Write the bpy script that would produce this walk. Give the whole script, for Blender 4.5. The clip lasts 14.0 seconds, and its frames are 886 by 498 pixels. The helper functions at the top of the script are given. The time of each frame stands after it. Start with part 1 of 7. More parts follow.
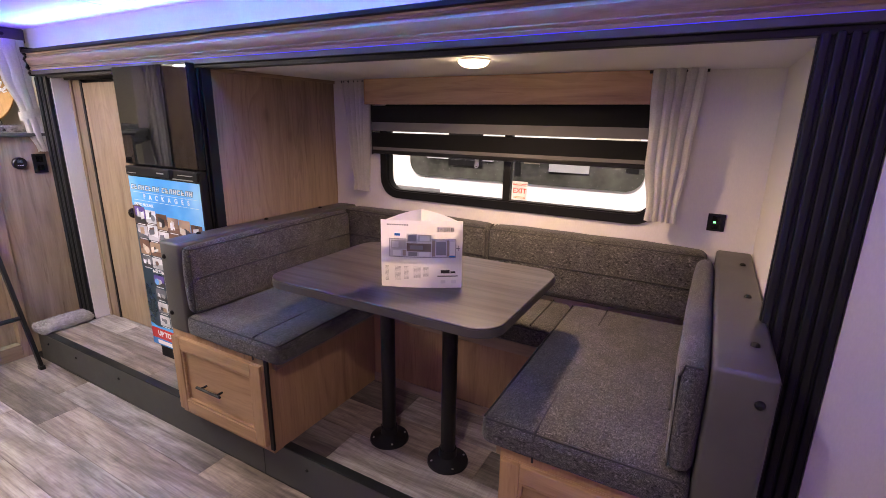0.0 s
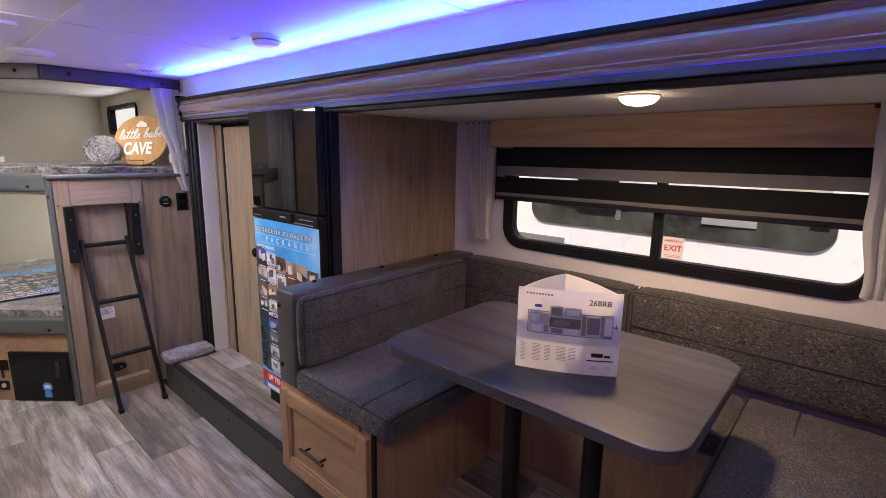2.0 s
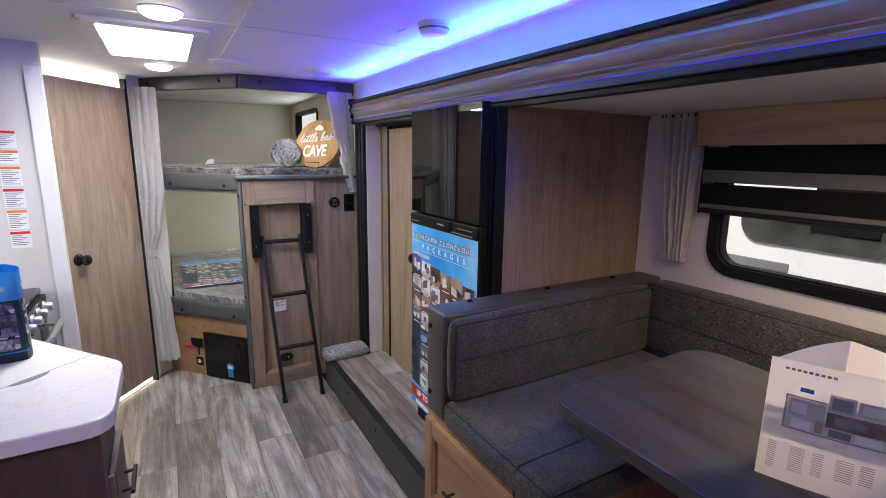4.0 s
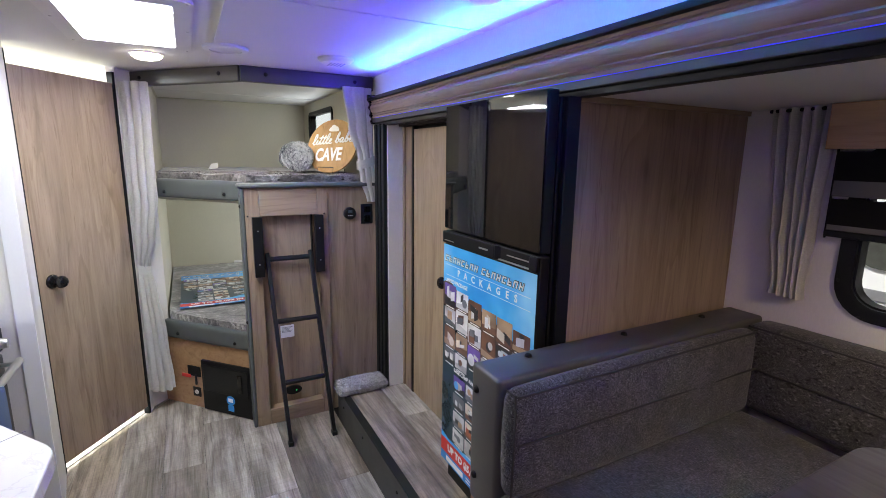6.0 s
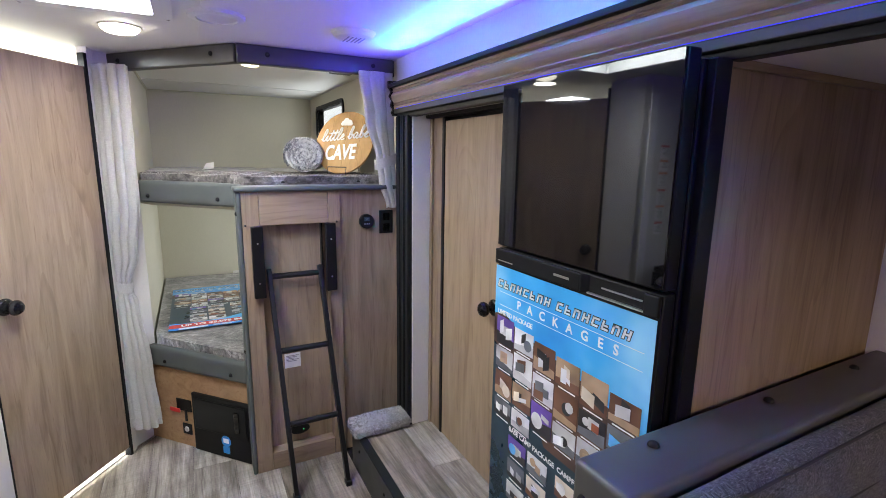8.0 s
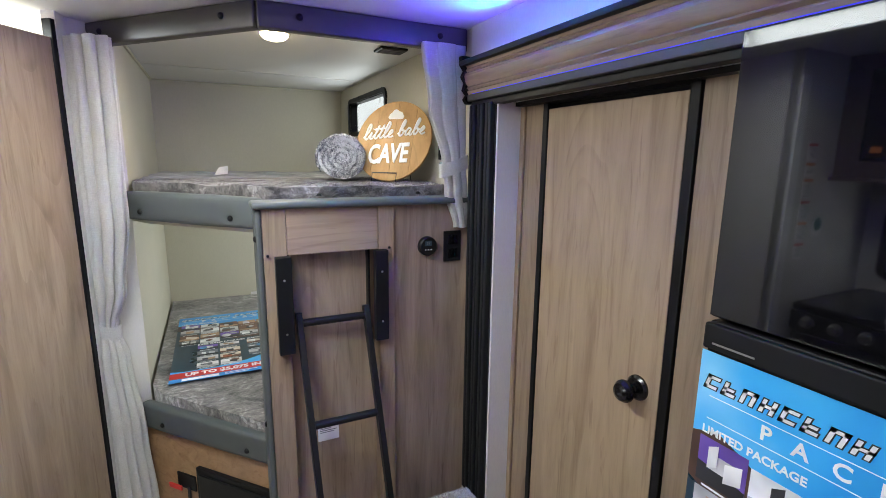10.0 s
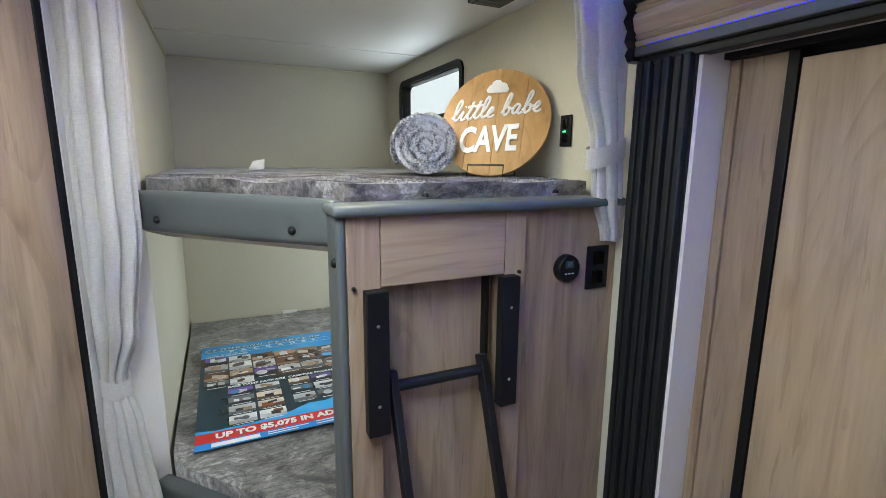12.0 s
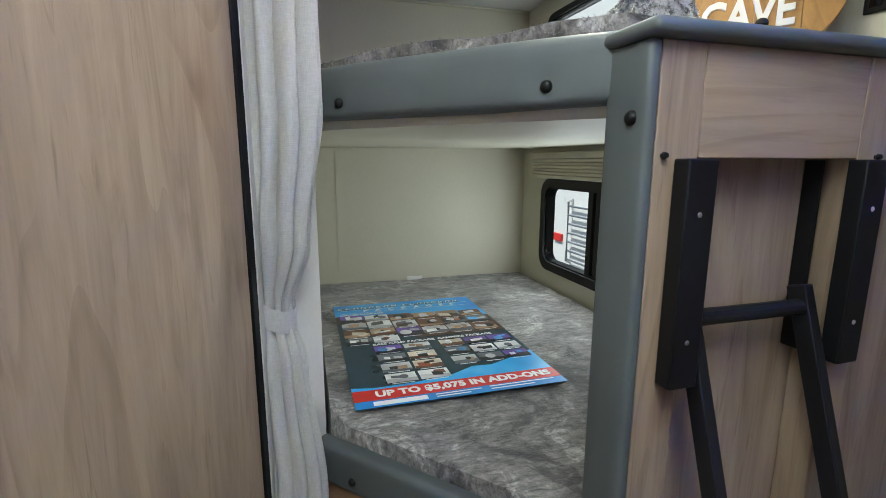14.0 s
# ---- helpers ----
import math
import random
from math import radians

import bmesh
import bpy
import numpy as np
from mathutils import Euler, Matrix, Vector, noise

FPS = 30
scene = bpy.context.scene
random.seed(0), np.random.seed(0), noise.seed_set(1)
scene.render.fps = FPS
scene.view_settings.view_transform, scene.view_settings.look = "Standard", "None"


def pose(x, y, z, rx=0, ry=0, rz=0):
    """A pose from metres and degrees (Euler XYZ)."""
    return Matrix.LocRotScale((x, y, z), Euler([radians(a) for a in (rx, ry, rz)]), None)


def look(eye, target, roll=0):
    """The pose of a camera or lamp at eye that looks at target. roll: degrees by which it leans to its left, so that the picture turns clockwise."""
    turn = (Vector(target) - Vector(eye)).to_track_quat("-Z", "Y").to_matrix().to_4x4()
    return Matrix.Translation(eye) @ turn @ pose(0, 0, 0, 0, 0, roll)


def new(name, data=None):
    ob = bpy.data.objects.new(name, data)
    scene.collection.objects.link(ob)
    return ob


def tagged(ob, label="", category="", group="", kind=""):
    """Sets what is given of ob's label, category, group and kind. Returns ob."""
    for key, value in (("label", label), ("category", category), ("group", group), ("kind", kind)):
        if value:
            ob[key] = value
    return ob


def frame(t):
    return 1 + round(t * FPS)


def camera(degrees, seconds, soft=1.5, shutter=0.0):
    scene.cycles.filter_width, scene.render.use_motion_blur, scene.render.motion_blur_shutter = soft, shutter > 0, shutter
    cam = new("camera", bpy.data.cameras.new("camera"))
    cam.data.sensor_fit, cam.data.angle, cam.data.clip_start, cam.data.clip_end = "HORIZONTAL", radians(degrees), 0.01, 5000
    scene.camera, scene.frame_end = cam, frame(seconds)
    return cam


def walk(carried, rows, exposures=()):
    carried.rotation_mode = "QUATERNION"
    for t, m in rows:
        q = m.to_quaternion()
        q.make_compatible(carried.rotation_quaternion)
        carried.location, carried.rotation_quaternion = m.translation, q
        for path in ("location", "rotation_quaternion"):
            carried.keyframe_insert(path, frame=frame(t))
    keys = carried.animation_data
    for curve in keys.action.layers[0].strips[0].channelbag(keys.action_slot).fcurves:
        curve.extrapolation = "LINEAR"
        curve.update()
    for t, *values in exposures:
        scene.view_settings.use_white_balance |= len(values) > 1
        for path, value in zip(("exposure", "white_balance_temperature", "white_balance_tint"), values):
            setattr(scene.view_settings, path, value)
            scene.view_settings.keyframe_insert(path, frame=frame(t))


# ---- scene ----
cam = camera(85.8, 14.0, soft=0.9)
METRES, EYE, TILT, LEAN, TURN = 3.4, 1.5, 0.0, 0.0, 29.1
ROWS = [
    (0.0, 0.0, 0.0, 0.0, 0.24, -15.31, -0.89),
    (0.5, -0.004, 0.0122, 0.0013, 2.99, -12.86, -0.98),
    (1.0, -0.0136, 0.0344, 0.0038, 5.98, -11.48, -0.97),
    (1.5, -0.0294, 0.0583, 0.0048, 9.12, -11.16, -0.99),
    (2.0, -0.0422, 0.0774, 0.007, 12.41, -11.16, -0.93),
    (2.5, -0.051, 0.0901, 0.0067, 16.23, -11.14, -0.91),
    (3.0, -0.0638, 0.1107, 0.0064, 20.95, -11.23, -0.82),
    (3.5, -0.0794, 0.1368, 0.0036, 26.06, -11.27, -0.75),
    (4.0, -0.0881, 0.1603, 0.0066, 31.09, -11.25, -0.7),
    (6.5, -0.2003, 0.272, 0.0082, 32.94, -10.91, -0.8),
    (7.0, -0.2177, 0.2854, 0.0056, 32.43, -10.87, -0.73),
    (7.5, -0.2444, 0.3076, 0.0021, 32.42, -10.85, -0.71),
    (8.0, -0.2834, 0.3377, 0.0029, 33.32, -10.79, -0.77),
    (8.5, -0.3206, 0.3666, 0.0042, 34.47, -10.83, -0.73),
    (11.0, -0.5248, 0.4891, 0.0048, 35.45, -10.74, -0.56),
    (11.5, -0.5622, 0.5055, -0.0024, 35.8, -10.71, -0.43),
    (12.0, -0.6208, 0.512, -0.0086, 35.95, -10.66, -0.44),
    (12.5, -0.6856, 0.5134, -0.0275, 35.8, -10.63, -0.57),
    (13.0, -0.7286, 0.5094, -0.0522, 35.94, -10.55, -0.5),
    (13.5, -0.7465, 0.5074, -0.0712, 38.29, -10.51, -0.32),
    (14.0, -0.7547, 0.5092, -0.0882, 44.57, -10.49, -0.19),
]
walk(cam, [(t, pose(0, 0, EYE, TILT, LEAN, TURN) @ pose(METRES * x, METRES * y, METRES * z, 90 + pitch, roll, yaw)) for t, x, y, z, yaw, pitch, roll in ROWS], [(0.0, 0.52, 7250, 21), (1.0, 0.22, 6950, 20), (2.0, -0.06, 6800, 18), (3.0, -0.16, 6600, 14), (4.0, -0.13, 6450, 10), (7.0, -0.07, 6300, 6), (8.5, 0.08, 6350, 6), (11.0, -0.17, 6300, 1), (12.5, -0.18, 6000, 0), (14.0, -0.37, 6050, -1)])

# ---- world, sun and lamps ----
world = bpy.data.worlds.new("sky")
scene.world = world
world.use_nodes = True
wn = world.node_tree.nodes
sky = wn.new("ShaderNodeTexSky")
sky.sky_type = "NISHITA"
sky.sun_disc = False
sky.sun_elevation, sky.sun_rotation = radians(54), radians(180)
world.node_tree.links.new(sky.outputs[0], wn["Background"].inputs[0])
wn["Background"].inputs[1].default_value = 0.12
sun_data = bpy.data.lights.new("sun", "SUN")
sun_data.energy, sun_data.angle, sun_data.color = 5.0, radians(0.5), (1.0, 0.95, 0.88)
sun = new("sun", sun_data)
sun.matrix_world = look((0, -5.88, 8.09), (0, 0, 0))

CEIL = 1.968
YW_ = 1.45
WARM = (1.0, 0.74, 0.47)
WHITE = (1.0, 0.93, 0.83)


def lamp(name, place, watts, radius, colour):
    data = bpy.data.lights.new(name, "AREA")
    data.shape, data.size = "DISK", radius * 2
    data.energy, data.color = watts, colour
    ob = new(name, data)
    ob.location = place
    return ob


def panel_lamp(name, eye, target, watts, size_x, size_y, colour):
    data = bpy.data.lights.new(name, "AREA")
    data.shape, data.size, data.size_y = "RECTANGLE", size_x, size_y
    data.energy, data.color = watts, colour
    ob = new(name, data)
    ob.matrix_world = look(eye, target)
    return ob


SLIDE_LIGHT = (-0.78, 1.60, 1.70)
BUNK_LIGHT = (-4.04, 0.835, CEIL)
# the third is assumed, out of view, placed to brighten the dinette and its floor
ROOM_LIGHTS = [(-3.60, 0.345, 2.4), (-2.42, 0.36, 4.2), (-0.40, 0.12, 7.0)]
lamp("slide_lamp", (-0.78, 1.60, 1.655), 10.5, 0.05, WARM).data.spread = radians(162)
lamp("bunk_lamp", (-4.04, 0.835, CEIL - 0.045), 6.0, 0.055, (1.0, 0.90, 0.72))
for lx, ly, watts in ROOM_LIGHTS:
    lamp("room_lamp", (lx, ly, CEIL - 0.045), watts, 0.06, WHITE)
panel_lamp("skylight_lamp", (-3.0, 0.31, CEIL + 0.05), (-3.0, 0.31, 0), 25, 0.60, 0.30, (0.95, 0.98, 1.0))
panel_lamp("bath_lamp", (-4.3, -0.45, CEIL - 0.03), (-4.3, -0.45, 0), 150, 0.5, 0.4, (0.95, 0.98, 1.0))
led = panel_lamp("led_strip_lamp", (-1.62, 1.372, 1.856), (-1.62, 0.872, 2.306), 31, 3.7, 0.012, (0.08, 0.03, 1.0))
# extra lamp on the same strip, imitating its clipped cyan core on the ceiling
led_cyan_fill = panel_lamp("led_strip_lamp", (-1.75, 1.395, 1.856), (-1.75, 1.10, 2.306), 12, 3.3, 0.012, (0.0, 0.55, 1.0))
led_cyan_fill.data.spread = radians(85)
# assumed kitchen-side strip, out of view: violet fill for table and seats
panel_lamp("led_strip_lamp", (0.2, -0.79, 1.90), (0.2, 1.4, 1.25), 3.0, 1.7, 0.012, (0.32, 0.05, 1.0))
panel_lamp("window_lamp", (-2.905, -0.80 + 0.004, 1.145), (-2.905, 1.0, 1.0), 2.4, 0.40, 0.22, (0.97, 0.98, 1.0))
panel_lamp("window_lamp", (-4.785, YW_ - 0.004, 0.885), (-4.785, 0, 0.80), 7.0, 0.88, 0.34, (0.97, 0.98, 1.0))
panel_lamp("window_lamp", (-4.92, YW_ - 0.004, 1.768), (-4.92, 0, 1.70), 1.9, 0.64, 0.16, (0.95, 0.98, 1.0))

# ---- materials ----
MATS = {}


def material(name, colour, rough=0.5, metal=0.0, spec=0.5):
    m = bpy.data.materials.new(name)
    m.use_nodes = True
    b = m.node_tree.nodes["Principled BSDF"]
    b.inputs["Base Color"].default_value = (*colour, 1)
    b.inputs["Roughness"].default_value = rough
    b.inputs["Metallic"].default_value = metal
    b.inputs["Specular IOR Level"].default_value = spec
    MATS[name] = m
    return m, m.node_tree, b


def coords(nt, scale=(1, 1, 1), rot=(0, 0, 0), shift_random=True):
    """Object coordinates, stretched, shifted by the object's random number."""
    tc = nt.nodes.new("ShaderNodeTexCoord")
    mp = nt.nodes.new("ShaderNodeMapping")
    mp.inputs["Scale"].default_value = scale
    mp.inputs["Rotation"].default_value = rot
    if shift_random:
        oi = nt.nodes.new("ShaderNodeObjectInfo")
        mul = nt.nodes.new("ShaderNodeVectorMath")
        mul.operation = "SCALE"
        mul.inputs[0].default_value = (13.7, 7.3, 5.1)
        nt.links.new(oi.outputs["Random"], mul.inputs["Scale"])
        add = nt.nodes.new("ShaderNodeVectorMath")
        nt.links.new(tc.outputs["Object"], add.inputs[0])
        nt.links.new(mul.outputs[0], add.inputs[1])
        nt.links.new(add.outputs[0], mp.inputs["Vector"])
    else:
        nt.links.new(tc.outputs["Object"], mp.inputs["Vector"])
    return mp.outputs[0]


def noise_tex(nt, vec, scale, detail=4.0, rough=0.55, distort=0.0):
    n = nt.nodes.new("ShaderNodeTexNoise")
    n.inputs["Scale"].default_value = scale
    n.inputs["Detail"].default_value = detail
    n.inputs["Roughness"].default_value = rough
    n.inputs["Distortion"].default_value = distort
    nt.links.new(vec, n.inputs["Vector"])
    return n.outputs["Fac"]


def ramp(nt, fac, stops):
    r = nt.nodes.new("ShaderNodeValToRGB")
    while len(r.color_ramp.elements) < len(stops):
        r.color_ramp.elements.new(0.5)
    for e, (p, c) in zip(r.color_ramp.elements, stops):
        e.position, e.color = p, (*c, 1) if len(c) == 3 else c
    nt.links.new(fac, r.inputs[0])
    return r.outputs[0]


def mix(nt, fac, a, b, mode="MIX"):
    m = nt.nodes.new("ShaderNodeMix")
    m.data_type, m.blend_type = "RGBA", mode
    for sock, v in ((m.inputs[0], fac), (m.inputs[6], a), (m.inputs[7], b)):
        if isinstance(v, (int, float)):
            sock.default_value = v
        elif isinstance(v, tuple):
            sock.default_value = (*v, 1)
        else:
            nt.links.new(v, sock)
    return m.outputs[2]


def bump(nt, bsdf, height, strength=0.2, dist=0.002):
    b = nt.nodes.new("ShaderNodeBump")
    b.inputs["Strength"].default_value = strength
    b.inputs["Distance"].default_value = dist
    nt.links.new(height, b.inputs["Height"])
    nt.links.new(b.outputs[0], bsdf.inputs["Normal"])


def wood(name, light, dark, along="z", rough=0.42, fine=1.0, contrast=0.52):
    """Printed maple: drifting bands, cathedral figure, sparse knots, broken dark flecks along one axis."""
    m, nt, b = material(name, light, rough)
    s = {"x": (0.75, 6, 6), "y": (6, 0.75, 6), "z": (6, 6, 0.75)}[along]

    def stretched(across, lengthwise):
        return coords(nt, tuple(across if k > 2 else lengthwise for k in s))

    big = noise_tex(nt, stretched(5.5 * fine, 0.75), 1.0, 4, 0.6, 1.6)
    flow = noise_tex(nt, stretched(17 * fine, 1.5), 1.0, 5, 0.62, 1.1)
    pores = noise_tex(nt, stretched(120, 6), 1.0, 5, 0.7, 0.4)
    flecks = noise_tex(nt, stretched(60, 4.5), 1.0, 3, 0.6, 0.8)
    where = noise_tex(nt, stretched(4, 1.3), 1.7, 3, 0.6, 0.5)
    field = noise_tex(nt, stretched(3.2 * fine, 0.42), 1.0, 2.5, 0.5, 0.6)
    rings = nt.nodes.new("ShaderNodeMath")
    rings.operation = "MULTIPLY"
    nt.links.new(field, rings.inputs[0])
    rings.inputs[1].default_value = 17.0
    w = nt.nodes.new("ShaderNodeMath")
    w.operation = "FRACT"
    nt.links.new(rings.outputs[0], w.inputs[0])
    knot = nt.nodes.new("ShaderNodeTexVoronoi")
    knot.inputs["Scale"].default_value = 1.0
    warp = noise_tex(nt, stretched(9, 4), 1.5, 2, 0.5)
    nt.links.new(mix(nt, 0.10, stretched(4.2, 1.9), warp), knot.inputs["Vector"])
    mid = tuple((a + c) / 2 for a, c in zip(light, dark))
    base = ramp(nt, mix(nt, 0.35, big, flow), [(0.30, dark), (0.49, mid), (0.66, light)])
    line = ramp(nt, w.outputs[0], [(0.0, (0.84, 0.82, 0.80)), (0.10, (0.74, 0.70, 0.66)), (0.30, (0.97, 0.96, 0.95)), (0.9, (1.05, 1.05, 1.04))])
    fig = mix(nt, ramp(nt, where, [(0.45, (0, 0, 0)), (0.60, (1, 1, 1))]), (1.0, 1.0, 1.0), line)
    c = mix(nt, contrast, base, fig, "MULTIPLY")
    c = mix(nt, contrast, c, ramp(nt, flow, [(0.33, (0.72, 0.68, 0.64)), (0.44, (0.97, 0.96, 0.95)), (0.66, (1.10, 1.10, 1.09))]), "MULTIPLY")
    fl = mix(nt, ramp(nt, where, [(0.40, (1, 1, 1)), (0.62, (0.15, 0.15, 0.15))]), (1.0, 1.0, 1.0), ramp(nt, flecks, [(0.33, (0.62, 0.56, 0.51)), (0.41, (1, 1, 1))]))
    c = mix(nt, contrast, c, fl, "MULTIPLY")
    c = mix(nt, contrast * 0.8, c, ramp(nt, pores, [(0.34, (0.84, 0.82, 0.80)), (0.50, (1, 1, 1)), (0.68, (1.06, 1.05, 1.05))]), "MULTIPLY")
    c = mix(nt, contrast, c, ramp(nt, knot.outputs["Distance"], [(0.0, (0.42, 0.34, 0.28)), (0.05, (0.60, 0.52, 0.46)), (0.09, (0.86, 0.83, 0.80)), (0.20, (1, 1, 1))]), "MULTIPLY")
    nt.links.new(c, b.inputs["Base Color"])
    nt.links.new(ramp(nt, flow, [(0.3, (rough + 0.14,) * 3), (0.7, (rough,) * 3)]), b.inputs["Roughness"])
    bump(nt, b, pores, 0.12, 0.001)
    return m


WOOD = wood("maple_print", (0.330, 0.241, 0.160), (0.208, 0.148, 0.097), contrast=0.66)
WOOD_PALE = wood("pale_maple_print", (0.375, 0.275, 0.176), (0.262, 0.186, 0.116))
WOOD_H = wood("maple_print_level", (0.330, 0.241, 0.160), (0.208, 0.148, 0.097), "x")
WOOD_Y = wood("maple_print_across", (0.330, 0.241, 0.160), (0.208, 0.148, 0.097), "y")
WOOD_GOLD = wood("honey_maple", (0.41, 0.25, 0.13), (0.27, 0.155, 0.075), "x", 0.4)
WOOD_GOLD_Z = wood("honey_maple_upright", (0.41, 0.25, 0.13), (0.27, 0.155, 0.075), "z", 0.4)
WOOD_SIGN = wood("sign_oak", (0.47, 0.275, 0.095), (0.36, 0.20, 0.062), "z", 0.5)
WOOD_DARK = wood("walnut_print", (0.115, 0.075, 0.06), (0.06, 0.038, 0.03), "z", 0.45)
TABLE_TOP = wood("grey_table_laminate", (0.046, 0.038, 0.036), (0.020, 0.016, 0.015), "x", 0.33, 1.3, 0.8)


def plank_material():
    """Weathered oak print: grey and brown boards, dark cathedral streaks, cracks and saw marks."""
    m, nt, b = material("vinyl_plank", (0.25, 0.23, 0.2), 0.42)
    streak = noise_tex(nt, coords(nt, (1.1, 24, 24)), 1.0, 7, 0.72, 0.5)
    broad = noise_tex(nt, coords(nt, (1.5, 8, 8)), 1.2, 5, 0.65, 0.5)
    pore = noise_tex(nt, coords(nt, (7, 150, 150)), 1.0, 4, 0.7)
    saw = noise_tex(nt, coords(nt, (150, 4, 4)), 1.3, 3, 0.6)
    w = nt.nodes.new("ShaderNodeTexWave")
    w.bands_direction = "Y"
    w.inputs["Scale"].default_value = 3.2
    w.inputs["Distortion"].default_value = 13.0
    w.inputs["Detail"].default_value = 3.0
    w.inputs["Detail Scale"].default_value = 0.8
    nt.links.new(coords(nt, (0.55, 2.2, 1)), w.inputs["Vector"])
    oi = nt.nodes.new("ShaderNodeObjectInfo")
    tone = ramp(nt, oi.outputs["Random"], [(0.0, (0.120, 0.098, 0.078)), (0.2, (0.250, 0.228, 0.202)), (0.4, (0.190, 0.152, 0.118)), (0.6, (0.325, 0.298, 0.265)), (0.8, (0.225, 0.176, 0.130)), (1.0, (0.270, 0.246, 0.218))])
    c = mix(nt, 0.9, tone, ramp(nt, broad, [(0.32, (0.48, 0.44, 0.40)), (0.47, (0.92, 0.90, 0.88)), (0.64, (1.65, 1.65, 1.65))]), "MULTIPLY")
    c = mix(nt, 0.8, c, ramp(nt, streak, [(0.30, (0.26, 0.23, 0.21)), (0.44, (0.92, 0.91, 0.90)), (0.70, (1.34, 1.34, 1.34))]), "MULTIPLY")
    c = mix(nt, 0.28, c, ramp(nt, w.outputs["Fac"], [(0.0, (0.45, 0.42, 0.39)), (0.22, (1.0, 1.0, 1.0)), (1.0, (1.08, 1.08, 1.08))]), "MULTIPLY")
    c = mix(nt, 0.65, c, ramp(nt, pore, [(0.32, (0.55, 0.53, 0.51)), (0.54, (1.05, 1.05, 1.05))]), "MULTIPLY")
    c = mix(nt, 0.38, c, ramp(nt, saw, [(0.35, (0.66, 0.65, 0.64)), (0.6, (1.12, 1.12, 1.12))]), "MULTIPLY")
    nt.links.new(c, b.inputs["Base Color"])
    nt.links.new(ramp(nt, streak, [(0.3, (0.62, 0.62, 0.62)), (0.7, (0.42, 0.42, 0.42))]), b.inputs["Roughness"])
    bump(nt, b, pore, 0.25, 0.0015)
    return m


PLANK = plank_material()


def wall_paper(name, colour, rough=0.6, amount=0.06):
    m, nt, b = material(name, colour, rough)
    v = coords(nt, (1, 1, 0.35), shift_random=False)
    n = noise_tex(nt, v, 220, 3, 0.6)
    big = noise_tex(nt, coords(nt, shift_random=False), 2.2, 3, 0.5)
    lo = tuple(k * (1 - amount * 2) for k in colour)
    c = mix(nt, 0.5, ramp(nt, n, [(0.3, lo), (0.7, colour)]), ramp(nt, big, [(0.3, lo), (0.7, colour)]))
    nt.links.new(c, b.inputs["Base Color"])
    bump(nt, b, n, 0.15, 0.001)
    return m


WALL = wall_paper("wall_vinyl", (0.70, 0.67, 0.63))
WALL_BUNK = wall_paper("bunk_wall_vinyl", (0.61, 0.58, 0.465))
CEILING = wall_paper("ceiling_vinyl", (0.78, 0.77, 0.76), 0.55, 0.03)
WHITE_PLASTIC = wall_paper("white_plastic", (0.80, 0.79, 0.77), 0.35, 0.02)


def fabric():
    """Heathered tweed: short pale and dark threads lying both ways on a charcoal ground."""
    m, nt, b = material("heather_tweed", (0.1, 0.1, 0.1), 0.92, 0, 0.2)
    t1 = noise_tex(nt, coords(nt, (520, 90, 520)), 1.0, 3, 0.7, 0.4)
    t2 = noise_tex(nt, coords(nt, (90, 520, 150)), 1.0, 3, 0.7, 0.4)
    n4 = noise_tex(nt, coords(nt, (1, 1, 1)), 11, 4, 0.6)
    sel = noise_tex(nt, coords(nt, (1, 1, 1)), 70, 2, 0.5)
    threads = [(0.36, (0.012, 0.0112, 0.0105)), (0.46, (0.038, 0.036, 0.033)), (0.56, (0.080, 0.076, 0.069)), (0.70, (0.20, 0.192, 0.178))]
    a = ramp(nt, t1, threads)
    c = ramp(nt, t2, threads)
    c = mix(nt, ramp(nt, sel, [(0.42, (0, 0, 0)), (0.58, (1, 1, 1))]), a, c)
    c = mix(nt, 0.7, c, ramp(nt, n4, [(0.3, (0.66, 0.66, 0.66)), (0.7, (1.3, 1.3, 1.3))]), "MULTIPLY")
    nt.links.new(c, b.inputs["Base Color"])
    b.inputs["Sheen Weight"].default_value = 0.12
    bump(nt, b, t1, 0.5, 0.002)
    return m


FABRIC = fabric()


def soft_fur(name, dark, light, scale, edges=(0.38, 0.63)):
    m, nt, b = material(name, dark, 0.85, 0, 0.25)
    n1 = noise_tex(nt, coords(nt, (1, 1, 1)), scale, 5, 0.7, 0.8)
    n2 = noise_tex(nt, coords(nt, (1, 2.2, 1)), 9, 4, 0.65, 1.5)
    n3 = noise_tex(nt, coords(nt, (1, 1, 1)), 3.2, 2, 0.5)
    f = mix(nt, 0.45, n1, n2, "MIX")
    f = mix(nt, 0.3, f, n3, "MIX")
    mid = tuple((a + c) / 2.4 for a, c in zip(dark, light))
    c = ramp(nt, f, [(edges[0], dark), (0.5, mid), (edges[1], light)])
    nt.links.new(c, b.inputs["Base Color"])
    b.inputs["Sheen Weight"].default_value = 0.6
    b.inputs["Sheen Roughness"].default_value = 0.4
    bump(nt, b, f, 0.7, 0.006)
    return m




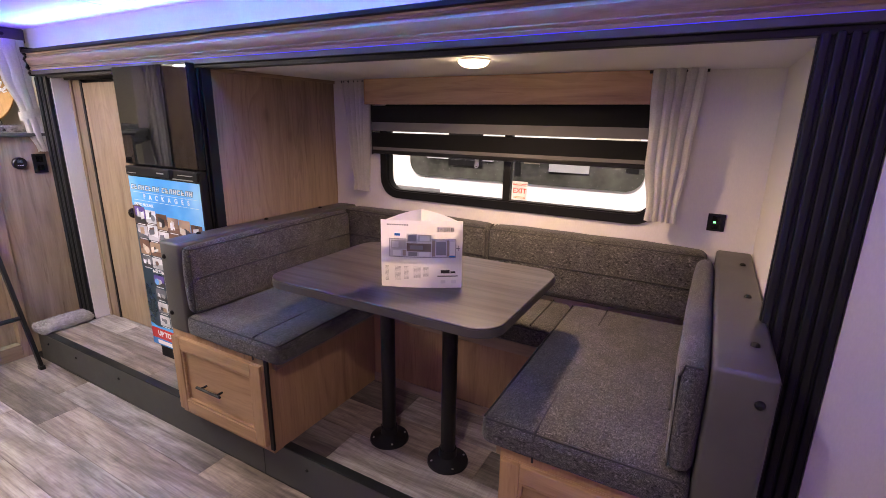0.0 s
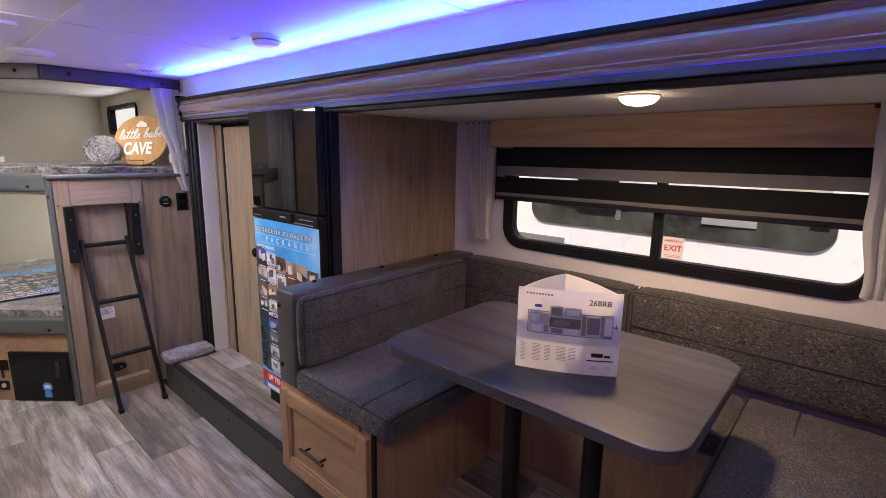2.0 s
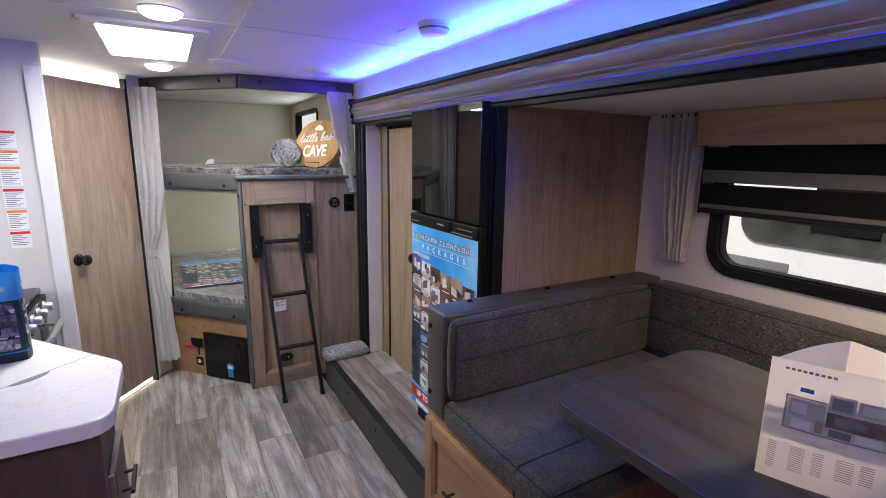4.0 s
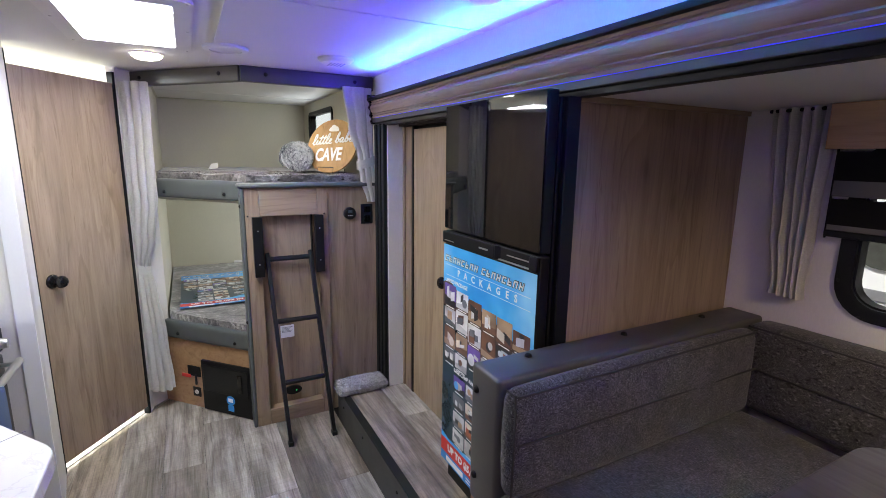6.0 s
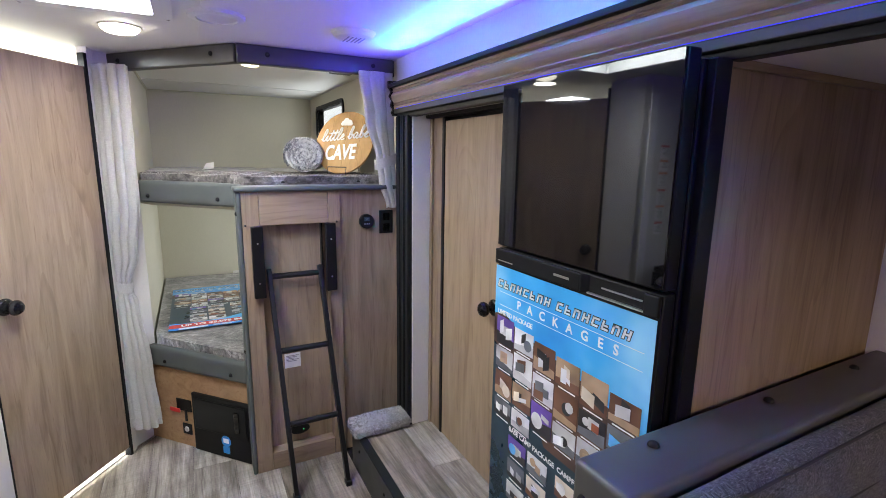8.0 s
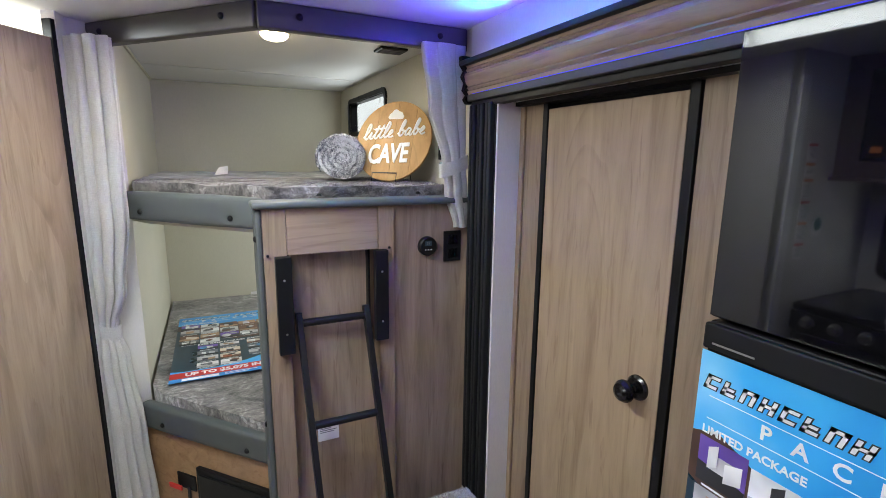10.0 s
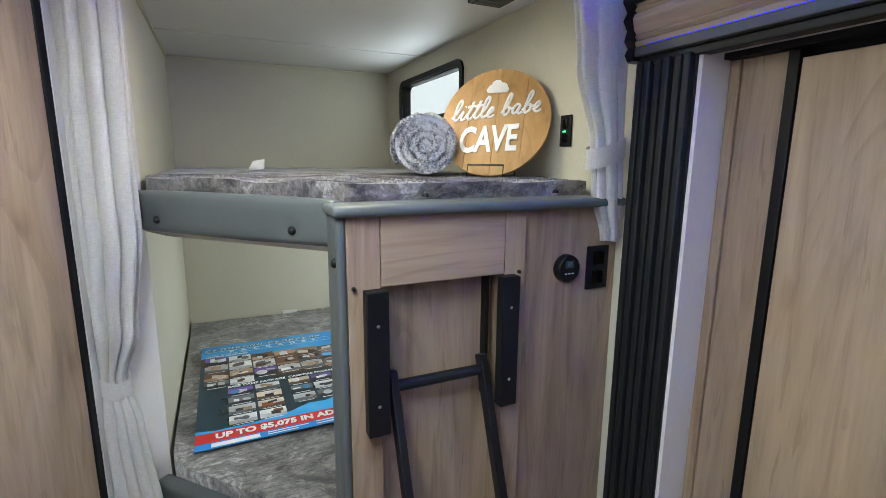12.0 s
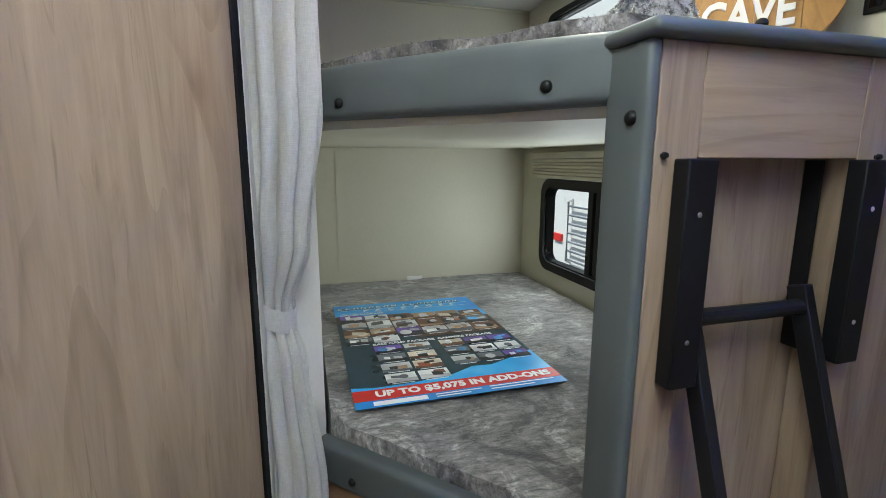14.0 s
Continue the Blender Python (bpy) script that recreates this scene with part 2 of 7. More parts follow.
def plush():
    """Brushed microplush: pale and dark swathes with crisp brushed borders and short strokes."""
    m, nt, b = material("plush_blanket", (0.12, 0.11, 0.11), 0.8, 0, 0.25)
    swathe = noise_tex(nt, coords(nt, (1, 1, 1)), 6.5, 7, 0.68, 0.6)
    stroke = noise_tex(nt, coords(nt, (30, 9, 16), (0.2, 0.1, 0.7)), 2.2, 5, 0.7, 0.6)
    nap = noise_tex(nt, coords(nt, (1, 1, 1)), 160, 3, 0.7)
    base = ramp(nt, swathe, [(0.37, (0.032, 0.028, 0.026)), (0.43, (0.070, 0.063, 0.058)), (0.47, (0.135, 0.123, 0.114)), (0.56, (0.165, 0.150, 0.140)), (0.60, (0.32, 0.30, 0.285)), (0.66, (0.17, 0.156, 0.146))])
    c = mix(nt, 0.85, base, ramp(nt, stroke, [(0.36, (0.30, 0.29, 0.28)), (0.5, (1, 1, 1)), (0.64, (1.75, 1.73, 1.70))]), "MULTIPLY")
    c = mix(nt, 0.6, c, ramp(nt, nap, [(0.3, (0.6, 0.6, 0.6)), (0.7, (1.35, 1.35, 1.35))]), "MULTIPLY")
    nt.links.new(c, b.inputs["Base Color"])
    b.inputs["Sheen Weight"].default_value = 0.4
    f = mix(nt, 0.5, nap, stroke)
    bump(nt, b, f, 0.6, 0.004)
    return m


FUR = plush()
SHERPA = soft_fur("sherpa_throw", (0.10, 0.11, 0.14), (0.88, 0.88, 0.88), 130, (0.45, 0.55))
CARPET = soft_fur("carpet_pile", (0.20, 0.19, 0.18), (0.62, 0.60, 0.57), 260)


def grained(name, colour, rough, scale=400, strength=0.2, metal=0.0, spec=0.5, vary=0.12):
    m, nt, b = material(name, colour, rough, metal, spec)
    n = noise_tex(nt, coords(nt), scale, 3, 0.6)
    big = noise_tex(nt, coords(nt), 6, 3, 0.6)
    lo, hi = tuple(k * (1 - vary) for k in colour), tuple(min(1, k * (1 + vary)) for k in colour)
    nt.links.new(ramp(nt, big, [(0.3, lo), (0.7, hi)]), b.inputs["Base Color"])
    nt.links.new(ramp(nt, big, [(0.25, (rough * 0.85,) * 3), (0.75, (min(1, rough * 1.15),) * 3)]), b.inputs["Roughness"])
    bump(nt, b, n, strength, 0.0008)
    return m


VINYL_BUNK = grained("grey_green_padded_vinyl", (0.080, 0.089, 0.087), 0.46, 500, 0.25)
VINYL = grained("grey_padded_vinyl", (0.060, 0.056, 0.051), 0.42, 500, 0.25)
FASCIA = grained("charcoal_fascia", (0.048, 0.048, 0.046), 0.55, 300, 0.15)
BLACK = grained("black_plastic", (0.006, 0.006, 0.0066), 0.45, 300, 0.12, 0, 0.22)
BLACK_METAL = grained("black_powder_coat", (0.008, 0.008, 0.009), 0.45, 600, 0.2, 0, 0.28)
RUBBER = grained("black_rubber", (0.012, 0.013, 0.0135), 0.55, 300, 0.15, 0, 0.22)
STEEL = grained("brushed_steel", (0.55, 0.54, 0.53), 0.32, 300, 0.1, 1.0)
KNOB_BLACK = grained("glossy_black_knob", (0.007, 0.007, 0.008), 0.16, 300, 0.02, 0, 0.5)
GLOSS, _n, _b = material("black_glass_door", (0.004, 0.004, 0.005), 0.03, 0.0, 0.55)
PIPING = grained("dark_piping", (0.019, 0.018, 0.017), 0.8, 400, 0.3)


def linen():
    m, nt, b = material("natural_linen", (0.66, 0.64, 0.61), 0.9, 0, 0.15)
    a = noise_tex(nt, coords(nt, (900, 900, 60)), 1.0, 2, 0.6)
    c = noise_tex(nt, coords(nt, (60, 60, 900)), 1.0, 2, 0.6)
    col = mix(nt, 0.5, ramp(nt, a, [(0.3, (0.68, 0.66, 0.62)), (0.7, (0.92, 0.91, 0.88))]), ramp(nt, c, [(0.3, (0.68, 0.66, 0.62)), (0.7, (0.92, 0.91, 0.88))]))
    nt.links.new(col, b.inputs["Base Color"])
    b.inputs["Sheen Weight"].default_value = 0.15
    bump(nt, b, a, 0.4, 0.001)
    tr = nt.nodes.new("ShaderNodeBsdfTranslucent")
    nt.links.new(col, tr.inputs[0])
    both = nt.nodes.new("ShaderNodeMixShader")
    both.inputs[0].default_value = 0.18
    nt.links.new(b.outputs[0], both.inputs[1])
    nt.links.new(tr.outputs[0], both.inputs[2])
    nt.links.new(both.outputs[0], nt.nodes["Material Output"].inputs[0])
    return m


CURTAIN_N = linen()
PAPER = grained("paper", (0.82, 0.81, 0.80), 0.55, 300, 0.05, 0, 0.4, 0.03)
RED = grained("red_print", (0.62, 0.03, 0.025), 0.45, 300, 0.02)
ORANGE = grained("orange_print", (0.75, 0.22, 0.04), 0.45, 300, 0.02)
BLUE = grained("blue_print", (0.03, 0.24, 0.62), 0.45, 300, 0.02)
NAVY = grained("navy_print", (0.018, 0.040, 0.062), 0.35, 300, 0.02)
GREY_INK = grained("grey_ink", (0.20, 0.20, 0.21), 0.5, 300, 0.02)
BLACK_INK = grained("black_ink", (0.03, 0.03, 0.032), 0.5, 300, 0.02)
WHITE_INK = grained("white_ink", (0.86, 0.86, 0.86), 0.45, 300, 0.02, 0, 0.4, 0.02)
GREY_BAND = grained("grey_sheer_band", (0.12, 0.117, 0.114), 0.8, 500, 0.4, 0, 0.2)
BLACK_BAND = grained("black_shade_band", (0.007, 0.007, 0.007), 0.8, 500, 0.4, 0, 0.15)
PLASTIC_CHROME = grained("chrome", (0.75, 0.75, 0.76), 0.15, 100, 0.02, 1.0)


def stone_top():
    m, nt, b = material("marbled_white_counter", (0.8, 0.79, 0.78), 0.25)
    n = noise_tex(nt, coords(nt, (1, 1, 1)), 3.0, 6, 0.6, 2.5)
    nt.links.new(ramp(nt, n, [(0.0, (0.78, 0.76, 0.72)), (0.485, (0.78, 0.76, 0.72)), (0.5, (0.70, 0.67, 0.63)), (0.515, (0.78, 0.76, 0.72))]), b.inputs["Base Color"])
    return m


STONE = stone_top()


def glow(name, colour, strength):
    m, nt, b = material(name, colour, 0.5)
    b.inputs["Emission Color"].default_value = (*colour, 1)
    b.inputs["Emission Strength"].default_value = strength
    return m


GLOW_WARM = glow("lit_lens_warm", (1.0, 0.80, 0.50), 11)
GLOW_WHITE = glow("lit_lens_white", (1.0, 0.90, 0.72), 11)
GLOW_SKY = glow("daylit_diffuser", (0.93, 0.97, 1.0), 3.5)
GLOW_LED = glow("blue_led_tape", (0.10, 0.16, 1.0), 6)
# weak emission standing in for the LED's reflection on the glossy rail
GLOW_REFLECTION = glow("blue_reflection_line", (0.05, 0.05, 1.0), 0.25)
GLOW_GREEN = glow("green_pilot_led", (0.1, 1.0, 0.25), 3)


def glass():
    m, nt, b = material("window_glass", (1, 1, 1), 0.02)
    b.inputs["Transmission Weight"].default_value = 1.0
    b.inputs["IOR"].default_value = 1.05
    return m


GLASS = glass()




def photo_material():
    """A printed snapshot: blocks and smears of colour, its own for every picture."""
    m, nt, b = material("photo_print", (0.3, 0.3, 0.3), 0.35)
    vo = nt.nodes.new("ShaderNodeTexVoronoi")
    vo.inputs["Scale"].default_value = 34
    vo.inputs["Randomness"].default_value = 0.75
    v2 = nt.nodes.new("ShaderNodeTexVoronoi")
    v2.inputs["Scale"].default_value = 120
    v2.inputs["Randomness"].default_value = 0.5
    v2.distance = "CHEBYCHEV"
    nt.links.new(coords(nt, (1, 1, 0.7)), v2.inputs["Vector"])
    s2 = nt.nodes.new("ShaderNodeSeparateColor")
    nt.links.new(v2.outputs["Color"], s2.inputs[0])
    vo.distance = "CHEBYCHEV"
    nt.links.new(coords(nt, (1, 1, 0.8)), vo.inputs["Vector"])
    n = noise_tex(nt, coords(nt, (1, 1, 1)), 30, 4, 0.7, 1.2)
    sep = nt.nodes.new("ShaderNodeSeparateColor")
    nt.links.new(vo.outputs["Color"], sep.inputs[0])
    grey = ramp(nt, sep.outputs[0], [(0.0, (0.02, 0.021, 0.026)), (0.30, (0.13, 0.13, 0.14)), (0.55, (0.42, 0.42, 0.43)), (0.9, (0.90, 0.90, 0.90))])
    oi = nt.nodes.new("ShaderNodeObjectInfo")
    tint = ramp(nt, oi.outputs["Random"], [(0.0, (0.45, 0.22, 0.14)), (0.2, (0.5, 0.5, 0.52)), (0.4, (0.26, 0.16, 0.62)), (0.55, (0.65, 0.65, 0.66)), (0.75, (0.55, 0.35, 0.2)), (0.9, (0.2, 0.42, 0.75)), (1.0, (0.5, 0.48, 0.46))])
    grey = mix(nt, 0.8, grey, ramp(nt, s2.outputs[1], [(0.2, (0.35, 0.35, 0.36)), (0.55, (1.0, 1.0, 1.0)), (0.9, (1.7, 1.7, 1.7))]), "MULTIPLY")
    c = mix(nt, 0.6, grey, tint, "OVERLAY")
    c = mix(nt, 0.6, c, ramp(nt, n, [(0.35, (0.42, 0.42, 0.44)), (0.65, (1.5, 1.5, 1.5))]), "MULTIPLY")
    nt.links.new(c, b.inputs["Base Color"])
    return m


PHOTO = photo_material()

# ---- building helpers ----
ORIGIN = {}


def box_bm(x0, x1, y0, y1, z0, z1, bev=0.0, seg=2, bm=None):
    bm = bm or bmesh.new()
    made = bmesh.ops.create_cube(bm, size=1.0)
    vs = made["verts"]
    bmesh.ops.transform(bm, matrix=Matrix.Translation(((x0 + x1) / 2, (y0 + y1) / 2, (z0 + z1) / 2)) @ Matrix.Diagonal((abs(x1 - x0), abs(y1 - y0), abs(z1 - z0), 1)), verts=vs)
    if bev:
        es = list({e for v in vs for e in v.link_edges})
        bmesh.ops.bevel(bm, geom=es, offset=bev, segments=seg, profile=0.5, affect="EDGES")
    return bm


def cyl_bm(p, q, r, r2=None, n=20, bm=None, caps=True):
    bm = bm or bmesh.new()
    p, q = Vector(p), Vector(q)
    d = q - p
    m = Matrix.Translation((p + q) / 2) @ d.to_track_quat("Z", "Y").to_matrix().to_4x4()
    bmesh.ops.create_cone(bm, cap_ends=caps, cap_tris=False, segments=n, radius1=r, radius2=r if r2 is None else r2, depth=d.length, matrix=m)
    return bm


def lathe_bm(profile, place, axis=(0, 0, 1), n=28, bm=None):
    """Turns a profile of (radius, height) round an axis through place."""
    bm = bm or bmesh.new()
    m = Matrix.Translation(place) @ Vector(axis).to_track_quat("Z", "Y").to_matrix().to_4x4()
    rings = []
    for r, h in profile:
        if r < 1e-6:
            rings.append([bm.verts.new(m @ Vector((0, 0, h)))])
        else:
            rings.append([bm.verts.new(m @ Vector((r * math.cos(2 * math.pi * k / n), r * math.sin(2 * math.pi * k / n), h))) for k in range(n)])
    for a, b in zip(rings, rings[1:]):
        for k in range(n):
            j = (k + 1) % n
            if len(a) == 1:
                bm.faces.new((a[0], b[k], b[j]))
            elif len(b) == 1:
                bm.faces.new((a[k], b[0], a[j]))
            else:
                bm.faces.new((a[k], b[k], b[j], a[j]))
    bmesh.ops.recalc_face_normals(bm, faces=bm.faces)
    return bm


def tube_bm(points, r, n=8, bm=None):
    bm = bm or bmesh.new()
    pts = [Vector(p) for p in points]
    rings = []
    for i, p in enumerate(pts):
        d = (pts[min(i + 1, len(pts) - 1)] - pts[max(i - 1, 0)]).normalized()
        q = d.to_track_quat("Z", "Y").to_matrix()
        rings.append([bm.verts.new(p + q @ Vector((r * math.cos(2 * math.pi * k / n), r * math.sin(2 * math.pi * k / n), 0))) for k in range(n)])
    for a, b in zip(rings, rings[1:]):
        for k in range(n):
            bm.faces.new((a[k], a[(k + 1) % n], b[(k + 1) % n], b[k]))
    bm.faces.new(rings[0][::-1])
    bm.faces.new(rings[-1])
    bmesh.ops.recalc_face_normals(bm, faces=bm.faces)
    return bm


def prism_bm(outline, z0, z1, bev=0.0, bm=None):
    """An upright prism over a plan outline of (x, y)."""
    bm = bm or bmesh.new()
    lo = [bm.verts.new((x, y, z0)) for x, y in outline]
    hi = [bm.verts.new((x, y, z1)) for x, y in outline]
    n = len(outline)
    fs = [bm.faces.new(lo[::-1]), bm.faces.new(hi)]
    fs += [bm.faces.new((lo[k], lo[(k + 1) % n], hi[(k + 1) % n], hi[k])) for k in range(n)]
    bmesh.ops.recalc_face_normals(bm, faces=fs)
    if bev:
        es = list({e for f in fs[:2] for e in f.edges})
        bmesh.ops.bevel(bm, geom=es, offset=bev, segments=2, profile=0.5, affect="EDGES")
    return bm


def profile_x_bm(profile, x0, x1, bm=None):
    """A moulding along x with a closed (y, z) profile."""
    bm = bm or bmesh.new()
    a = [bm.verts.new((x0, y, z)) for y, z in profile]
    b = [bm.verts.new((x1, y, z)) for y, z in profile]
    n = len(profile)
    bm.faces.new(a[::-1])
    bm.faces.new(b)
    for k in range(n):
        bm.faces.new((a[k], a[(k + 1) % n], b[(k + 1) % n], b[k]))
    bmesh.ops.recalc_face_normals(bm, faces=bm.faces)
    return bm


def rounded(x0, x1, y0, y1, r, n=6):
    out = []
    for cx, cy, a in ((x1 - r, y1 - r, 0), (x0 + r, y1 - r, 90), (x0 + r, y0 + r, 180), (x1 - r, y0 + r, 270)):
        out += [(cx + r * math.cos(radians(a + 90 * k / n)), cy + r * math.sin(radians(a + 90 * k / n))) for k in range(n + 1)]
    return out


def ring_bm(outer, inner, place, bm=None):
    """A flat ring between two outlines (same count), from depth 0 to depth d; place maps (u, v, depth) to the world."""
    bm = bm or bmesh.new()
    n = len(outer)
    v = [[bm.verts.new(place(u, w, d)) for u, w in loop] for loop in (outer, inner) for d in (0, 1)]
    for k in range(n):
        j = (k + 1) % n
        for a, b in ((0, 1), (1, 3), (3, 2), (2, 0)):
            bm.faces.new((v[a][k], v[a][j], v[b][j], v[b][k]))
    bmesh.ops.recalc_face_normals(bm, faces=bm.faces)
    return bm


def holed_wall_bm(us, ws, d0, d1, holes, place):
    """A slab over us x ws with rectangular holes through it; place maps (u, w, depth)."""
    bm = bmesh.new()
    ug = sorted({*us, *(h[0] for h in holes), *(h[1] for h in holes)})
    wg = sorted({*ws, *(h[2] for h in holes), *(h[3] for h in holes)})

    def solid(i, j):
        if not (0 <= i < len(ug) - 1 and 0 <= j < len(wg) - 1):
            return False
        u, w = (ug[i] + ug[i + 1]) / 2, (wg[j] + wg[j + 1]) / 2
        return not any(h[0] < u < h[1] and h[2] < w < h[3] for h in holes)

    memo = {}

    def vert(i, j, d):
        if (i, j, d) not in memo:
            memo[i, j, d] = bm.verts.new(place(ug[i], wg[j], d))
        return memo[i, j, d]

    for i in range(len(ug) - 1):
        for j in range(len(wg) - 1):
            if not solid(i, j):
                continue
            for d in (d0, d1):
                bm.faces.new([vert(*c, d) for c in ((i, j), (i + 1, j), (i + 1, j + 1), (i, j + 1))])
            for di, dj, a, b in ((-1, 0, (i, j), (i, j + 1)), (1, 0, (i + 1, j), (i + 1, j + 1)), (0, -1, (i, j), (i + 1, j)), (0, 1, (i, j + 1), (i + 1, j + 1))):
                if not solid(i + di, j + dj):
                    bm.faces.new((vert(*a, d0), vert(*b, d0), vert(*b, d1), vert(*a, d1)))
    bmesh.ops.recalc_face_normals(bm, faces=bm.faces)
    return bm


def smooth(me, angle=40):
    me.polygons.foreach_set("use_smooth", [True] * len(me.polygons))
    me.set_sharp_from_angle(angle=radians(angle))


def mesh_of(name, bm, mat, shift=Vector((0, 0, 0)), angle=21):
    bm.transform(Matrix.Translation(-shift))
    me = bpy.data.meshes.new(name)
    bm.to_mesh(me)
    bm.free()
    smooth(me, angle)
    me.materials.append(mat)
    return me


def base_of(bm):
    xs, ys, zs = zip(*(v.co for v in bm.verts))
    return Vector(((min(xs) + max(xs)) / 2, (min(ys) + max(ys)) / 2, min(zs)))


def solo(name, bm, mat, label="", category="", group="", kind="", angle=21):
    """A thing that is one mesh, its origin at its base."""
    o = base_of(bm)
    ob = new(name, mesh_of(name, bm, mat, o, angle))
    ob.location = o
    ORIGIN[ob] = o
    return tagged(ob, label, category, group, kind)


def thing(name, base, label, category, group="", kind=""):
    ob = new(name)
    ob.location = base
    ob.empty_display_size = 0.05
    ORIGIN[ob] = Vector(base)
    return tagged(ob, label, category, group, kind)


def part(name, bm, mat, parent, label="", angle=21):
    """One mesh under a thing or a part; its bmesh is in world metres. Its own origin is its base."""
    o = base_of(bm)
    ob = new(name, mesh_of(name, bm, mat, o, angle))
    ob.parent = parent
    ob.location = o - ORIGIN[parent]
    ORIGIN[ob] = o
    return tagged(ob, label)


def text_bm(words, size, m, align="CENTER", shear=0.0, bold=0.0, depth=0.0006, space=1.0):
    cu = bpy.data.curves.new("words", "FONT")
    cu.body, cu.size, cu.align_x, cu.align_y = words, size, align, "CENTER"
    cu.shear, cu.offset, cu.extrude, cu.resolution_u, cu.space_character = shear, bold, depth, 3, space
    ob = bpy.data.objects.new("words", cu)
    scene.collection.objects.link(ob)
    me = bpy.data.meshes.new_from_object(ob)
    bm = bmesh.new()
    bm.from_mesh(me)
    bm.transform(m)
    bpy.data.objects.remove(ob)
    bpy.data.curves.remove(cu)
    bpy.data.meshes.remove(me)
    return bm


def letters(name, bm, mat, parent, label=""):
    """Raised lettering, each separate letter a part of its own."""
    bm.verts.ensure_lookup_table()
    seen = set()
    for v0 in bm.verts:
        if v0 in seen:
            continue
        stack, island = [v0], set()
        while stack:
            v = stack.pop()
            if v in island:
                continue
            island.add(v)
            stack.extend(e.other_vert(v) for e in v.link_edges)
        seen |= island
        out = bmesh.new()
        idx = {v: out.verts.new(v.co) for v in island}
        for f in {f for v in island for f in v.link_faces}:
            out.faces.new([idx[v] for v in f.verts])
        part(name, out, mat, parent, label)
    bm.free()


def cushion_bm(x0, x1, y0, y1, z0, z1, r=0.02, puff=0.006, step=0.07, seed=0.0):
    """A soft block: rounded edges, slightly crowned and uneven faces."""
    bm = box_bm(x0, x1, y0, y1, z0, z1, r, 3)
    for axis, a, b in ((0, x0, x1), (1, y0, y1), (2, z0, z1)):
        n = int((b - a - 2 * r) / step)
        for k in range(1, n):
            co, no = Vector((0, 0, 0)), Vector((0, 0, 0))
            co[axis], no[axis] = a + r + (b - a - 2 * r) * k / n, 1
            bmesh.ops.bisect_plane(bm, geom=bm.verts[:] + bm.edges[:] + bm.faces[:], plane_co=co, plane_no=no)
    c = Vector(((x0 + x1) / 2, (y0 + y1) / 2, (z0 + z1) / 2))
    h = Vector(((x1 - x0) / 2, (y1 - y0) / 2, (z1 - z0) / 2))
    for v in bm.verts:
        d = v.co - c
        q = [d[k] / h[k] for k in range(3)]
        k = max(range(3), key=lambda i: abs(q[i]))
        fall = 1
        for i in range(3):
            if i != k:
                fall *= max(0, 1 - q[i] ** 4)
        wob = noise.noise((v.co.x * 6 + seed, v.co.y * 6, v.co.z * 6)) * 0.6
        v.co[k] += math.copysign(puff * fall * (1 + wob), q[k])
    return bm


def dimple(bm, points, into, depth=0.007, radius=0.022):
    """Sinks a soft pad round its buttons."""
    for v in bm.verts:
        for p in points:
            v.co += Vector(into) * depth * math.exp(-((v.co - Vector(p)).length / radius) ** 2)
    return bm


def tufts(parent, bm_src, count, length, width, mat, seedv, name="nap", keep=None):
    """Short fibres standing on the faces of a mesh, joined into one part."""
    rnd = random.Random(seedv)
    bm_src.faces.ensure_lookup_table()
    faces = [f for f in bm_src.faces if keep is None or keep(f.calc_center_median(), f.normal)]
    areas = np.cumsum([f.calc_area() for f in faces])
    out = bmesh.new()
    for _ in range(count):
        f = faces[min(len(faces) - 1, int(np.searchsorted(areas, rnd.random() * areas[-1])))]
        vs = [v.co for v in f.verts]
        k = rnd.randrange(1, len(vs) - 1)
        a_, b_ = rnd.random(), rnd.random()
        if a_ + b_ > 1:
            a_, b_ = 1 - a_, 1 - b_
        p = vs[0] + (vs[k] - vs[0]) * a_ + (vs[k + 1] - vs[0]) * b_
        d = (f.normal + Vector((rnd.uniform(-1, 1), rnd.uniform(-1, 1), rnd.uniform(-1, 1))) * 0.8).normalized()
        s = d.orthogonal().normalized() * width
        s = Matrix.Rotation(rnd.uniform(0, 6.28), 3, d) @ s
        ln = length * rnd.uniform(0.5, 1.2)
        out.faces.new((out.verts.new(p - s), out.verts.new(p + s), out.verts.new(p + s * 0.6 + d * ln), out.verts.new(p - s * 0.6 + d * ln * 0.9)))
    return tagged(part(name, out, mat, parent, "soft pile fibres"), kind="stuff")

# ---- the setting ----
SF = 0.185  # slide floor height
YW = 1.45   # inner face of the road-side wall
XB, YB = -5.53, 0.295  # bunk back wall and bunk end wall
P0, P1 = Vector((-3.66, 0.735, 0)), Vector((-4.26, 0.19, 0))  # bunk diagonal
D0, D1 = Vector((-3.60, -0.17, 0)), Vector((-4.085, 0.168, 0))  # bathroom doorway


def yplane(y):
    return lambda u, w, d: (u, y + d, w)


def xplane(x):
    return lambda u, w, d: (x + d, u, w)


def along(a, b, up_only=False):
    """Maps (distance along, height, distance in front) on an upright plane from a to b; front is to the left hand of a->b turned."""
    e = (b - a).normalized()
    n = Vector((-e.y, e.x, 0))
    return lambda u, w, d: a + e * u + n * d + Vector((0, 0, w))


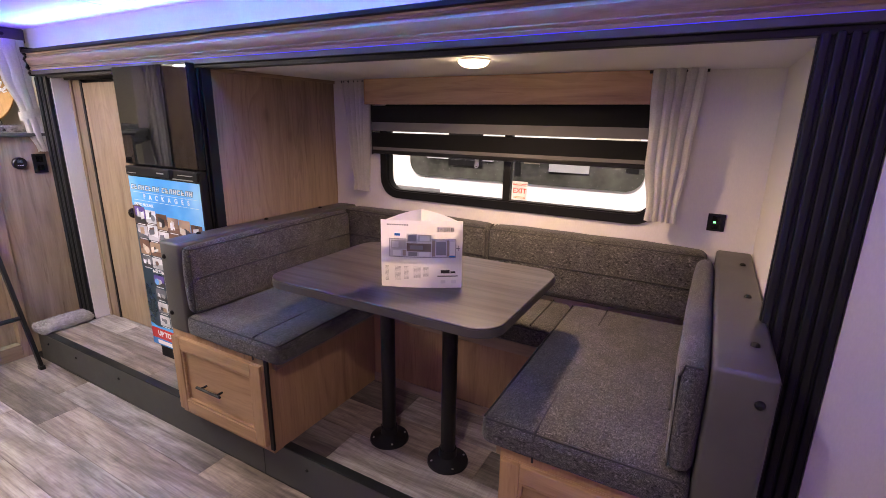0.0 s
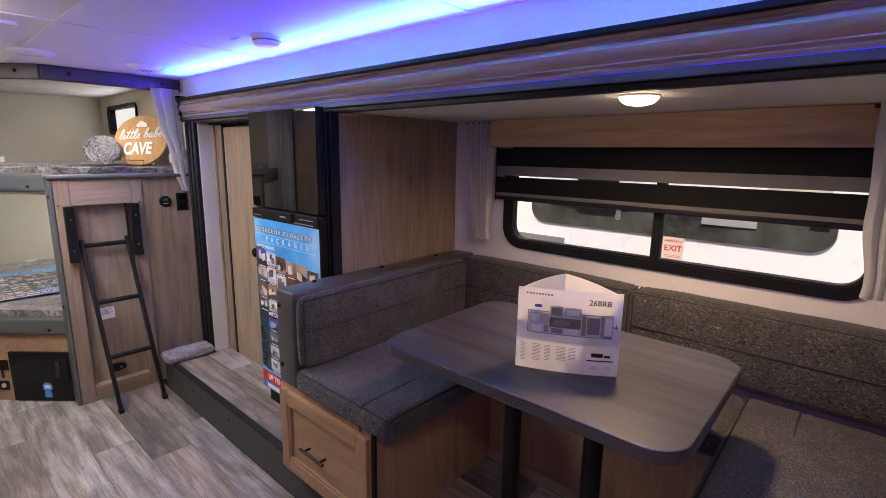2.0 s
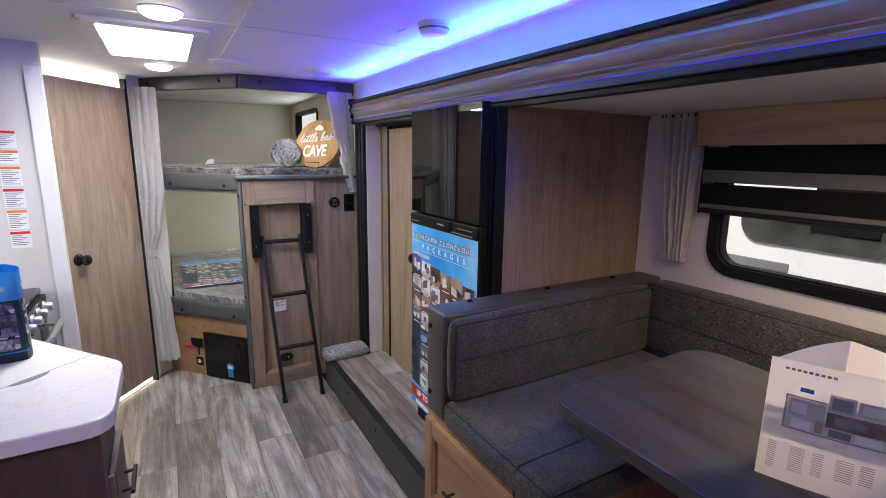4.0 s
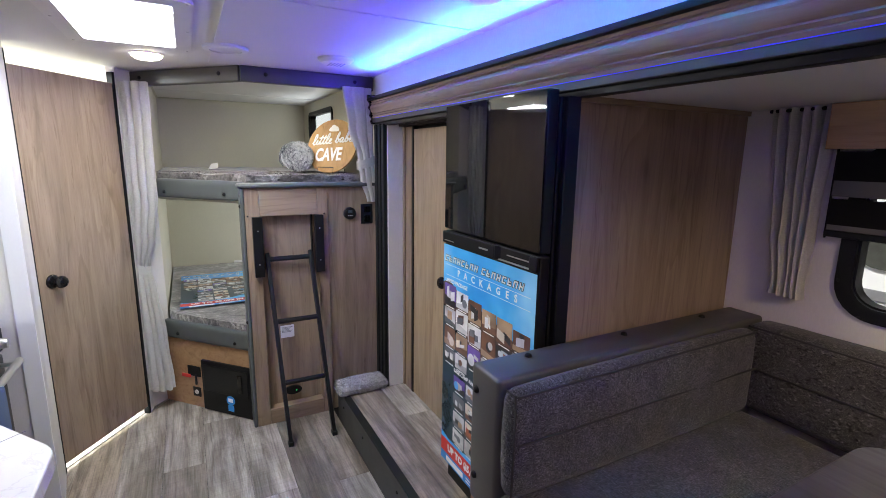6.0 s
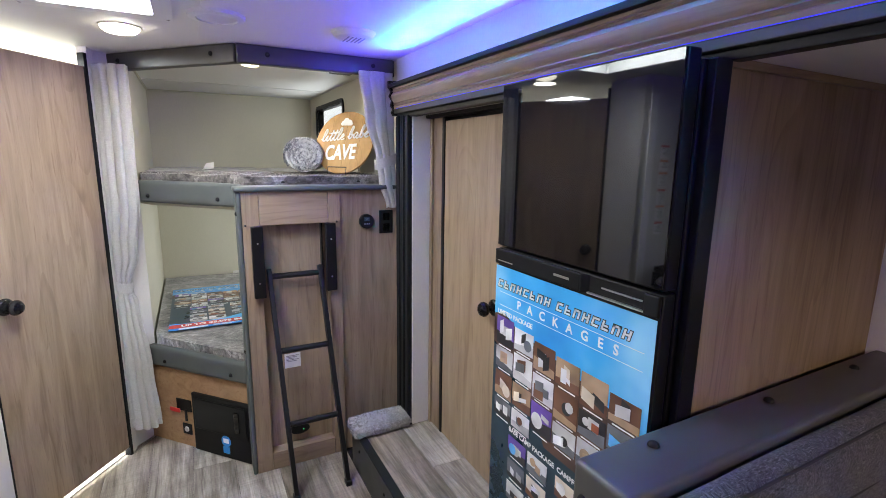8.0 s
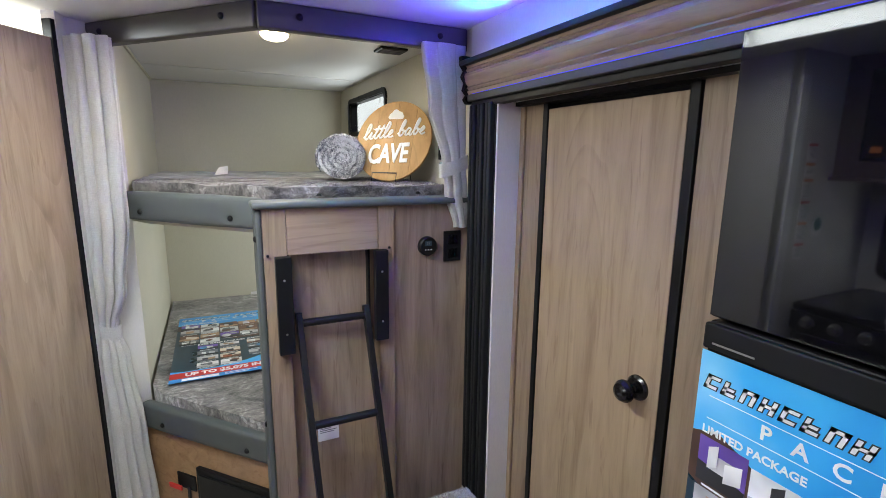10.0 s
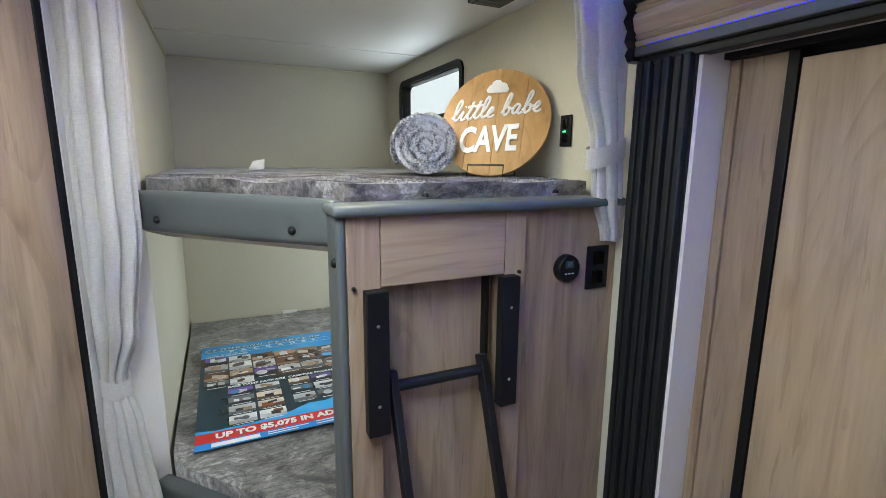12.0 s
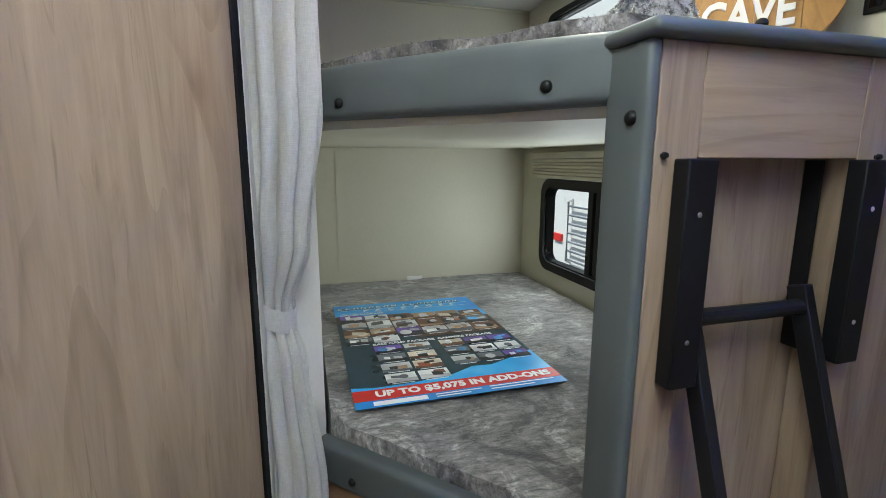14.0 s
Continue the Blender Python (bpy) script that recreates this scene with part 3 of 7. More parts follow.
floor = solo("floor", box_bm(-5.7, 1.4, -1.5, 1.5, -0.06, -0.006), BLACK, "dark subfloor under grey wood-look planks", "floor", kind="structure")
ceiling = solo("ceiling", holed_wall_bm((-5.7, 1.4), (-1.6, 1.50), 0, 0.05, [(-3.34, -2.67, 0.145, 0.475)], lambda u, w, d: (u, w, CEIL + d)), CEILING, "white vinyl ceiling panels washed with blue light", "ceiling", kind="structure")
# battens over the ceiling's joints
for k, bx in enumerate((-2.50, -1.28, -0.06)):
    solo("trim", box_bm(bx - 0.012, bx + 0.012, -0.8, YW, CEIL - 0.003, CEIL + 0.002), CEILING, "thin white ceiling joint strip", "trim", kind="structure")
solo("trim", box_bm(-3.66, 1.3, 0.60, 0.622, CEIL - 0.004, CEIL + 0.002), CEILING, "thin white ceiling joint strip", "trim", kind="structure")

for bz0, bz1 in ((0.58, 1.262), (1.42, CEIL - 0.004)):
    solo("trim", box_bm(XB, XB + 0.003, 0.425, 0.450, bz0, bz1), WALL_BUNK, "cream joint strip on the bunk wall", "trim", kind="structure")
solo("trim", box_bm(-5.0, -4.978, YB + 0.002, YW - 0.002, CEIL - 0.004, CEIL + 0.002), CEILING, "thin ceiling joint strip over the bunk", "trim", kind="structure")
solo("trim", box_bm(XB, XB + 0.012, YB + 0.012, YW - 0.002, CEIL - 0.012, CEIL - 0.0005, 0.004), WALL_BUNK, "cream corner bead over the bunk", "trim", kind="structure")
solo("trim", box_bm(XB, -4.29, YB, YB + 0.012, CEIL - 0.012, CEIL - 0.0005, 0.004), WALL_BUNK, "cream corner bead over the bunk", "trim", kind="structure")

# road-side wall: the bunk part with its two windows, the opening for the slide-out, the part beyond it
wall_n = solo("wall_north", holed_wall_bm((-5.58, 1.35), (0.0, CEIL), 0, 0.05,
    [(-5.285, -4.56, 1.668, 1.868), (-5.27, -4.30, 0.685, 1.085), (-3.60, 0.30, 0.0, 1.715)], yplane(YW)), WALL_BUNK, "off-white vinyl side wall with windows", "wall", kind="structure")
solo("wall_north_band", box_bm(-3.62, 1.3, YW - 0.008, YW - 0.002, 1.845, CEIL), WALL, "white wall band above the slide-out header", "wall", kind="structure")
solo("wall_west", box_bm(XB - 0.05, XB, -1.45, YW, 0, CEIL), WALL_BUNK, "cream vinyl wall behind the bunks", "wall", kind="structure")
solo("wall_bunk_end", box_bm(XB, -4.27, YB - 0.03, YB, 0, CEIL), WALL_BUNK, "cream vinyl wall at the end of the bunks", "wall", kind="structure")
solo("wall_south", holed_wall_bm((-3.25, 1.35), (0, CEIL), -0.05, 0, [(-3.15, -2.66, 1.00, 1.29)], yplane(-0.80)), WALL, "white vinyl kitchen wall with a window", "wall", kind="structure")
# unseen tape, added only to give the violet fill lamp a fixture
solo("led_tape", box_bm(-0.65, 1.05, -0.7995, -0.794, 1.895, 1.905), GLOW_LED, "added glowing strip, out of view, as fixture for the violet fill lamp", "LED tape", kind="structure")
solo("wall_east", box_bm(1.30, 1.35, -0.80, YW, 0, CEIL), WALL, "white vinyl end wall", "wall", kind="structure")
solo("wall_kitchen_end", box_bm(-3.29, -3.25, -1.45, -0.10, 0, CEIL), WALL, "white vinyl partition beside the range", "wall", kind="structure")
solo("wall_bath_jamb", prism_bm([(-3.29, -0.10), (-3.255, -0.10), (-3.59, -0.155), (-3.60, -0.19), (-3.29, -0.14)], 0, CEIL), WALL, "white vinyl return wall beside the bathroom door", "wall", kind="structure")
solo("wall_bath_strip", prism_bm([(-4.082, 0.170), (-4.27, 0.195), (-4.27, 0.295), (-4.10, 0.13)], 0, CEIL), WALL, "narrow white wall strip beside the bunk curtain", "wall", kind="structure")
solo("wall_bath", box_bm(XB, -3.29, -1.45, -1.40, 0, CEIL), WALL, "white bathroom wall", "wall", kind="structure")
solo("corner_trim", box_bm(-3.25, -3.243, -0.155, -0.10, 0, CEIL - 0.1), WHITE_PLASTIC, "white corner moulding", "trim", kind="structure")

# slide-out shell
solo("wall_slide_back", holed_wall_bm((-3.45, 0.24), (SF, 1.70), 0, 0.05, [(-1.62, -0.20, 1.09, 1.56)], yplane(2.23)), WALL, "off-white vinyl slide-out wall with a wide window", "wall", kind="structure")
solo("wall_slide_east", box_bm(0.19, 0.24, YW + 0.002, 2.28, SF, 1.70), WALL, "off-white vinyl slide-out end wall", "wall", kind="structure")
solo("wall_slide_west", box_bm(-3.47, -3.42, 1.435, 2.23, SF, 1.70), WALL, "off-white vinyl slide-out end wall", "wall", kind="structure")
solo("ceiling_slide", box_bm(-3.47, 0.24, 1.46, 2.28, 1.70, 1.74), CEILING, "low white slide-out ceiling", "ceiling", kind="structure")
slide_floor = solo("floor_slide", box_bm(-3.50, 0.24, 1.175, 2.28, 0.10, SF - 0.004), BLACK, "raised slide-out floor under grey wood-look planks", "floor", kind="structure")
fascia = solo("slide_fascia", box_bm(-3.52, 0.40, 1.15, 1.175, 0.0, SF - 0.004, 0.004), FASCIA, "charcoal kick board along the slide-out", "kick board", kind="structure")
for k, bx in enumerate((-3.40, -3.07, -2.62, -1.25, -0.80, -0.35)):
    part("screw_cap", lathe_bm([(0.0, 0.006), (0.006, 0.004), (0.008, 0.0)], (bx, 1.15, 0.125), (0, -1, 0), 12), BLACK, fascia)
part("joint", box_bm(-1.502, -1.498, 1.1488, 1.16, 0.0, SF - 0.006), BLACK, fascia)
solo("floor_edge_trim", box_bm(-3.40, 0.20, 1.150, 1.190, SF - 0.004, SF + 0.004, 0.003), RUBBER, "black edge strip on the raised floor", "trim", kind="structure")

# header over the slide-out
HP = [(YW, 1.735), (1.412, 1.735), (1.408, 1.745), (1.414, 1.750), (1.406, 1.757), (1.410, 1.762), (1.403, 1.770), (1.398, 1.785), (1.396, 1.795), (1.400, 1.804), (1.407, 1.809), (1.401, 1.815), (1.406, 1.821), (1.402, 1.828), (YW, 1.828)]
header = thing("slide_header", (-1.6, 1.42, 1.70), "maple crown moulding over the slide-out, black rails above and below, blue-lit", "header", kind="structure")
part("moulding", profile_x_bm(HP, -3.585, 1.29), WOOD_H, header, angle=25)
part("top_rail", box_bm(-3.60, 1.29, 1.385, YW - 0.008, 1.829, 1.847, 0.003), BLACK, header, "black top rail")
part("lower_rail", box_bm(-3.585, 1.29, 1.408, YW, 1.712, 1.734, 0.003), FASCIA, header, "black lower rail")
part("inner_rail", box_bm(-3.585, 1.29, 1.425, 1.458, 1.692, 1.711, 0.003), BLACK, header)
# reflected LED light on the lower rail, built as a glowing strip
part("light_line", box_bm(-3.55, 1.2, 1.4070, 1.4085, 1.7335, 1.7352), GLOW_REFLECTION, header, "thin blue LED reflection on the rail, made as a glowing strip")
part("led_tape", box_bm(-3.5, 0.25, 1.425, 1.435, 1.848, 1.852), GLOW_LED, header, "glowing blue LED tape")
scroll = [(YW, 1.705), (1.412, 1.705), (1.402, 1.72), (1.412, 1.735), (1.398, 1.75), (1.405, 1.775), (1.392, 1.795), (1.402, 1.815), (1.388, 1.835), (1.388, 1.862), (YW, 1.862)]
part("end_bracket", profile_x_bm(scroll, -3.62, -3.588), BLACK, header, "black scrolled end bracket")


def seal(x0, x1, name_label):
    t = thing("slide_seal", ((x0 + x1) / 2, 1.43, 0.0), name_label, "seal strip", kind="structure")
    part("backing", box_bm(x0, x1, 1.432, YW, SF + 0.0, 1.71), RUBBER, t)
    n = 6
    for k in range(n):
        a = x0 + (x1 - x0) * k / n
        w = (x1 - x0) / n
        part("rib", box_bm(a + 0.003, a + w - 0.005, 1.418 - 0.004 * (k % 2), 1.434, SF + 0.02, 1.70, 0.005), RUBBER, t)
    return t


seal(-3.59, -3.43, "black ribbed rubber seal beside the slide-out opening")
seal(0.166, 0.330, "black ribbed rubber seal beside the slide-out opening")
solo("wall_return", box_bm(0.332, 1.3, 1.424, YW - 0.002, 0, 1.71), WALL, "white vinyl wall beyond the slide-out", "wall", kind="structure")
bm = box_bm(-3.535, -3.395, 1.128, 1.418, SF + 0.004, SF + 0.058, 0.020, 3)
bmesh.ops.subdivide_edges(bm, edges=bm.edges[:], cuts=3, use_grid_fill=True)
for v in bm.verts:
    v.co += Vector((noise.noise(v.co * 70), noise.noise(v.co * 70 + Vector((9, 0, 0))), noise.noise(v.co * 70 + Vector((0, 9, 0))))) * 0.005
src = bm.copy()
pad = solo("carpet_step_pad", bm, CARPET, "light grey shag carpet pad on the slide-out corner", "carpet pad")
tufts(pad, src, 5000, 0.007, 0.0016, CARPET, 11)
src.free()

# ---- closet in the slide-out ----
solo("wall_closet", box_bm(-3.42, -2.575, 1.56, 1.60, SF, 1.70), BLACK, "dark closet interior behind the door", "wall", kind="structure")
solo("wall_closet_jamb", box_bm(-3.42, -3.302, 1.53, 1.56, SF, 1.685), WOOD, "maple panel beside the closet door", "panel", kind="structure")
solo("trim", box_bm(-3.419, -3.395, 1.520, 1.53, SF, 1.685, 0.003), WOOD, "narrow maple corner strip", "trim", kind="structure")
solo("wall_closet_side", box_bm(-2.765, -2.575, 1.53, 1.56, SF, 1.70), WOOD, "maple panel beside the fridge", "panel", kind="structure")
cd = thing("closet_door", (-3.04, 1.53, SF), "closed maple closet door with black edging", "door", kind="structure")
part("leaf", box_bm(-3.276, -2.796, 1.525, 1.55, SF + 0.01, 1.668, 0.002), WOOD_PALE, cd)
part("edge_strip", box_bm(-3.301, -3.279, 1.522, 1.55, SF + 0.006, 1.685, 0.002), BLACK, cd, "black edging")
part("edge_strip", box_bm(-2.793, -2.768, 1.522, 1.55, SF + 0.006, 1.685, 0.002), BLACK, cd, "black edging")
KNOB = [(0.0, 0.068), (0.012, 0.067), (0.022, 0.062), (0.0285, 0.052), (0.029, 0.045), (0.025, 0.036), (0.014, 0.028), (0.011, 0.022), (0.012, 0.014), (0.026, 0.010), (0.032, 0.005), (0.033, 0.0)]
part("knob", lathe_bm(KNOB, (-2.858, 1.525, 0.95), (0, -1, 0)), KNOB_BLACK, cd, "round black knob")
solo("trim", box_bm(-3.42, -2.6, 1.50, 1.56, 1.686, 1.699), BLACK, "black strip over the closet door", "trim", kind="structure")

# ---- fridge ----
fr = thing("fridge", (-2.285, 1.7, SF), "black two-door fridge with a poster on the lower door", "fridge")
part("body", box_bm(-2.565, -1.992, 1.375, 2.05, SF + 0.03, 1.695, 0.004), BLACK, fr)
up = part("upper_door", box_bm(-2.563, -1.994, 1.335, 1.372, 1.258, 1.713, 0.004), BLACK, fr)
part("glass_front", box_bm(-2.561, -1.996, 1.330, 1.334, 1.262, 1.711, 0.001), GLOSS, up, "mirror-like black glass")
low = part("lower_door", box_bm(-2.563, -1.994, 1.335, 1.372, SF + 0.09, 1.252, 0.005), BLACK, fr)
part("grip_bar", box_bm(-2.563, -2.21, 1.322, 1.334, 1.205, 1.250, 0.004), BLACK, low)
part("grip_corner", prism_bm([(-2.21, 1.322), (-2.205, 1.322), (-2.19, 1.334), (-2.21, 1.334)], 1.207, 1.25), BLACK, low)
part("grip_slot", box_bm(-2.19, -2.03, 1.326, 1.334, 1.207, 1.210), STEEL, low, "bright lower grip edge")
part("grip_slot", box_bm(-2.15, -2.04, 1.330, 1.334, 1.227, 1.230), STEEL, low, "bright lower grip edge")
part("grip_bar", box_bm(-2.03, -1.994, 1.322, 1.334, 1.205, 1.250, 0.004), BLACK, low)
part("maker_plate", box_bm(-2.30, -2.245, 1.321, 1.3225, 1.225, 1.231), STEEL, low, "small silver maker's plate")
part("hinge_plate", box_bm(-2.545, -2.475, 1.321, 1.3225, 1.216, 1.219), STEEL, low)
part("grille", box_bm(-2.555, -2.0, 1.36, 1.375, SF + 0.005, SF + 0.085), BLACK, fr)
solo("trim", box_bm(-1.991, -1.972, 1.385, 1.432, SF, 1.695, 0.003), BLACK, "black corner strip beside the fridge", "trim", kind="structure")
solo("partition_panel", box_bm(-2.005, -1.985, 1.433, 2.229, SF, 1.699), WOOD, "maple partition panel between fridge and dinette", "panel", kind="structure")
solo("trim", box_bm(-1.985, -1.975, 1.434, 2.229, 1.683, 1.699), WOOD_Y, "maple ceiling strip on the partition", "trim", kind="structure")


# ---- dinette ----
def raised_front(x0, x1, z0, z1, y, parent):
    """A framed cabinet front facing -y: rails, stiles, bevelled field."""
    s = 0.055
    f = part("front_frame", box_bm(x0, x1, y - 0.006, y, z0, z1, 0.002), WOOD_GOLD, parent)
    part("stile", box_bm(x0, x0 + s, y - 0.020, y - 0.006, z0, z1, 0.003), WOOD_GOLD_Z, f)
    part("stile", box_bm(x1 - s, x1, y - 0.020, y - 0.006, z0, z1, 0.003), WOOD_GOLD_Z, f)
    part("rail", box_bm(x0 + s, x1 - s, y - 0.020, y - 0.006, z0, z0 + s, 0.003), WOOD_GOLD, f)
    part("rail", box_bm(x0 + s, x1 - s, y - 0.020, y - 0.006, z1 - s, z1, 0.003), WOOD_GOLD, f)
    b = 0.010
    part("bead", ring_bm([(x0 + s, z0 + s), (x1 - s, z0 + s), (x1 - s, z1 - s), (x0 + s, z1 - s)], [(x0 + s + b, z0 + s + b), (x1 - s - b, z0 + s + b), (x1 - s - b, z1 - s - b), (x0 + s + b, z1 - s - b)], lambda u, w, d: (u, y - 0.006 - 0.010 * d, w)), WOOD_GOLD, f)
    return f


def bar_handle(x0, x1, z, y, parent):
    h = part("handle", tube_bm([(x0, y - 0.030, z), (x1, y - 0.030, z)], 0.006, 10), BLACK_METAL, parent, "black bar handle")
    for x in (x0 + 0.025, x1 - 0.025):
        part("handle_post", tube_bm([(x, y, z), (x, y - 0.030, z)], 0.005, 10), BLACK_METAL, h)


YD = 1.105
bl = thing("dinette_bench", (-1.67, 1.6, SF), "honey maple bench base with a drawer front", "bench base", "dinette bases")
part("body", box_bm(-1.965, -1.375, YD, 2.225, SF + 0.001, 0.597), WOOD_GOLD_Z, bl)
part("top_ledge", box_bm(-1.372, -1.352, YD + 0.02, 1.745, 0.553, 0.597, 0.003), WOOD_Y, bl)
dr = raised_front(-1.955, -1.40, 0.215, 0.572, YD, bl)
bar_handle(-1.765, -1.615, 0.39, YD - 0.020, dr)
part("edge_band", box_bm(-1.392, -1.372, YD - 0.004, YD + 0.006, 0.20, 0.597, 0.002), BLACK, bl, "black edge band")
br = thing("dinette_bench", (-0.11, 1.6, SF), "honey maple bench base with a framed front", "bench base", "dinette bases")
part("body", box_bm(-0.415, 0.186, YD, 2.225, SF + 0.001, 0.597), WOOD_GOLD_Z, br)
part("top_ledge", box_bm(-0.438, -0.418, YD + 0.02, 1.745, 0.553, 0.597, 0.003), WOOD_Y, br)
raised_front(-0.405, 0.18, 0.215, 0.572, YD, br)
bb = thing("dinette_bench", (-0.9, 2.0, SF), "honey maple rear bench base", "bench base", "dinette bases")
part("body", box_bm(-1.37, -0.42, 1.765, 2.225, SF + 0.001, 0.597), WOOD_GOLD_Z, bb)
part("top_rail", box_bm(-1.37, -0.42, 1.748, 1.764, 0.545, 0.597, 0.003), WOOD_H, bb)
part("foot_rail", box_bm(-1.37, -0.42, 1.758, 1.764, SF + 0.002, SF + 0.05), WOOD_H, bb)


def cushion(name, x0, x1, y0, y1, z0, z1, label, seams, r=0.028, puff=0.008, seed=0.0):
    c = solo(name, cushion_bm(x0, x1, y0, y1, z0, z1, r, puff, 0.07, seed), FABRIC, label, "cushion", "dinette cushions", angle=60)
    for s in seams:
        part("seam", tube_bm(s, 0.0034, 6), PIPING, c, "dark piping")
    return c


TOPS = 0.69


def piped_top(x0, x1, y0, y1, z, i=0.012):
    return [(x0 + i, y0 + i, z), (x1 - i, y0 + i, z), (x1 - i, y1 - i, z), (x0 + i, y1 - i, z), (x0 + i, y0 + i, z)]


cushion("seat_cushion", -1.832, -1.285, 1.085, 2.095, 0.599, TOPS, "charcoal heather tweed bench seat cushion", [
    [(-1.425, 1.083, 0.60), (-1.425, 1.083, TOPS - 0.02), (-1.425, 1.095, TOPS + 0.001), (-1.425, 1.3, TOPS + 0.004), (-1.425, 1.75, TOPS + 0.004)],
    [(-1.294, 1.10, TOPS - 0.006), (-1.294, 1.5, TOPS - 0.003), (-1.294, 1.74, TOPS - 0.003)],
    [(-1.82, 1.093, TOPS - 0.008), (-1.6, 1.091, TOPS - 0.006), (-1.30, 1.093, TOPS - 0.008)]], seed=1)
cushion("seat_cushion", -0.475, 0.058, 1.085, 2.095, 0.599, TOPS, "charcoal heather tweed bench seat cushion", [
    [(-0.315, 1.083, 0.60), (-0.315, 1.083, TOPS - 0.02), (-0.315, 1.095, TOPS + 0.001), (-0.315, 1.3, TOPS + 0.004), (-0.315, 2.07, TOPS + 0.004)],
    [(-0.466, 1.10, TOPS - 0.006), (-0.466, 1.5, TOPS - 0.003), (-0.466, 2.06, TOPS - 0.003)],
    [(-0.46, 1.093, TOPS - 0.008), (-0.2, 1.091, TOPS - 0.006), (0.04, 1.093, TOPS - 0.008)]], seed=2)
cushion("seat_cushion", -1.28, -0.48, 1.73, 2.095, 0.599, TOPS - 0.006, "charcoal heather tweed rear seat cushion", [
    [(-1.27, 1.739, TOPS - 0.012), (-0.9, 1.737, TOPS - 0.009), (-0.49, 1.739, TOPS - 0.012)],
    [(-0.56, 1.75, TOPS), (-0.56, 2.08, TOPS)]], seed=3)
BT = 0.985
cushion("back_cushion", -1.832, -1.772, 1.10, 2.085, TOPS + 0.006, BT, "charcoal heather tweed backrest cushion", [
    [(-1.766, 1.11, 0.855), (-1.7645, 1.6, 0.857), (-1.766, 2.08, 0.855)],
    [(-1.778, 1.103, 0.71), (-1.776, 1.103, 0.95), (-1.785, 1.108, 0.975), (-1.82, 1.108, 0.976)],
    [(-1.776, 1.11, 0.976), (-1.776, 2.07, 0.978)]], seed=4)
cushion("back_cushion", -0.002, 0.058, 1.10, 2.085, TOPS + 0.006, BT, "charcoal heather tweed backrest cushion", [
    [(-0.008, 1.11, 0.855), (-0.0095, 1.6, 0.857), (-0.008, 2.08, 0.855)],
    [(0.004, 1.103, 0.71), (0.002, 1.103, 0.95), (0.011, 1.108, 0.975), (0.046, 1.108, 0.976)]], seed=5)
cushion("back_cushion", -1.83, -0.925, 2.10, 2.222, TOPS + 0.004, BT + 0.005, "charcoal heather tweed rear backrest cushion", [
    [(-1.82, 2.093, 0.845), (-1.4, 2.091, 0.846), (-0.94, 2.093, 0.845)], [(-1.82, 2.107, BT - 0.004), (-0.94, 2.107, BT - 0.004)],
    [(-0.932, 2.103, 0.71), (-0.930, 2.103, 0.97), (-0.930, 2.20, BT)]], seed=6)
cushion("back_cushion", -0.918, 0.03, 2.10, 2.222, TOPS + 0.004, BT + 0.005, "charcoal heather tweed rear backrest cushion", [
    [(-0.91, 2.093, 0.845), (-0.4, 2.091, 0.846), (0.02, 2.093, 0.845)], [(-0.91, 2.107, BT - 0.004), (0.02, 2.107, BT - 0.004)],
    [(-0.910, 2.103, 0.71), (-0.912, 2.103, 0.97), (-0.912, 2.20, BT)]], seed=7)


def button(place, axis, parent, r=0.013):
    r *= 0.82
    part("button", lathe_bm([(0.0, 0.009), (r * 0.35, 0.0086), (r * 0.68, 0.007), (r * 0.92, 0.004), (r, 0.0)], place, axis, 24), BLACK, parent, "black button", angle=60)


def bolster(x0, x1, label):
    b = thing("padded_end_board", ((x0 + x1) / 2, 1.6, 0.597), label, "end board", "dinette end boards")
    part("board", cushion_bm(x0, x1, 1.095, 2.222, 0.598, BT + 0.010, 0.012, 0.003, 0.09, x0), VINYL, b, angle=60)
    for y in (1.25, 1.62, 2.0):
        button(((x0 + x1) / 2 + 0.022 * (1 if x0 > -1 else -1), y, BT + 0.012), (0, 0, 1), b)
    button(((x0 + x1) / 2 + 0.033 * (1 if x0 > -1 else -1), 1.094, 0.93), (0, -1, 0), b)
    button(((x0 + x1) / 2 + 0.033 * (1 if x0 > -1 else -1), 1.094, 0.68), (0, -1, 0), b)


bolster(-1.962, -1.836, "charcoal padded vinyl end board with black buttons")
bolster(0.062, 0.187, "charcoal padded vinyl end board with black buttons")

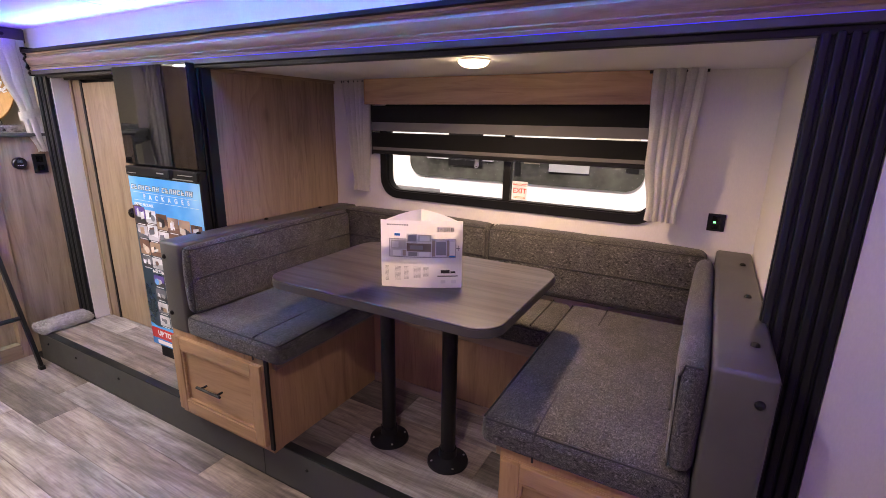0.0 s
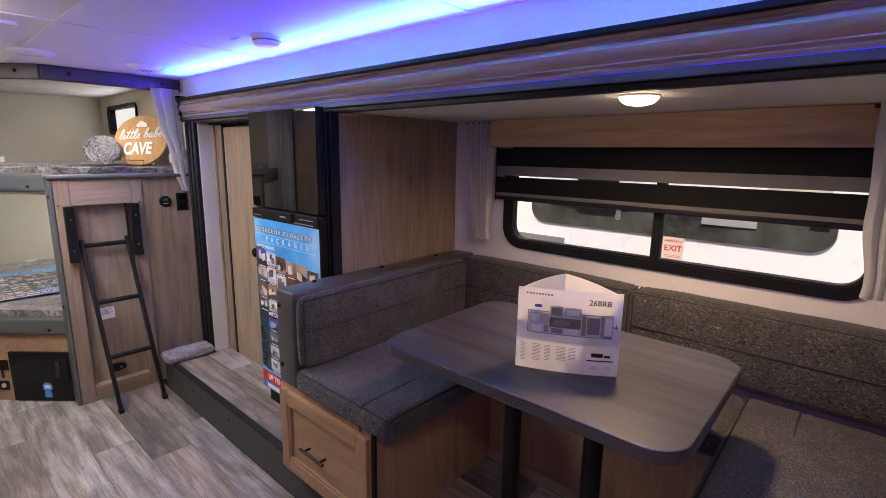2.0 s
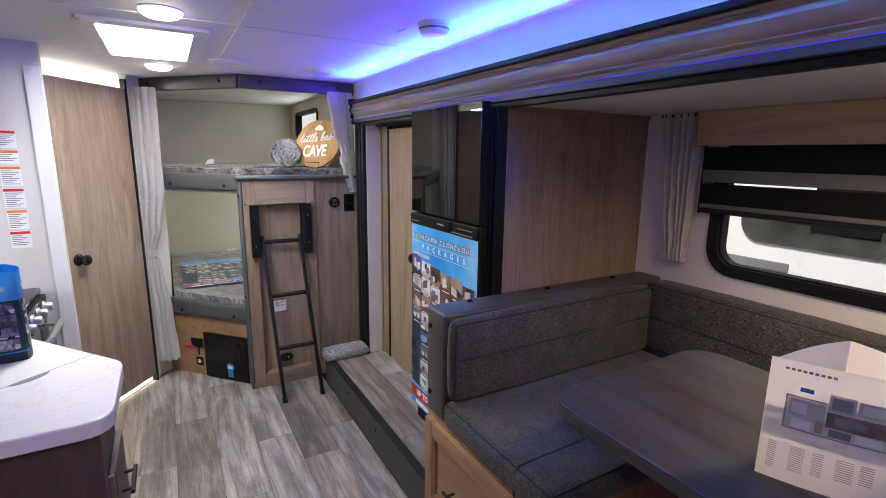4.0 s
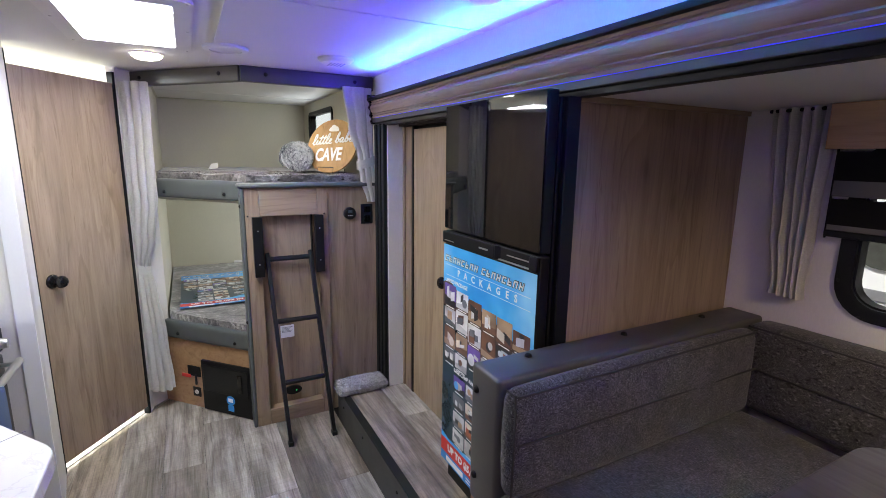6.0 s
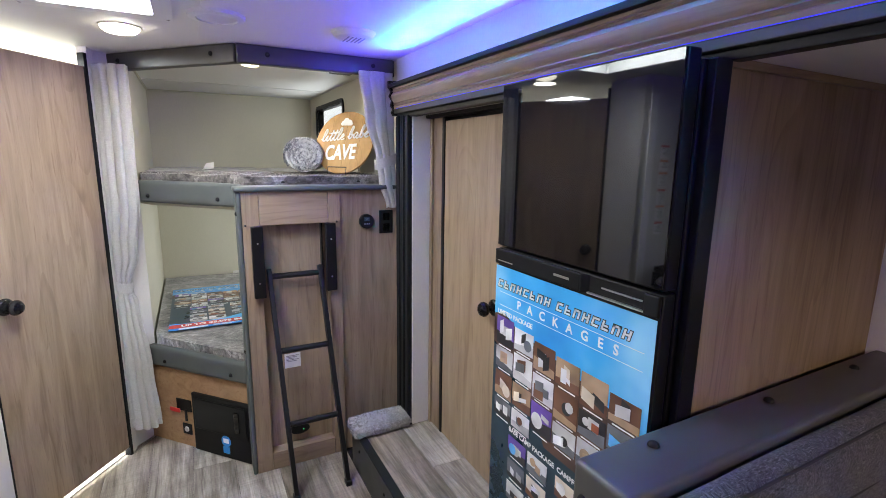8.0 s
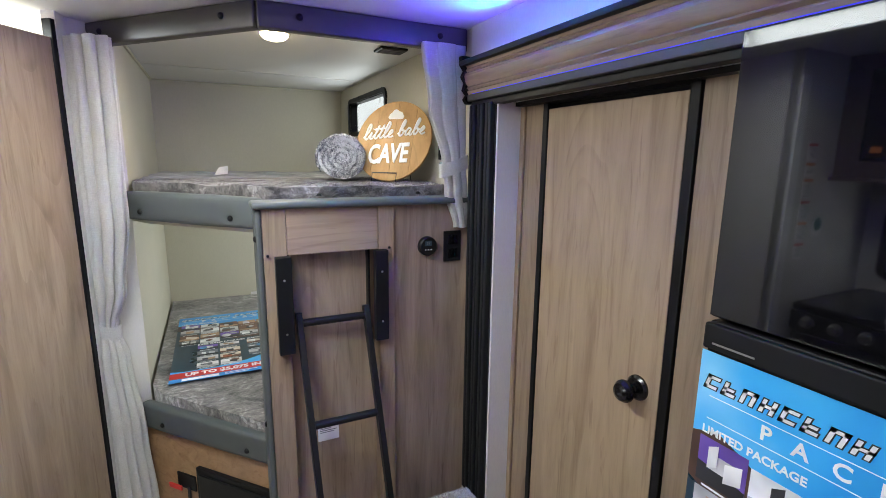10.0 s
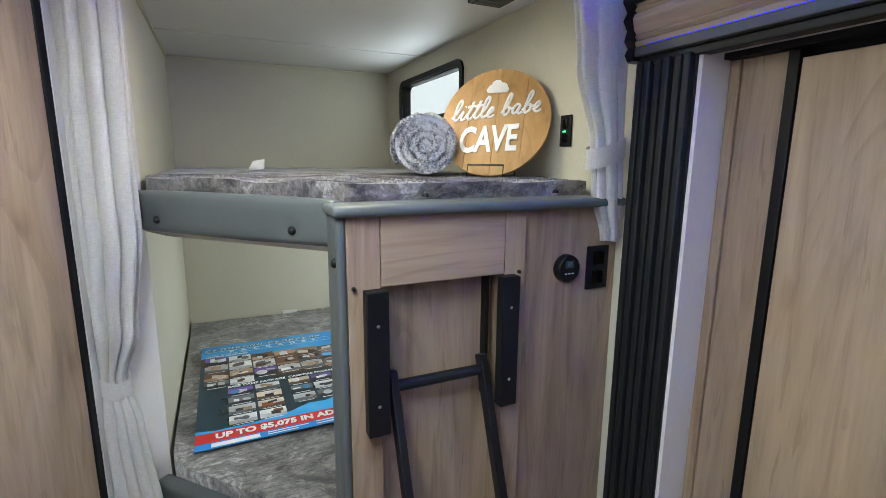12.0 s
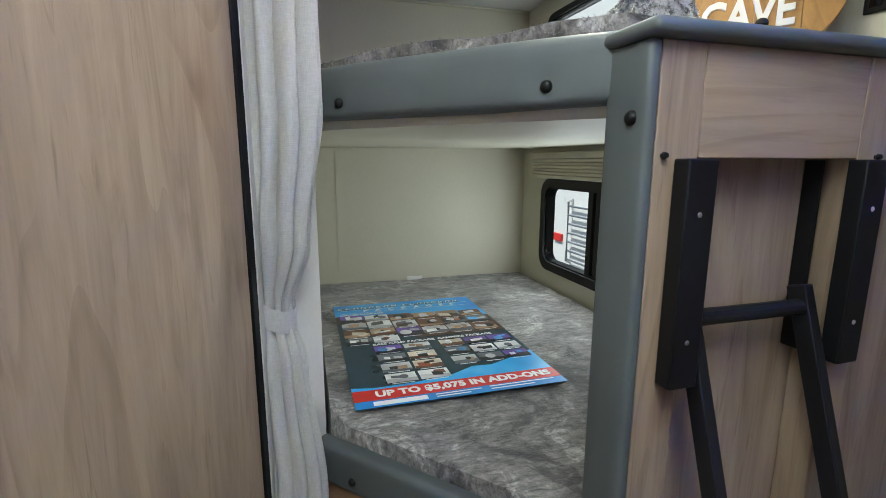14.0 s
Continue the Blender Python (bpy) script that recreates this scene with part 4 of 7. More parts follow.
# table on two posts
tb = thing("dinette_table", (-0.89, 1.42, SF), "grey woodgrain laminate table on two black posts", "table")
part("tabletop", prism_bm(rounded(-1.335, -0.445, 1.085, 1.715, 0.085, 8), 0.917, 0.95, 0.004), TABLE_TOP, tb)
part("edge_band", prism_bm(rounded(-1.3365, -0.4435, 1.0835, 1.7165, 0.0865, 8), 0.921, 0.944), grained("dark_laminate_edge", (0.05, 0.045, 0.043), 0.5), tb, "dark grey edge band")
for lx in (-1.036, -0.754):
    part("post", cyl_bm((lx, 1.42, SF + 0.03), (lx, 1.42, 0.917), 0.029, n=28), BLACK_METAL, tb, "black steel post")
    fl = part("floor_flange", lathe_bm([(0.0, 0.062), (0.034, 0.062), (0.036, 0.03), (0.055, 0.018), (0.080, 0.008), (0.082, 0.0), (0.0, 0.0)], (lx, 1.42, SF + 0.003), (0, 0, 1), 36), BLACK_METAL, tb, "black floor flange")
    for k in range(4):
        a = radians(45 + 90 * k)
        part("screw", lathe_bm([(0.0, 0.003), (0.004, 0.002), (0.005, 0)], (lx + 0.066 * math.cos(a), 1.42 + 0.066 * math.sin(a), SF + 0.016), (0, 0, 1), 8), STEEL, fl)
    part("top_socket", lathe_bm([(0.036, 0.0), (0.036, 0.04), (0.07, 0.055), (0.07, 0.06), (0, 0.06)], (lx, 1.42, 0.857), (0, 0, 1), 24), BLACK_METAL, tb)

# ---- windows ----


def window(name, x0, x1, z0, z1, y, r, label, mullions=(), inward=0.012, lip=0.03, rebate=0.018):
    w = thing(name, ((x0 + x1) / 2, y, z0), label, "window", kind="structure")
    o1, i1 = rounded(x0 - lip, x1 + lip, z0 - lip, z1 + lip, r), rounded(x0 + rebate * 0.66, x1 - rebate * 0.66, z0 + rebate * 0.66, z1 - rebate * 0.66, r * 0.7)
    fr_ = part("window_frame", ring_bm(o1, i1, lambda u, v, d: (u, y - inward + d * (inward - 0.001), v)), BLACK, w, "black frame with rounded corners")
    o2 = rounded(x0 + 0.003, x1 - 0.003, z0 + 0.003, z1 - 0.003, r * 0.75)
    i2 = rounded(x0 + rebate, x1 - rebate, z0 + rebate, z1 - rebate, r * 0.62)
    part("inner_frame", ring_bm(o2, i2, lambda u, v, d: (u, y + 0.001 + d * 0.045, v)), BLACK, fr_)
    for k in range(14):
        a = 2 * math.pi * k / 14
        u = max(x0 - lip * 0.66, min(x1 + lip * 0.66, (x0 + x1) / 2 + (x1 - x0) * 0.75 * math.cos(a)))
        v = max(z0 - lip * 0.66, min(z1 + lip * 0.66, (z0 + z1) / 2 + (z1 - z0) * 0.75 * math.sin(a)))
        if min(u - x0, x1 - u) < 0.04 and min(v - z0, z1 - v) < 0.04:
            continue
        part("screw", lathe_bm([(0, 0.002), (0.004, 0.0015), (0.005, 0)], (u, y - inward, v), (0, -1, 0), 8), BLACK_METAL, fr_)
    for m in mullions:
        part("mullion", box_bm(m - 0.019, m + 0.019, y + 0.004, y + 0.04, z0 + 0.002, z1 - 0.002, 0.003), BLACK, w, "black mullion")
    xs = [x0 + 0.012, *mullions, x1 - 0.012]
    for a, b in zip(xs, xs[1:]):
        p = part("pane", box_bm(a, b, y + 0.022, y + 0.026, z0 + 0.012, z1 - 0.012), GLASS, w, "clear glass")
        p.visible_shadow = False
    return w


window("window_1", -1.62, -0.20, 1.09, 1.56, 2.23, 0.11, "wide black-framed emergency exit window under a shade", (-0.888,))
window("window_2", -5.285, -4.56, 1.668, 1.868, YW, 0.05, "small black-framed window over the top bunk", lip=0.018, rebate=0.011)
window("window_3", -5.27, -4.30, 0.685, 1.085, YW, 0.08, "black-framed sliding window beside the lower bunk", (-4.88, -4.82))
# shade, valance, curtains of the dinette window
vl = thing("window_valance", (-0.97, 2.2, 1.565), "honey maple valance board over the window", "valance")
part("board", box_bm(-1.702, -0.25, 2.150, 2.166, 1.567, 1.698, 0.002), WOOD_GOLD, vl)
part("return", box_bm(-1.702, -1.688, 2.167, 2.229, 1.567, 1.698), WOOD_GOLD, vl)
part("return", box_bm(-0.264, -0.25, 2.167, 2.229, 1.567, 1.698), WOOD_GOLD, vl)
sh = thing("zebra_shade", (-0.97, 2.19, 1.31), "black and grey banded roller shade, half lowered", "window shade")
for z0, z1, mt, nm in ((1.475, 1.561, BLACK_BAND, "dark_band"), (1.428, 1.475, GREY_BAND, "sheer_band"), (1.342, 1.421, BLACK_BAND, "dark_band"), (1.326, 1.342, GREY_BAND, "sheer_band")):
    part(nm, box_bm(-1.686, -0.235, 2.190, 2.193, z0, z1), mt, sh)
part("bottom_bar", box_bm(-1.686, -0.235, 2.183, 2.198, 1.305, 1.326, 0.004), BLACK, sh, "black bottom bar")
part("headrail", box_bm(-1.686, -0.235, 2.17, 2.222, 1.60, 1.66, 0.004), BLACK, sh)
for lx in (-1.684, -0.238):
    part("side_tape", box_bm(lx - 0.002, lx + 0.002, 2.188, 2.195, 1.30, 1.60), BLACK_BAND, sh)


def curtain(name, place, width, ztop, zbot, ties, folds, label, mat, drift=None, depth=0.022, seedv=0):
    """place(u, w, d): u across from -0.5 to 0.5 of the width. ties: (height, width share) from top to bottom; drift: sideways offset at those heights."""
    hs = [z for z, _ in ties]
    drift = drift or [0] * len(ties)
    bm = bmesh.new()
    nu, nv = int(folds * 18), 90
    rows = []
    for j in range(nv + 1):
        z = ztop + (zbot - ztop) * j / nv
        k = max(0, min(len(hs) - 2, next((i for i in range(len(hs) - 1) if z >= hs[i + 1]), len(hs) - 2)))
        f = (hs[k] - z) / max(1e-6, hs[k] - hs[k + 1])
        f = min(1, max(0, f))
        s = f * f * (3 - 2 * f)
        share = ties[k][1] + (ties[k + 1][1] - ties[k][1]) * s
        off = drift[k] + (drift[k + 1] - drift[k]) * s
        row = []
        for i in range(nu + 1):
            u = i / nu - 0.5
            q_ = u * folds + 0.42 * noise.noise((u * 2.6 + seedv, z * 0.45, seedv + 2)) + 0.10 * noise.noise((u * 3.0, z * 2.2, seedv + 7))
            swell = 0.85 + 0.55 * noise.noise((u * 3.4, z * 0.7, seedv + 20))
            ridge = math.sin(2 * math.pi * q_)
            d = depth * (0.46 * swell * (ridge - 0.25 * ridge * ridge) + 0.14 * math.sin(4 * math.pi * q_ + 1.1 + 1.6 * z) + 0.10 * noise.noise((q_ * 2.5, z * 5.0, seedv + 5)))
            lap = 0.16 * width * share / folds * math.sin(4 * math.pi * q_ + 0.6)
            row.append(bm.verts.new(place(u * width * share + lap + off + 0.003 * noise.noise((u * 9, z * 6, seedv + 9)), z, d)))
        rows.append(row)
    for a, b in zip(rows, rows[1:]):
        for i in range(nu):
            bm.faces.new((a[i], b[i], b[i + 1], a[i + 1]))
    bmesh.ops.solidify(bm, geom=bm.faces[:], thickness=0.003)
    c = thing(name, Vector(place(0, zbot, 0)), label, "curtain")
    part("cloth", bm, mat, c, angle=70)
    return c


def tie_band(c, place, off, z, w, d, mat, rise=0.03):
    pts = [(off + w * math.cos(a), z + rise * math.cos(a), d * math.sin(a)) for a in [2 * math.pi * k / 20 for k in range(21)]]
    bm = bmesh.new()
    rows = [[bm.verts.new(place(u, zz + dz, dd)) for u, zz, dd in pts] for dz in (-0.025, 0.0, 0.025)]
    for a, b in zip(rows, rows[1:]):
        for i in range(20):
            bm.faces.new((a[i], a[i + 1], b[i + 1], b[i]))
    bmesh.ops.solidify(bm, geom=bm.faces[:], thickness=0.004)
    part("tie_band", bm, mat, c, "matching cloth tie-back", angle=60)


curtain("window_curtain", lambda u, w, d: (u - 1.788, 2.185 - d, w), 0.170, 1.698, 1.09, [(1.70, 1.0), (1.30, 0.75), (1.13, 0.55), (1.09, 0.6)], 5, "short cream linen side curtain gathered at the bottom", CURTAIN_N, [0, 0.01, 0.02, 0.02], 0.042, 1)
curtain("window_curtain", lambda u, w, d: (u - 0.163, 2.130 - d, w), 0.190, 1.703, 1.10, [(1.705, 1.0), (1.35, 0.85), (1.14, 0.62), (1.10, 0.66)], 5, "short cream linen side curtain gathered at the bottom", CURTAIN_N, [0, -0.004, 0.0, 0.0], 0.034, 2)
for x0, x1, yy in ((-1.89, -1.71, 2.19), (-0.27, -0.06, 2.145)):
    solo("curtain_rod", tube_bm([(x0, yy, 1.690), (x1, yy, 1.690)], 0.006, 8), BLACK_METAL, "thin black curtain rod", "curtain rod")

# ---- ceiling fixtures ----


def dome_light(x, y, z, r, mat, label):
    t = thing("ceiling_light", (x, y, z - 0.04), label, "ceiling light", "round ceiling lights")
    part("rim", lathe_bm([(0.0, 0.0), (r, 0.0), (r, -0.003), (r * 0.95, -0.005), (0.0, -0.005)], (x, y, z), (0, 0, 1), 40), WHITE_PLASTIC, t, "white plastic rim")
    n = part("lens", lathe_bm([(r * 0.94, -0.0055), (r * 0.88, -0.013), (r * 0.70, -0.022), (r * 0.4, -0.027), (0.0, -0.029)], (x, y, z), (0, 0, 1), 40), mat, t, "glowing frosted lens")
    n.visible_shadow = False
    t.children[0].visible_shadow = False


dome_light(SLIDE_LIGHT[0], SLIDE_LIGHT[1], 1.70, 0.058, GLOW_WARM, "round flush ceiling light, lit warm white")
dome_light(BUNK_LIGHT[0], BUNK_LIGHT[1], CEIL, 0.055, GLOW_WARM, "round flush ceiling light over the bunk, lit warm white")
# the last fixture is unseen, added for the assumed third lamp
for lx, ly, watts in ROOM_LIGHTS:
    dome_light(lx, ly, CEIL, 0.068, GLOW_WHITE, "round flush ceiling light, lit white")
sk = thing("skylight", (-3.005, 0.31, CEIL), "white-framed rectangular roof skylight with bright daylight", "skylight", kind="structure")
part("frame", ring_bm(rounded(-3.39, -2.62, 0.10, 0.52, 0.02, 3), rounded(-3.33, -2.68, 0.155, 0.465, 0.02, 3), lambda u, v, d: (u, v, CEIL - 0.012 + 0.0115 * d)), WHITE_PLASTIC, sk)
part("shaft", ring_bm(rounded(-3.345, -2.665, 0.14, 0.48, 0.02, 3), rounded(-3.335, -2.675, 0.15, 0.47, 0.02, 3), lambda u, v, d: (u, v, CEIL + 0.001 + 0.12 * d)), WHITE_PLASTIC, sk)
part("diffuser", box_bm(-3.35, -2.66, 0.135, 0.485, CEIL + 0.122, CEIL + 0.13), GLOW_SKY, sk, "bright daylit diffuser")
for cx in (-3.37, -3.0, -2.64):
    for cy in (0.115, 0.505):
        part("screw", lathe_bm([(0, -0.003), (0.004, -0.002), (0.005, 0)], (cx, cy, CEIL - 0.012), (0, 0, 1), 8), STEEL, sk)

# ---- bunks ----
DL = (P1 - P0).length


def slab_on(a, b, u0, u1, z0, z1, d0, d1, bev=0.0, seg=2):
    """A box on the upright plane a->b: u along, d towards the room."""
    e = (b - a).normalized()
    n = Vector((e.y, -e.x, 0))
    if n.x < 0:
        n = -n
    bm = box_bm(u0, u1, d0, d1, z0, z1, bev, seg)
    m = Matrix(((e.x, n.x, 0, a.x), (e.y, n.y, 0, a.y), (0, 0, 1, 0), (0, 0, 0, 1)))
    bm.transform(m)
    bmesh.ops.recalc_face_normals(bm, faces=bm.faces)
    return bm


def diag(u, w, d):
    """A point on the bunk diagonal: u along from the post, d towards the room."""
    e = (P1 - P0).normalized()
    n = Vector((e.y, -e.x, 0))
    if n.x < 0:
        n = -n
    return P0 + e * u + n * d + Vector((0, 0, w))


CX = -3.625
cb = thing("bunk_cabinet", (CX - 0.03, 1.08, 0), "maple cabinet end under the top bunk with a recessed ladder bay", "cabinet")
part("back_panel", box_bm(CX - 0.075, CX - 0.060, 0.716, 1.13, 0.001, 1.355), WOOD, cb)
part("stile", box_bm(CX - 0.059, CX, 0.716, 0.787, 0.001, 1.355, 0.002), WOOD, cb)
part("stile", box_bm(CX - 0.059, CX, 1.092, 1.150, 0.001, 1.355, 0.002), WOOD, cb)
part("top_rail", box_bm(CX - 0.059, CX, 0.788, 1.091, 1.205, 1.355, 0.002), WOOD_Y, cb)
part("bottom_rail", box_bm(CX - 0.059, CX, 0.788, 1.091, 0.001, 0.090, 0.002), WOOD_Y, cb)
part("side_panel", box_bm(CX - 0.05, CX - 0.012, 1.152, 1.449, 0.001, 1.355, 0.002), WOOD, cb)
for yy in (0.728, 1.13):
    part("peg", lathe_bm([(0, 0.010), (0.004, 0.009), (0.005, 0.004), (0.003, 0.002), (0.003, 0)], (CX, yy, 1.208), (1, 0, 0), 12), BLACK_METAL, cb, "black hanging peg")
post = thing("bunk_post", (-3.66, 0.70, 0), "grey padded vinyl corner post of the bunks", "bunk post")
part("post", dimple(cushion_bm(-3.713, -3.622, 0.696, 0.7155, 0.0, 1.355, 0.007, 0.002, 0.016, 3), [(-3.655, 0.696, 1.258), (-3.655, 0.696, 0.62)], (0, 1, 0), 0.005), VINYL_BUNK, post, angle=60)
button((-3.655, 0.699, 1.258), (0.0, -1, 0), post)
button((-3.655, 0.699, 0.62), (0.0, -1, 0), post)
cap = thing("bunk_cap_rail", (-3.63, 1.08, 1.356), "grey padded vinyl cap rail along the top bunk", "rail")
part("pad", cushion_bm(-3.72, -3.604, 0.688, 1.446, 1.356, 1.378, 0.009, 0.002, 0.1, 5), VINYL_BUNK, cap, angle=60)
for yy in (0.9, 1.25):
    button((-3.65, yy, 1.391), (0, 0, 1), cap, 0.011)

for z0, z1, nm in ((1.283, 1.383, "grey padded vinyl rail of the top bunk with black buttons"), (0.432, 0.535, "grey padded vinyl rail of the lower bunk with black buttons")):
    rl = thing("bunk_rail", diag(0.35, z0, -0.02), nm, "bunk rail", "bunk rails")
    b_ = dimple(cushion_bm(0, 0.66, 0, 0.045, z0, z1, 0.012, 0.003, 0.014, z0), [(u - 0.045, 0.045, (z0 + z1) / 2 - 0.02) for u in (0.155, 0.585)], (0, -1, 0))
    e = (P1 - P0).normalized()
    n = Vector((e.y, -e.x, 0)) * (1 if e.y < 0 else -1)
    n = n if n.x > 0 else -n
    b_.transform(Matrix(((e.x, n.x, 0, P0.x + e.x * 0.045 - n.x * 0.045), (e.y, n.y, 0, P0.y + e.y * 0.045 - n.y * 0.045), (0, 0, 1, 0), (0, 0, 0, 1))))
    bmesh.ops.recalc_face_normals(b_, faces=b_.faces)
    part("pad", b_, VINYL_BUNK, rl, angle=60)
    for u in (0.155, 0.585):
        button(diag(u, (z0 + z1) / 2 - 0.02, -0.003), n, rl, 0.0125)
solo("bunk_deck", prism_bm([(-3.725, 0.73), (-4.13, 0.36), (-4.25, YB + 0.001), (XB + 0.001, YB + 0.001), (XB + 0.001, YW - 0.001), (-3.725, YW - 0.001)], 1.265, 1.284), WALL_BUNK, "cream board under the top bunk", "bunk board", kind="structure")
solo("bunk_front_panel", slab_on(P0, P1, 0.045, DL - 0.03, 0.0, 0.431, -0.045, -0.02), WOOD_GOLD, "honey maple panel under the lower bunk", "panel", kind="structure")


def mattress(name, outline, z0, z1, label, lift=0.008, seedv=0):
    """Plush-covered mattress over a plan outline: rounded, uneven, with a hem fold."""
    bm = prism_bm(outline, z0, z1)
    for axis in (0, 1):
        lo = min(p[axis] for p in outline)
        hi = max(p[axis] for p in outline)
        n = int((hi - lo) / 0.03)
        for k in range(1, n):
            co, no = Vector((0, 0, 0)), Vector((0, 0, 0))
            co[axis], no[axis] = lo + (hi - lo) * k / n, 1
            bmesh.ops.bisect_plane(bm, geom=bm.verts[:] + bm.edges[:] + bm.faces[:], plane_co=co, plane_no=no)
    bmesh.ops.bisect_plane(bm, geom=bm.verts[:] + bm.edges[:] + bm.faces[:], plane_co=(0, 0, z1 - 0.03), plane_no=(0, 0, 1))
    bmesh.ops.bisect_plane(bm, geom=bm.verts[:] + bm.edges[:] + bm.faces[:], plane_co=(0, 0, z1 - 0.012), plane_no=(0, 0, 1))
    for v in bm.verts:
        if v.co.z > z0 + 0.01:
            v.co.z += lift * noise.noise((v.co.x * 7, v.co.y * 7, seedv)) + 0.4 * lift * noise.noise((v.co.x * 25, v.co.y * 25, seedv + 3))
    t = thing(name, (sum(p[0] for p in outline) / len(outline), sum(p[1] for p in outline) / len(outline), z0 - 0.03), label, "mattress", "bunk mattresses")
    src = bm.copy()
    part("plush_cover", bm, FUR, t, "mottled grey plush", angle=80)
    if z0 > 1:
        tufts(t, src, 22000, 0.004, 0.0008, FUR, 5, keep=lambda c, n: c.x > -4.45 and (n.z > 0.5 or c.z > z1 - 0.045) and (c.z > z0 + 0.01))
    src.free()
    part("core", prism_bm([(x * 0.999 - 0.006, y) for x, y in outline], z0 - 0.03 if z0 < 1 else z0 - 0.0005, z0 - 0.0002), WHITE_PLASTIC, t)
    return t


mattress("bunk_mattress", [(-3.735, 0.745), (-4.14, 0.375), (-4.27, YB + 0.012), (XB + 0.012, YB + 0.012), (XB + 0.012, YW - 0.02), (-3.735, YW - 0.03)], 1.285, 1.416, "top bunk mattress under a mottled grey plush blanket", 0.008, 1)
mattress("bunk_mattress", [(-3.72, 0.72), (-4.14, 0.35), (-4.25, YB + 0.012), (XB + 0.012, YB + 0.012), (XB + 0.012, YW - 0.02), (-3.72, YW - 0.03)], 0.30, 0.575, "lower bunk mattress under a mottled grey plush blanket", 0.006, 2)

# curtain rail over the bunks: two padded lengths that meet at an angle
rail = thing("curtain_rail", (-3.8, 0.8, 1.885), "dark grey padded vinyl valance rail over the bunks", "valance rail")
part("diagonal_length", slab_on(P0, P1, -0.004, 0.84, 1.888, CEIL - 0.002, -0.03, 0.012, 0.008, 3), VINYL, rail)
part("straight_length", box_bm(-3.682, -3.642, 0.738, YW - 0.012, 1.888, CEIL - 0.002, 0.008, 3), VINYL, rail)
for u in (0.12, 0.67):
    button(diag(u, 1.93, 0.012), diag(0, 0, 1) - diag(0, 0, 0), rail, 0.013)
for yy in (0.86, 1.33):
    button((-3.642, yy, 1.93), (1, 0, 0), rail, 0.013)



def gathered_curtain(place, rows, lobes, label, seedv):
    """A tied-back curtain as a bundle of folds. rows: (height, shift across, shift out, half width, half depth), top to bottom."""
    bm = bmesh.new()
    n, nv = lobes * 14, 110
    ztop, zbot = rows[0][0], rows[-1][0]
    loops = []
    for j in range(nv + 1):
        z = ztop + (zbot - ztop) * j / nv
        k = next((i for i in range(len(rows) - 1) if z >= rows[i + 1][0] - 1e-6), len(rows) - 2)
        f = min(1, max(0, (rows[k][0] - z) / (rows[k][0] - rows[k + 1][0])))
        f = f * f * (3 - 2 * f)
        cu, cd_, a, b = (rows[k][i] + (rows[k + 1][i] - rows[k][i]) * f for i in (1, 2, 3, 4))
        loop = []
        for i in range(n):
            t = 2 * math.pi * i / n
            c, s_ = math.cos(t), math.sin(t)
            q = lobes * t + 1.5 * noise.noise((c * 1.3 + seedv, s_ * 1.3, z * 0.7)) + 0.6 * noise.noise((c * 2.0, s_ * 2.0 + seedv, z * 2.5))
            deep = 0.30 + 0.20 * noise.noise((c * 1.6, s_ * 1.6 + seedv, z * 0.9 + 4))
            r = 1 + deep * (1.4 * abs(math.sin(q / 2)) ** 0.8 - 0.9) + 0.05 * noise.noise((c * 6, s_ * 6, z * 9 + seedv))
            loop.append(bm.verts.new(place(cu + a * r * c, z + 0.006 * noise.noise((c * 3, s_ * 3, seedv)) * (j == nv), cd_ + b * r * s_)))
        loops.append(loop)
    for a, b in zip(loops, loops[1:]):
        for i in range(n):
            bm.faces.new((a[i], b[i], b[(i + 1) % n], a[(i + 1) % n]))
    bmesh.ops.solidify(bm, geom=bm.faces[:], thickness=0.002)
    bmesh.ops.recalc_face_normals(bm, faces=bm.faces)
    c = thing("bunk_curtain", Vector(place(rows[-1][1], zbot, rows[-1][2])), label, "curtain", "bunk curtains")
    part("cloth", bm, CURTAIN_N, c, angle=75)
    return c


at_left = lambda u, w, d: diag(0.715 + u, w, 0.060 + d)
cL = gathered_curtain(at_left, [(1.90, -0.045, 0.0, 0.088, 0.046), (1.30, -0.034, 0.0, 0.084, 0.052), (1.04, -0.014, 0.004, 0.066, 0.046), (0.88, 0.006, 0.010, 0.032, 0.028), (0.76, -0.004, 0.008, 0.050, 0.042), (0.45, -0.020, 0.004, 0.068, 0.052), (0.13, -0.034, 0.004, 0.078, 0.056)], 9, "long cream linen bunk curtain tied back at mid height", 4)
tie_band(cL, lambda u, w, d: at_left(u, w, d + 0.010), 0.006, 0.880, 0.044, 0.039, CURTAIN_N, 0.022)
at_right = lambda u, w, d: (-3.628 + d, 1.345 + u, w)
cR = gathered_curtain(at_right, [(1.90, -0.008, 0.0, 0.080, 0.024), (1.70, 0.008, 0.0, 0.068, 0.026), (1.50, 0.035, 0.004, 0.042, 0.024), (1.40, 0.045, 0.004, 0.040, 0.024), (1.265, 0.068, 0.004, 0.026, 0.018)], 6, "cream linen bunk curtain tied back beside the slide-out", 6)
tie_band(cR, at_right, 0.036, 1.49, 0.056, 0.036, CURTAIN_N, 0.018)

# ---- ladder ----
ld = thing("bunk_ladder", (-3.38, 0.96, 0), "black steel bunk ladder leaning on the cabinet", "ladder")
FL, FR = Vector((-3.365, 0.847, 0.004)), Vector((-3.365, 1.082, 0.004))
TL, TR = Vector((-3.655, 0.818, 1.0)), Vector((-3.655, 1.050, 1.0))


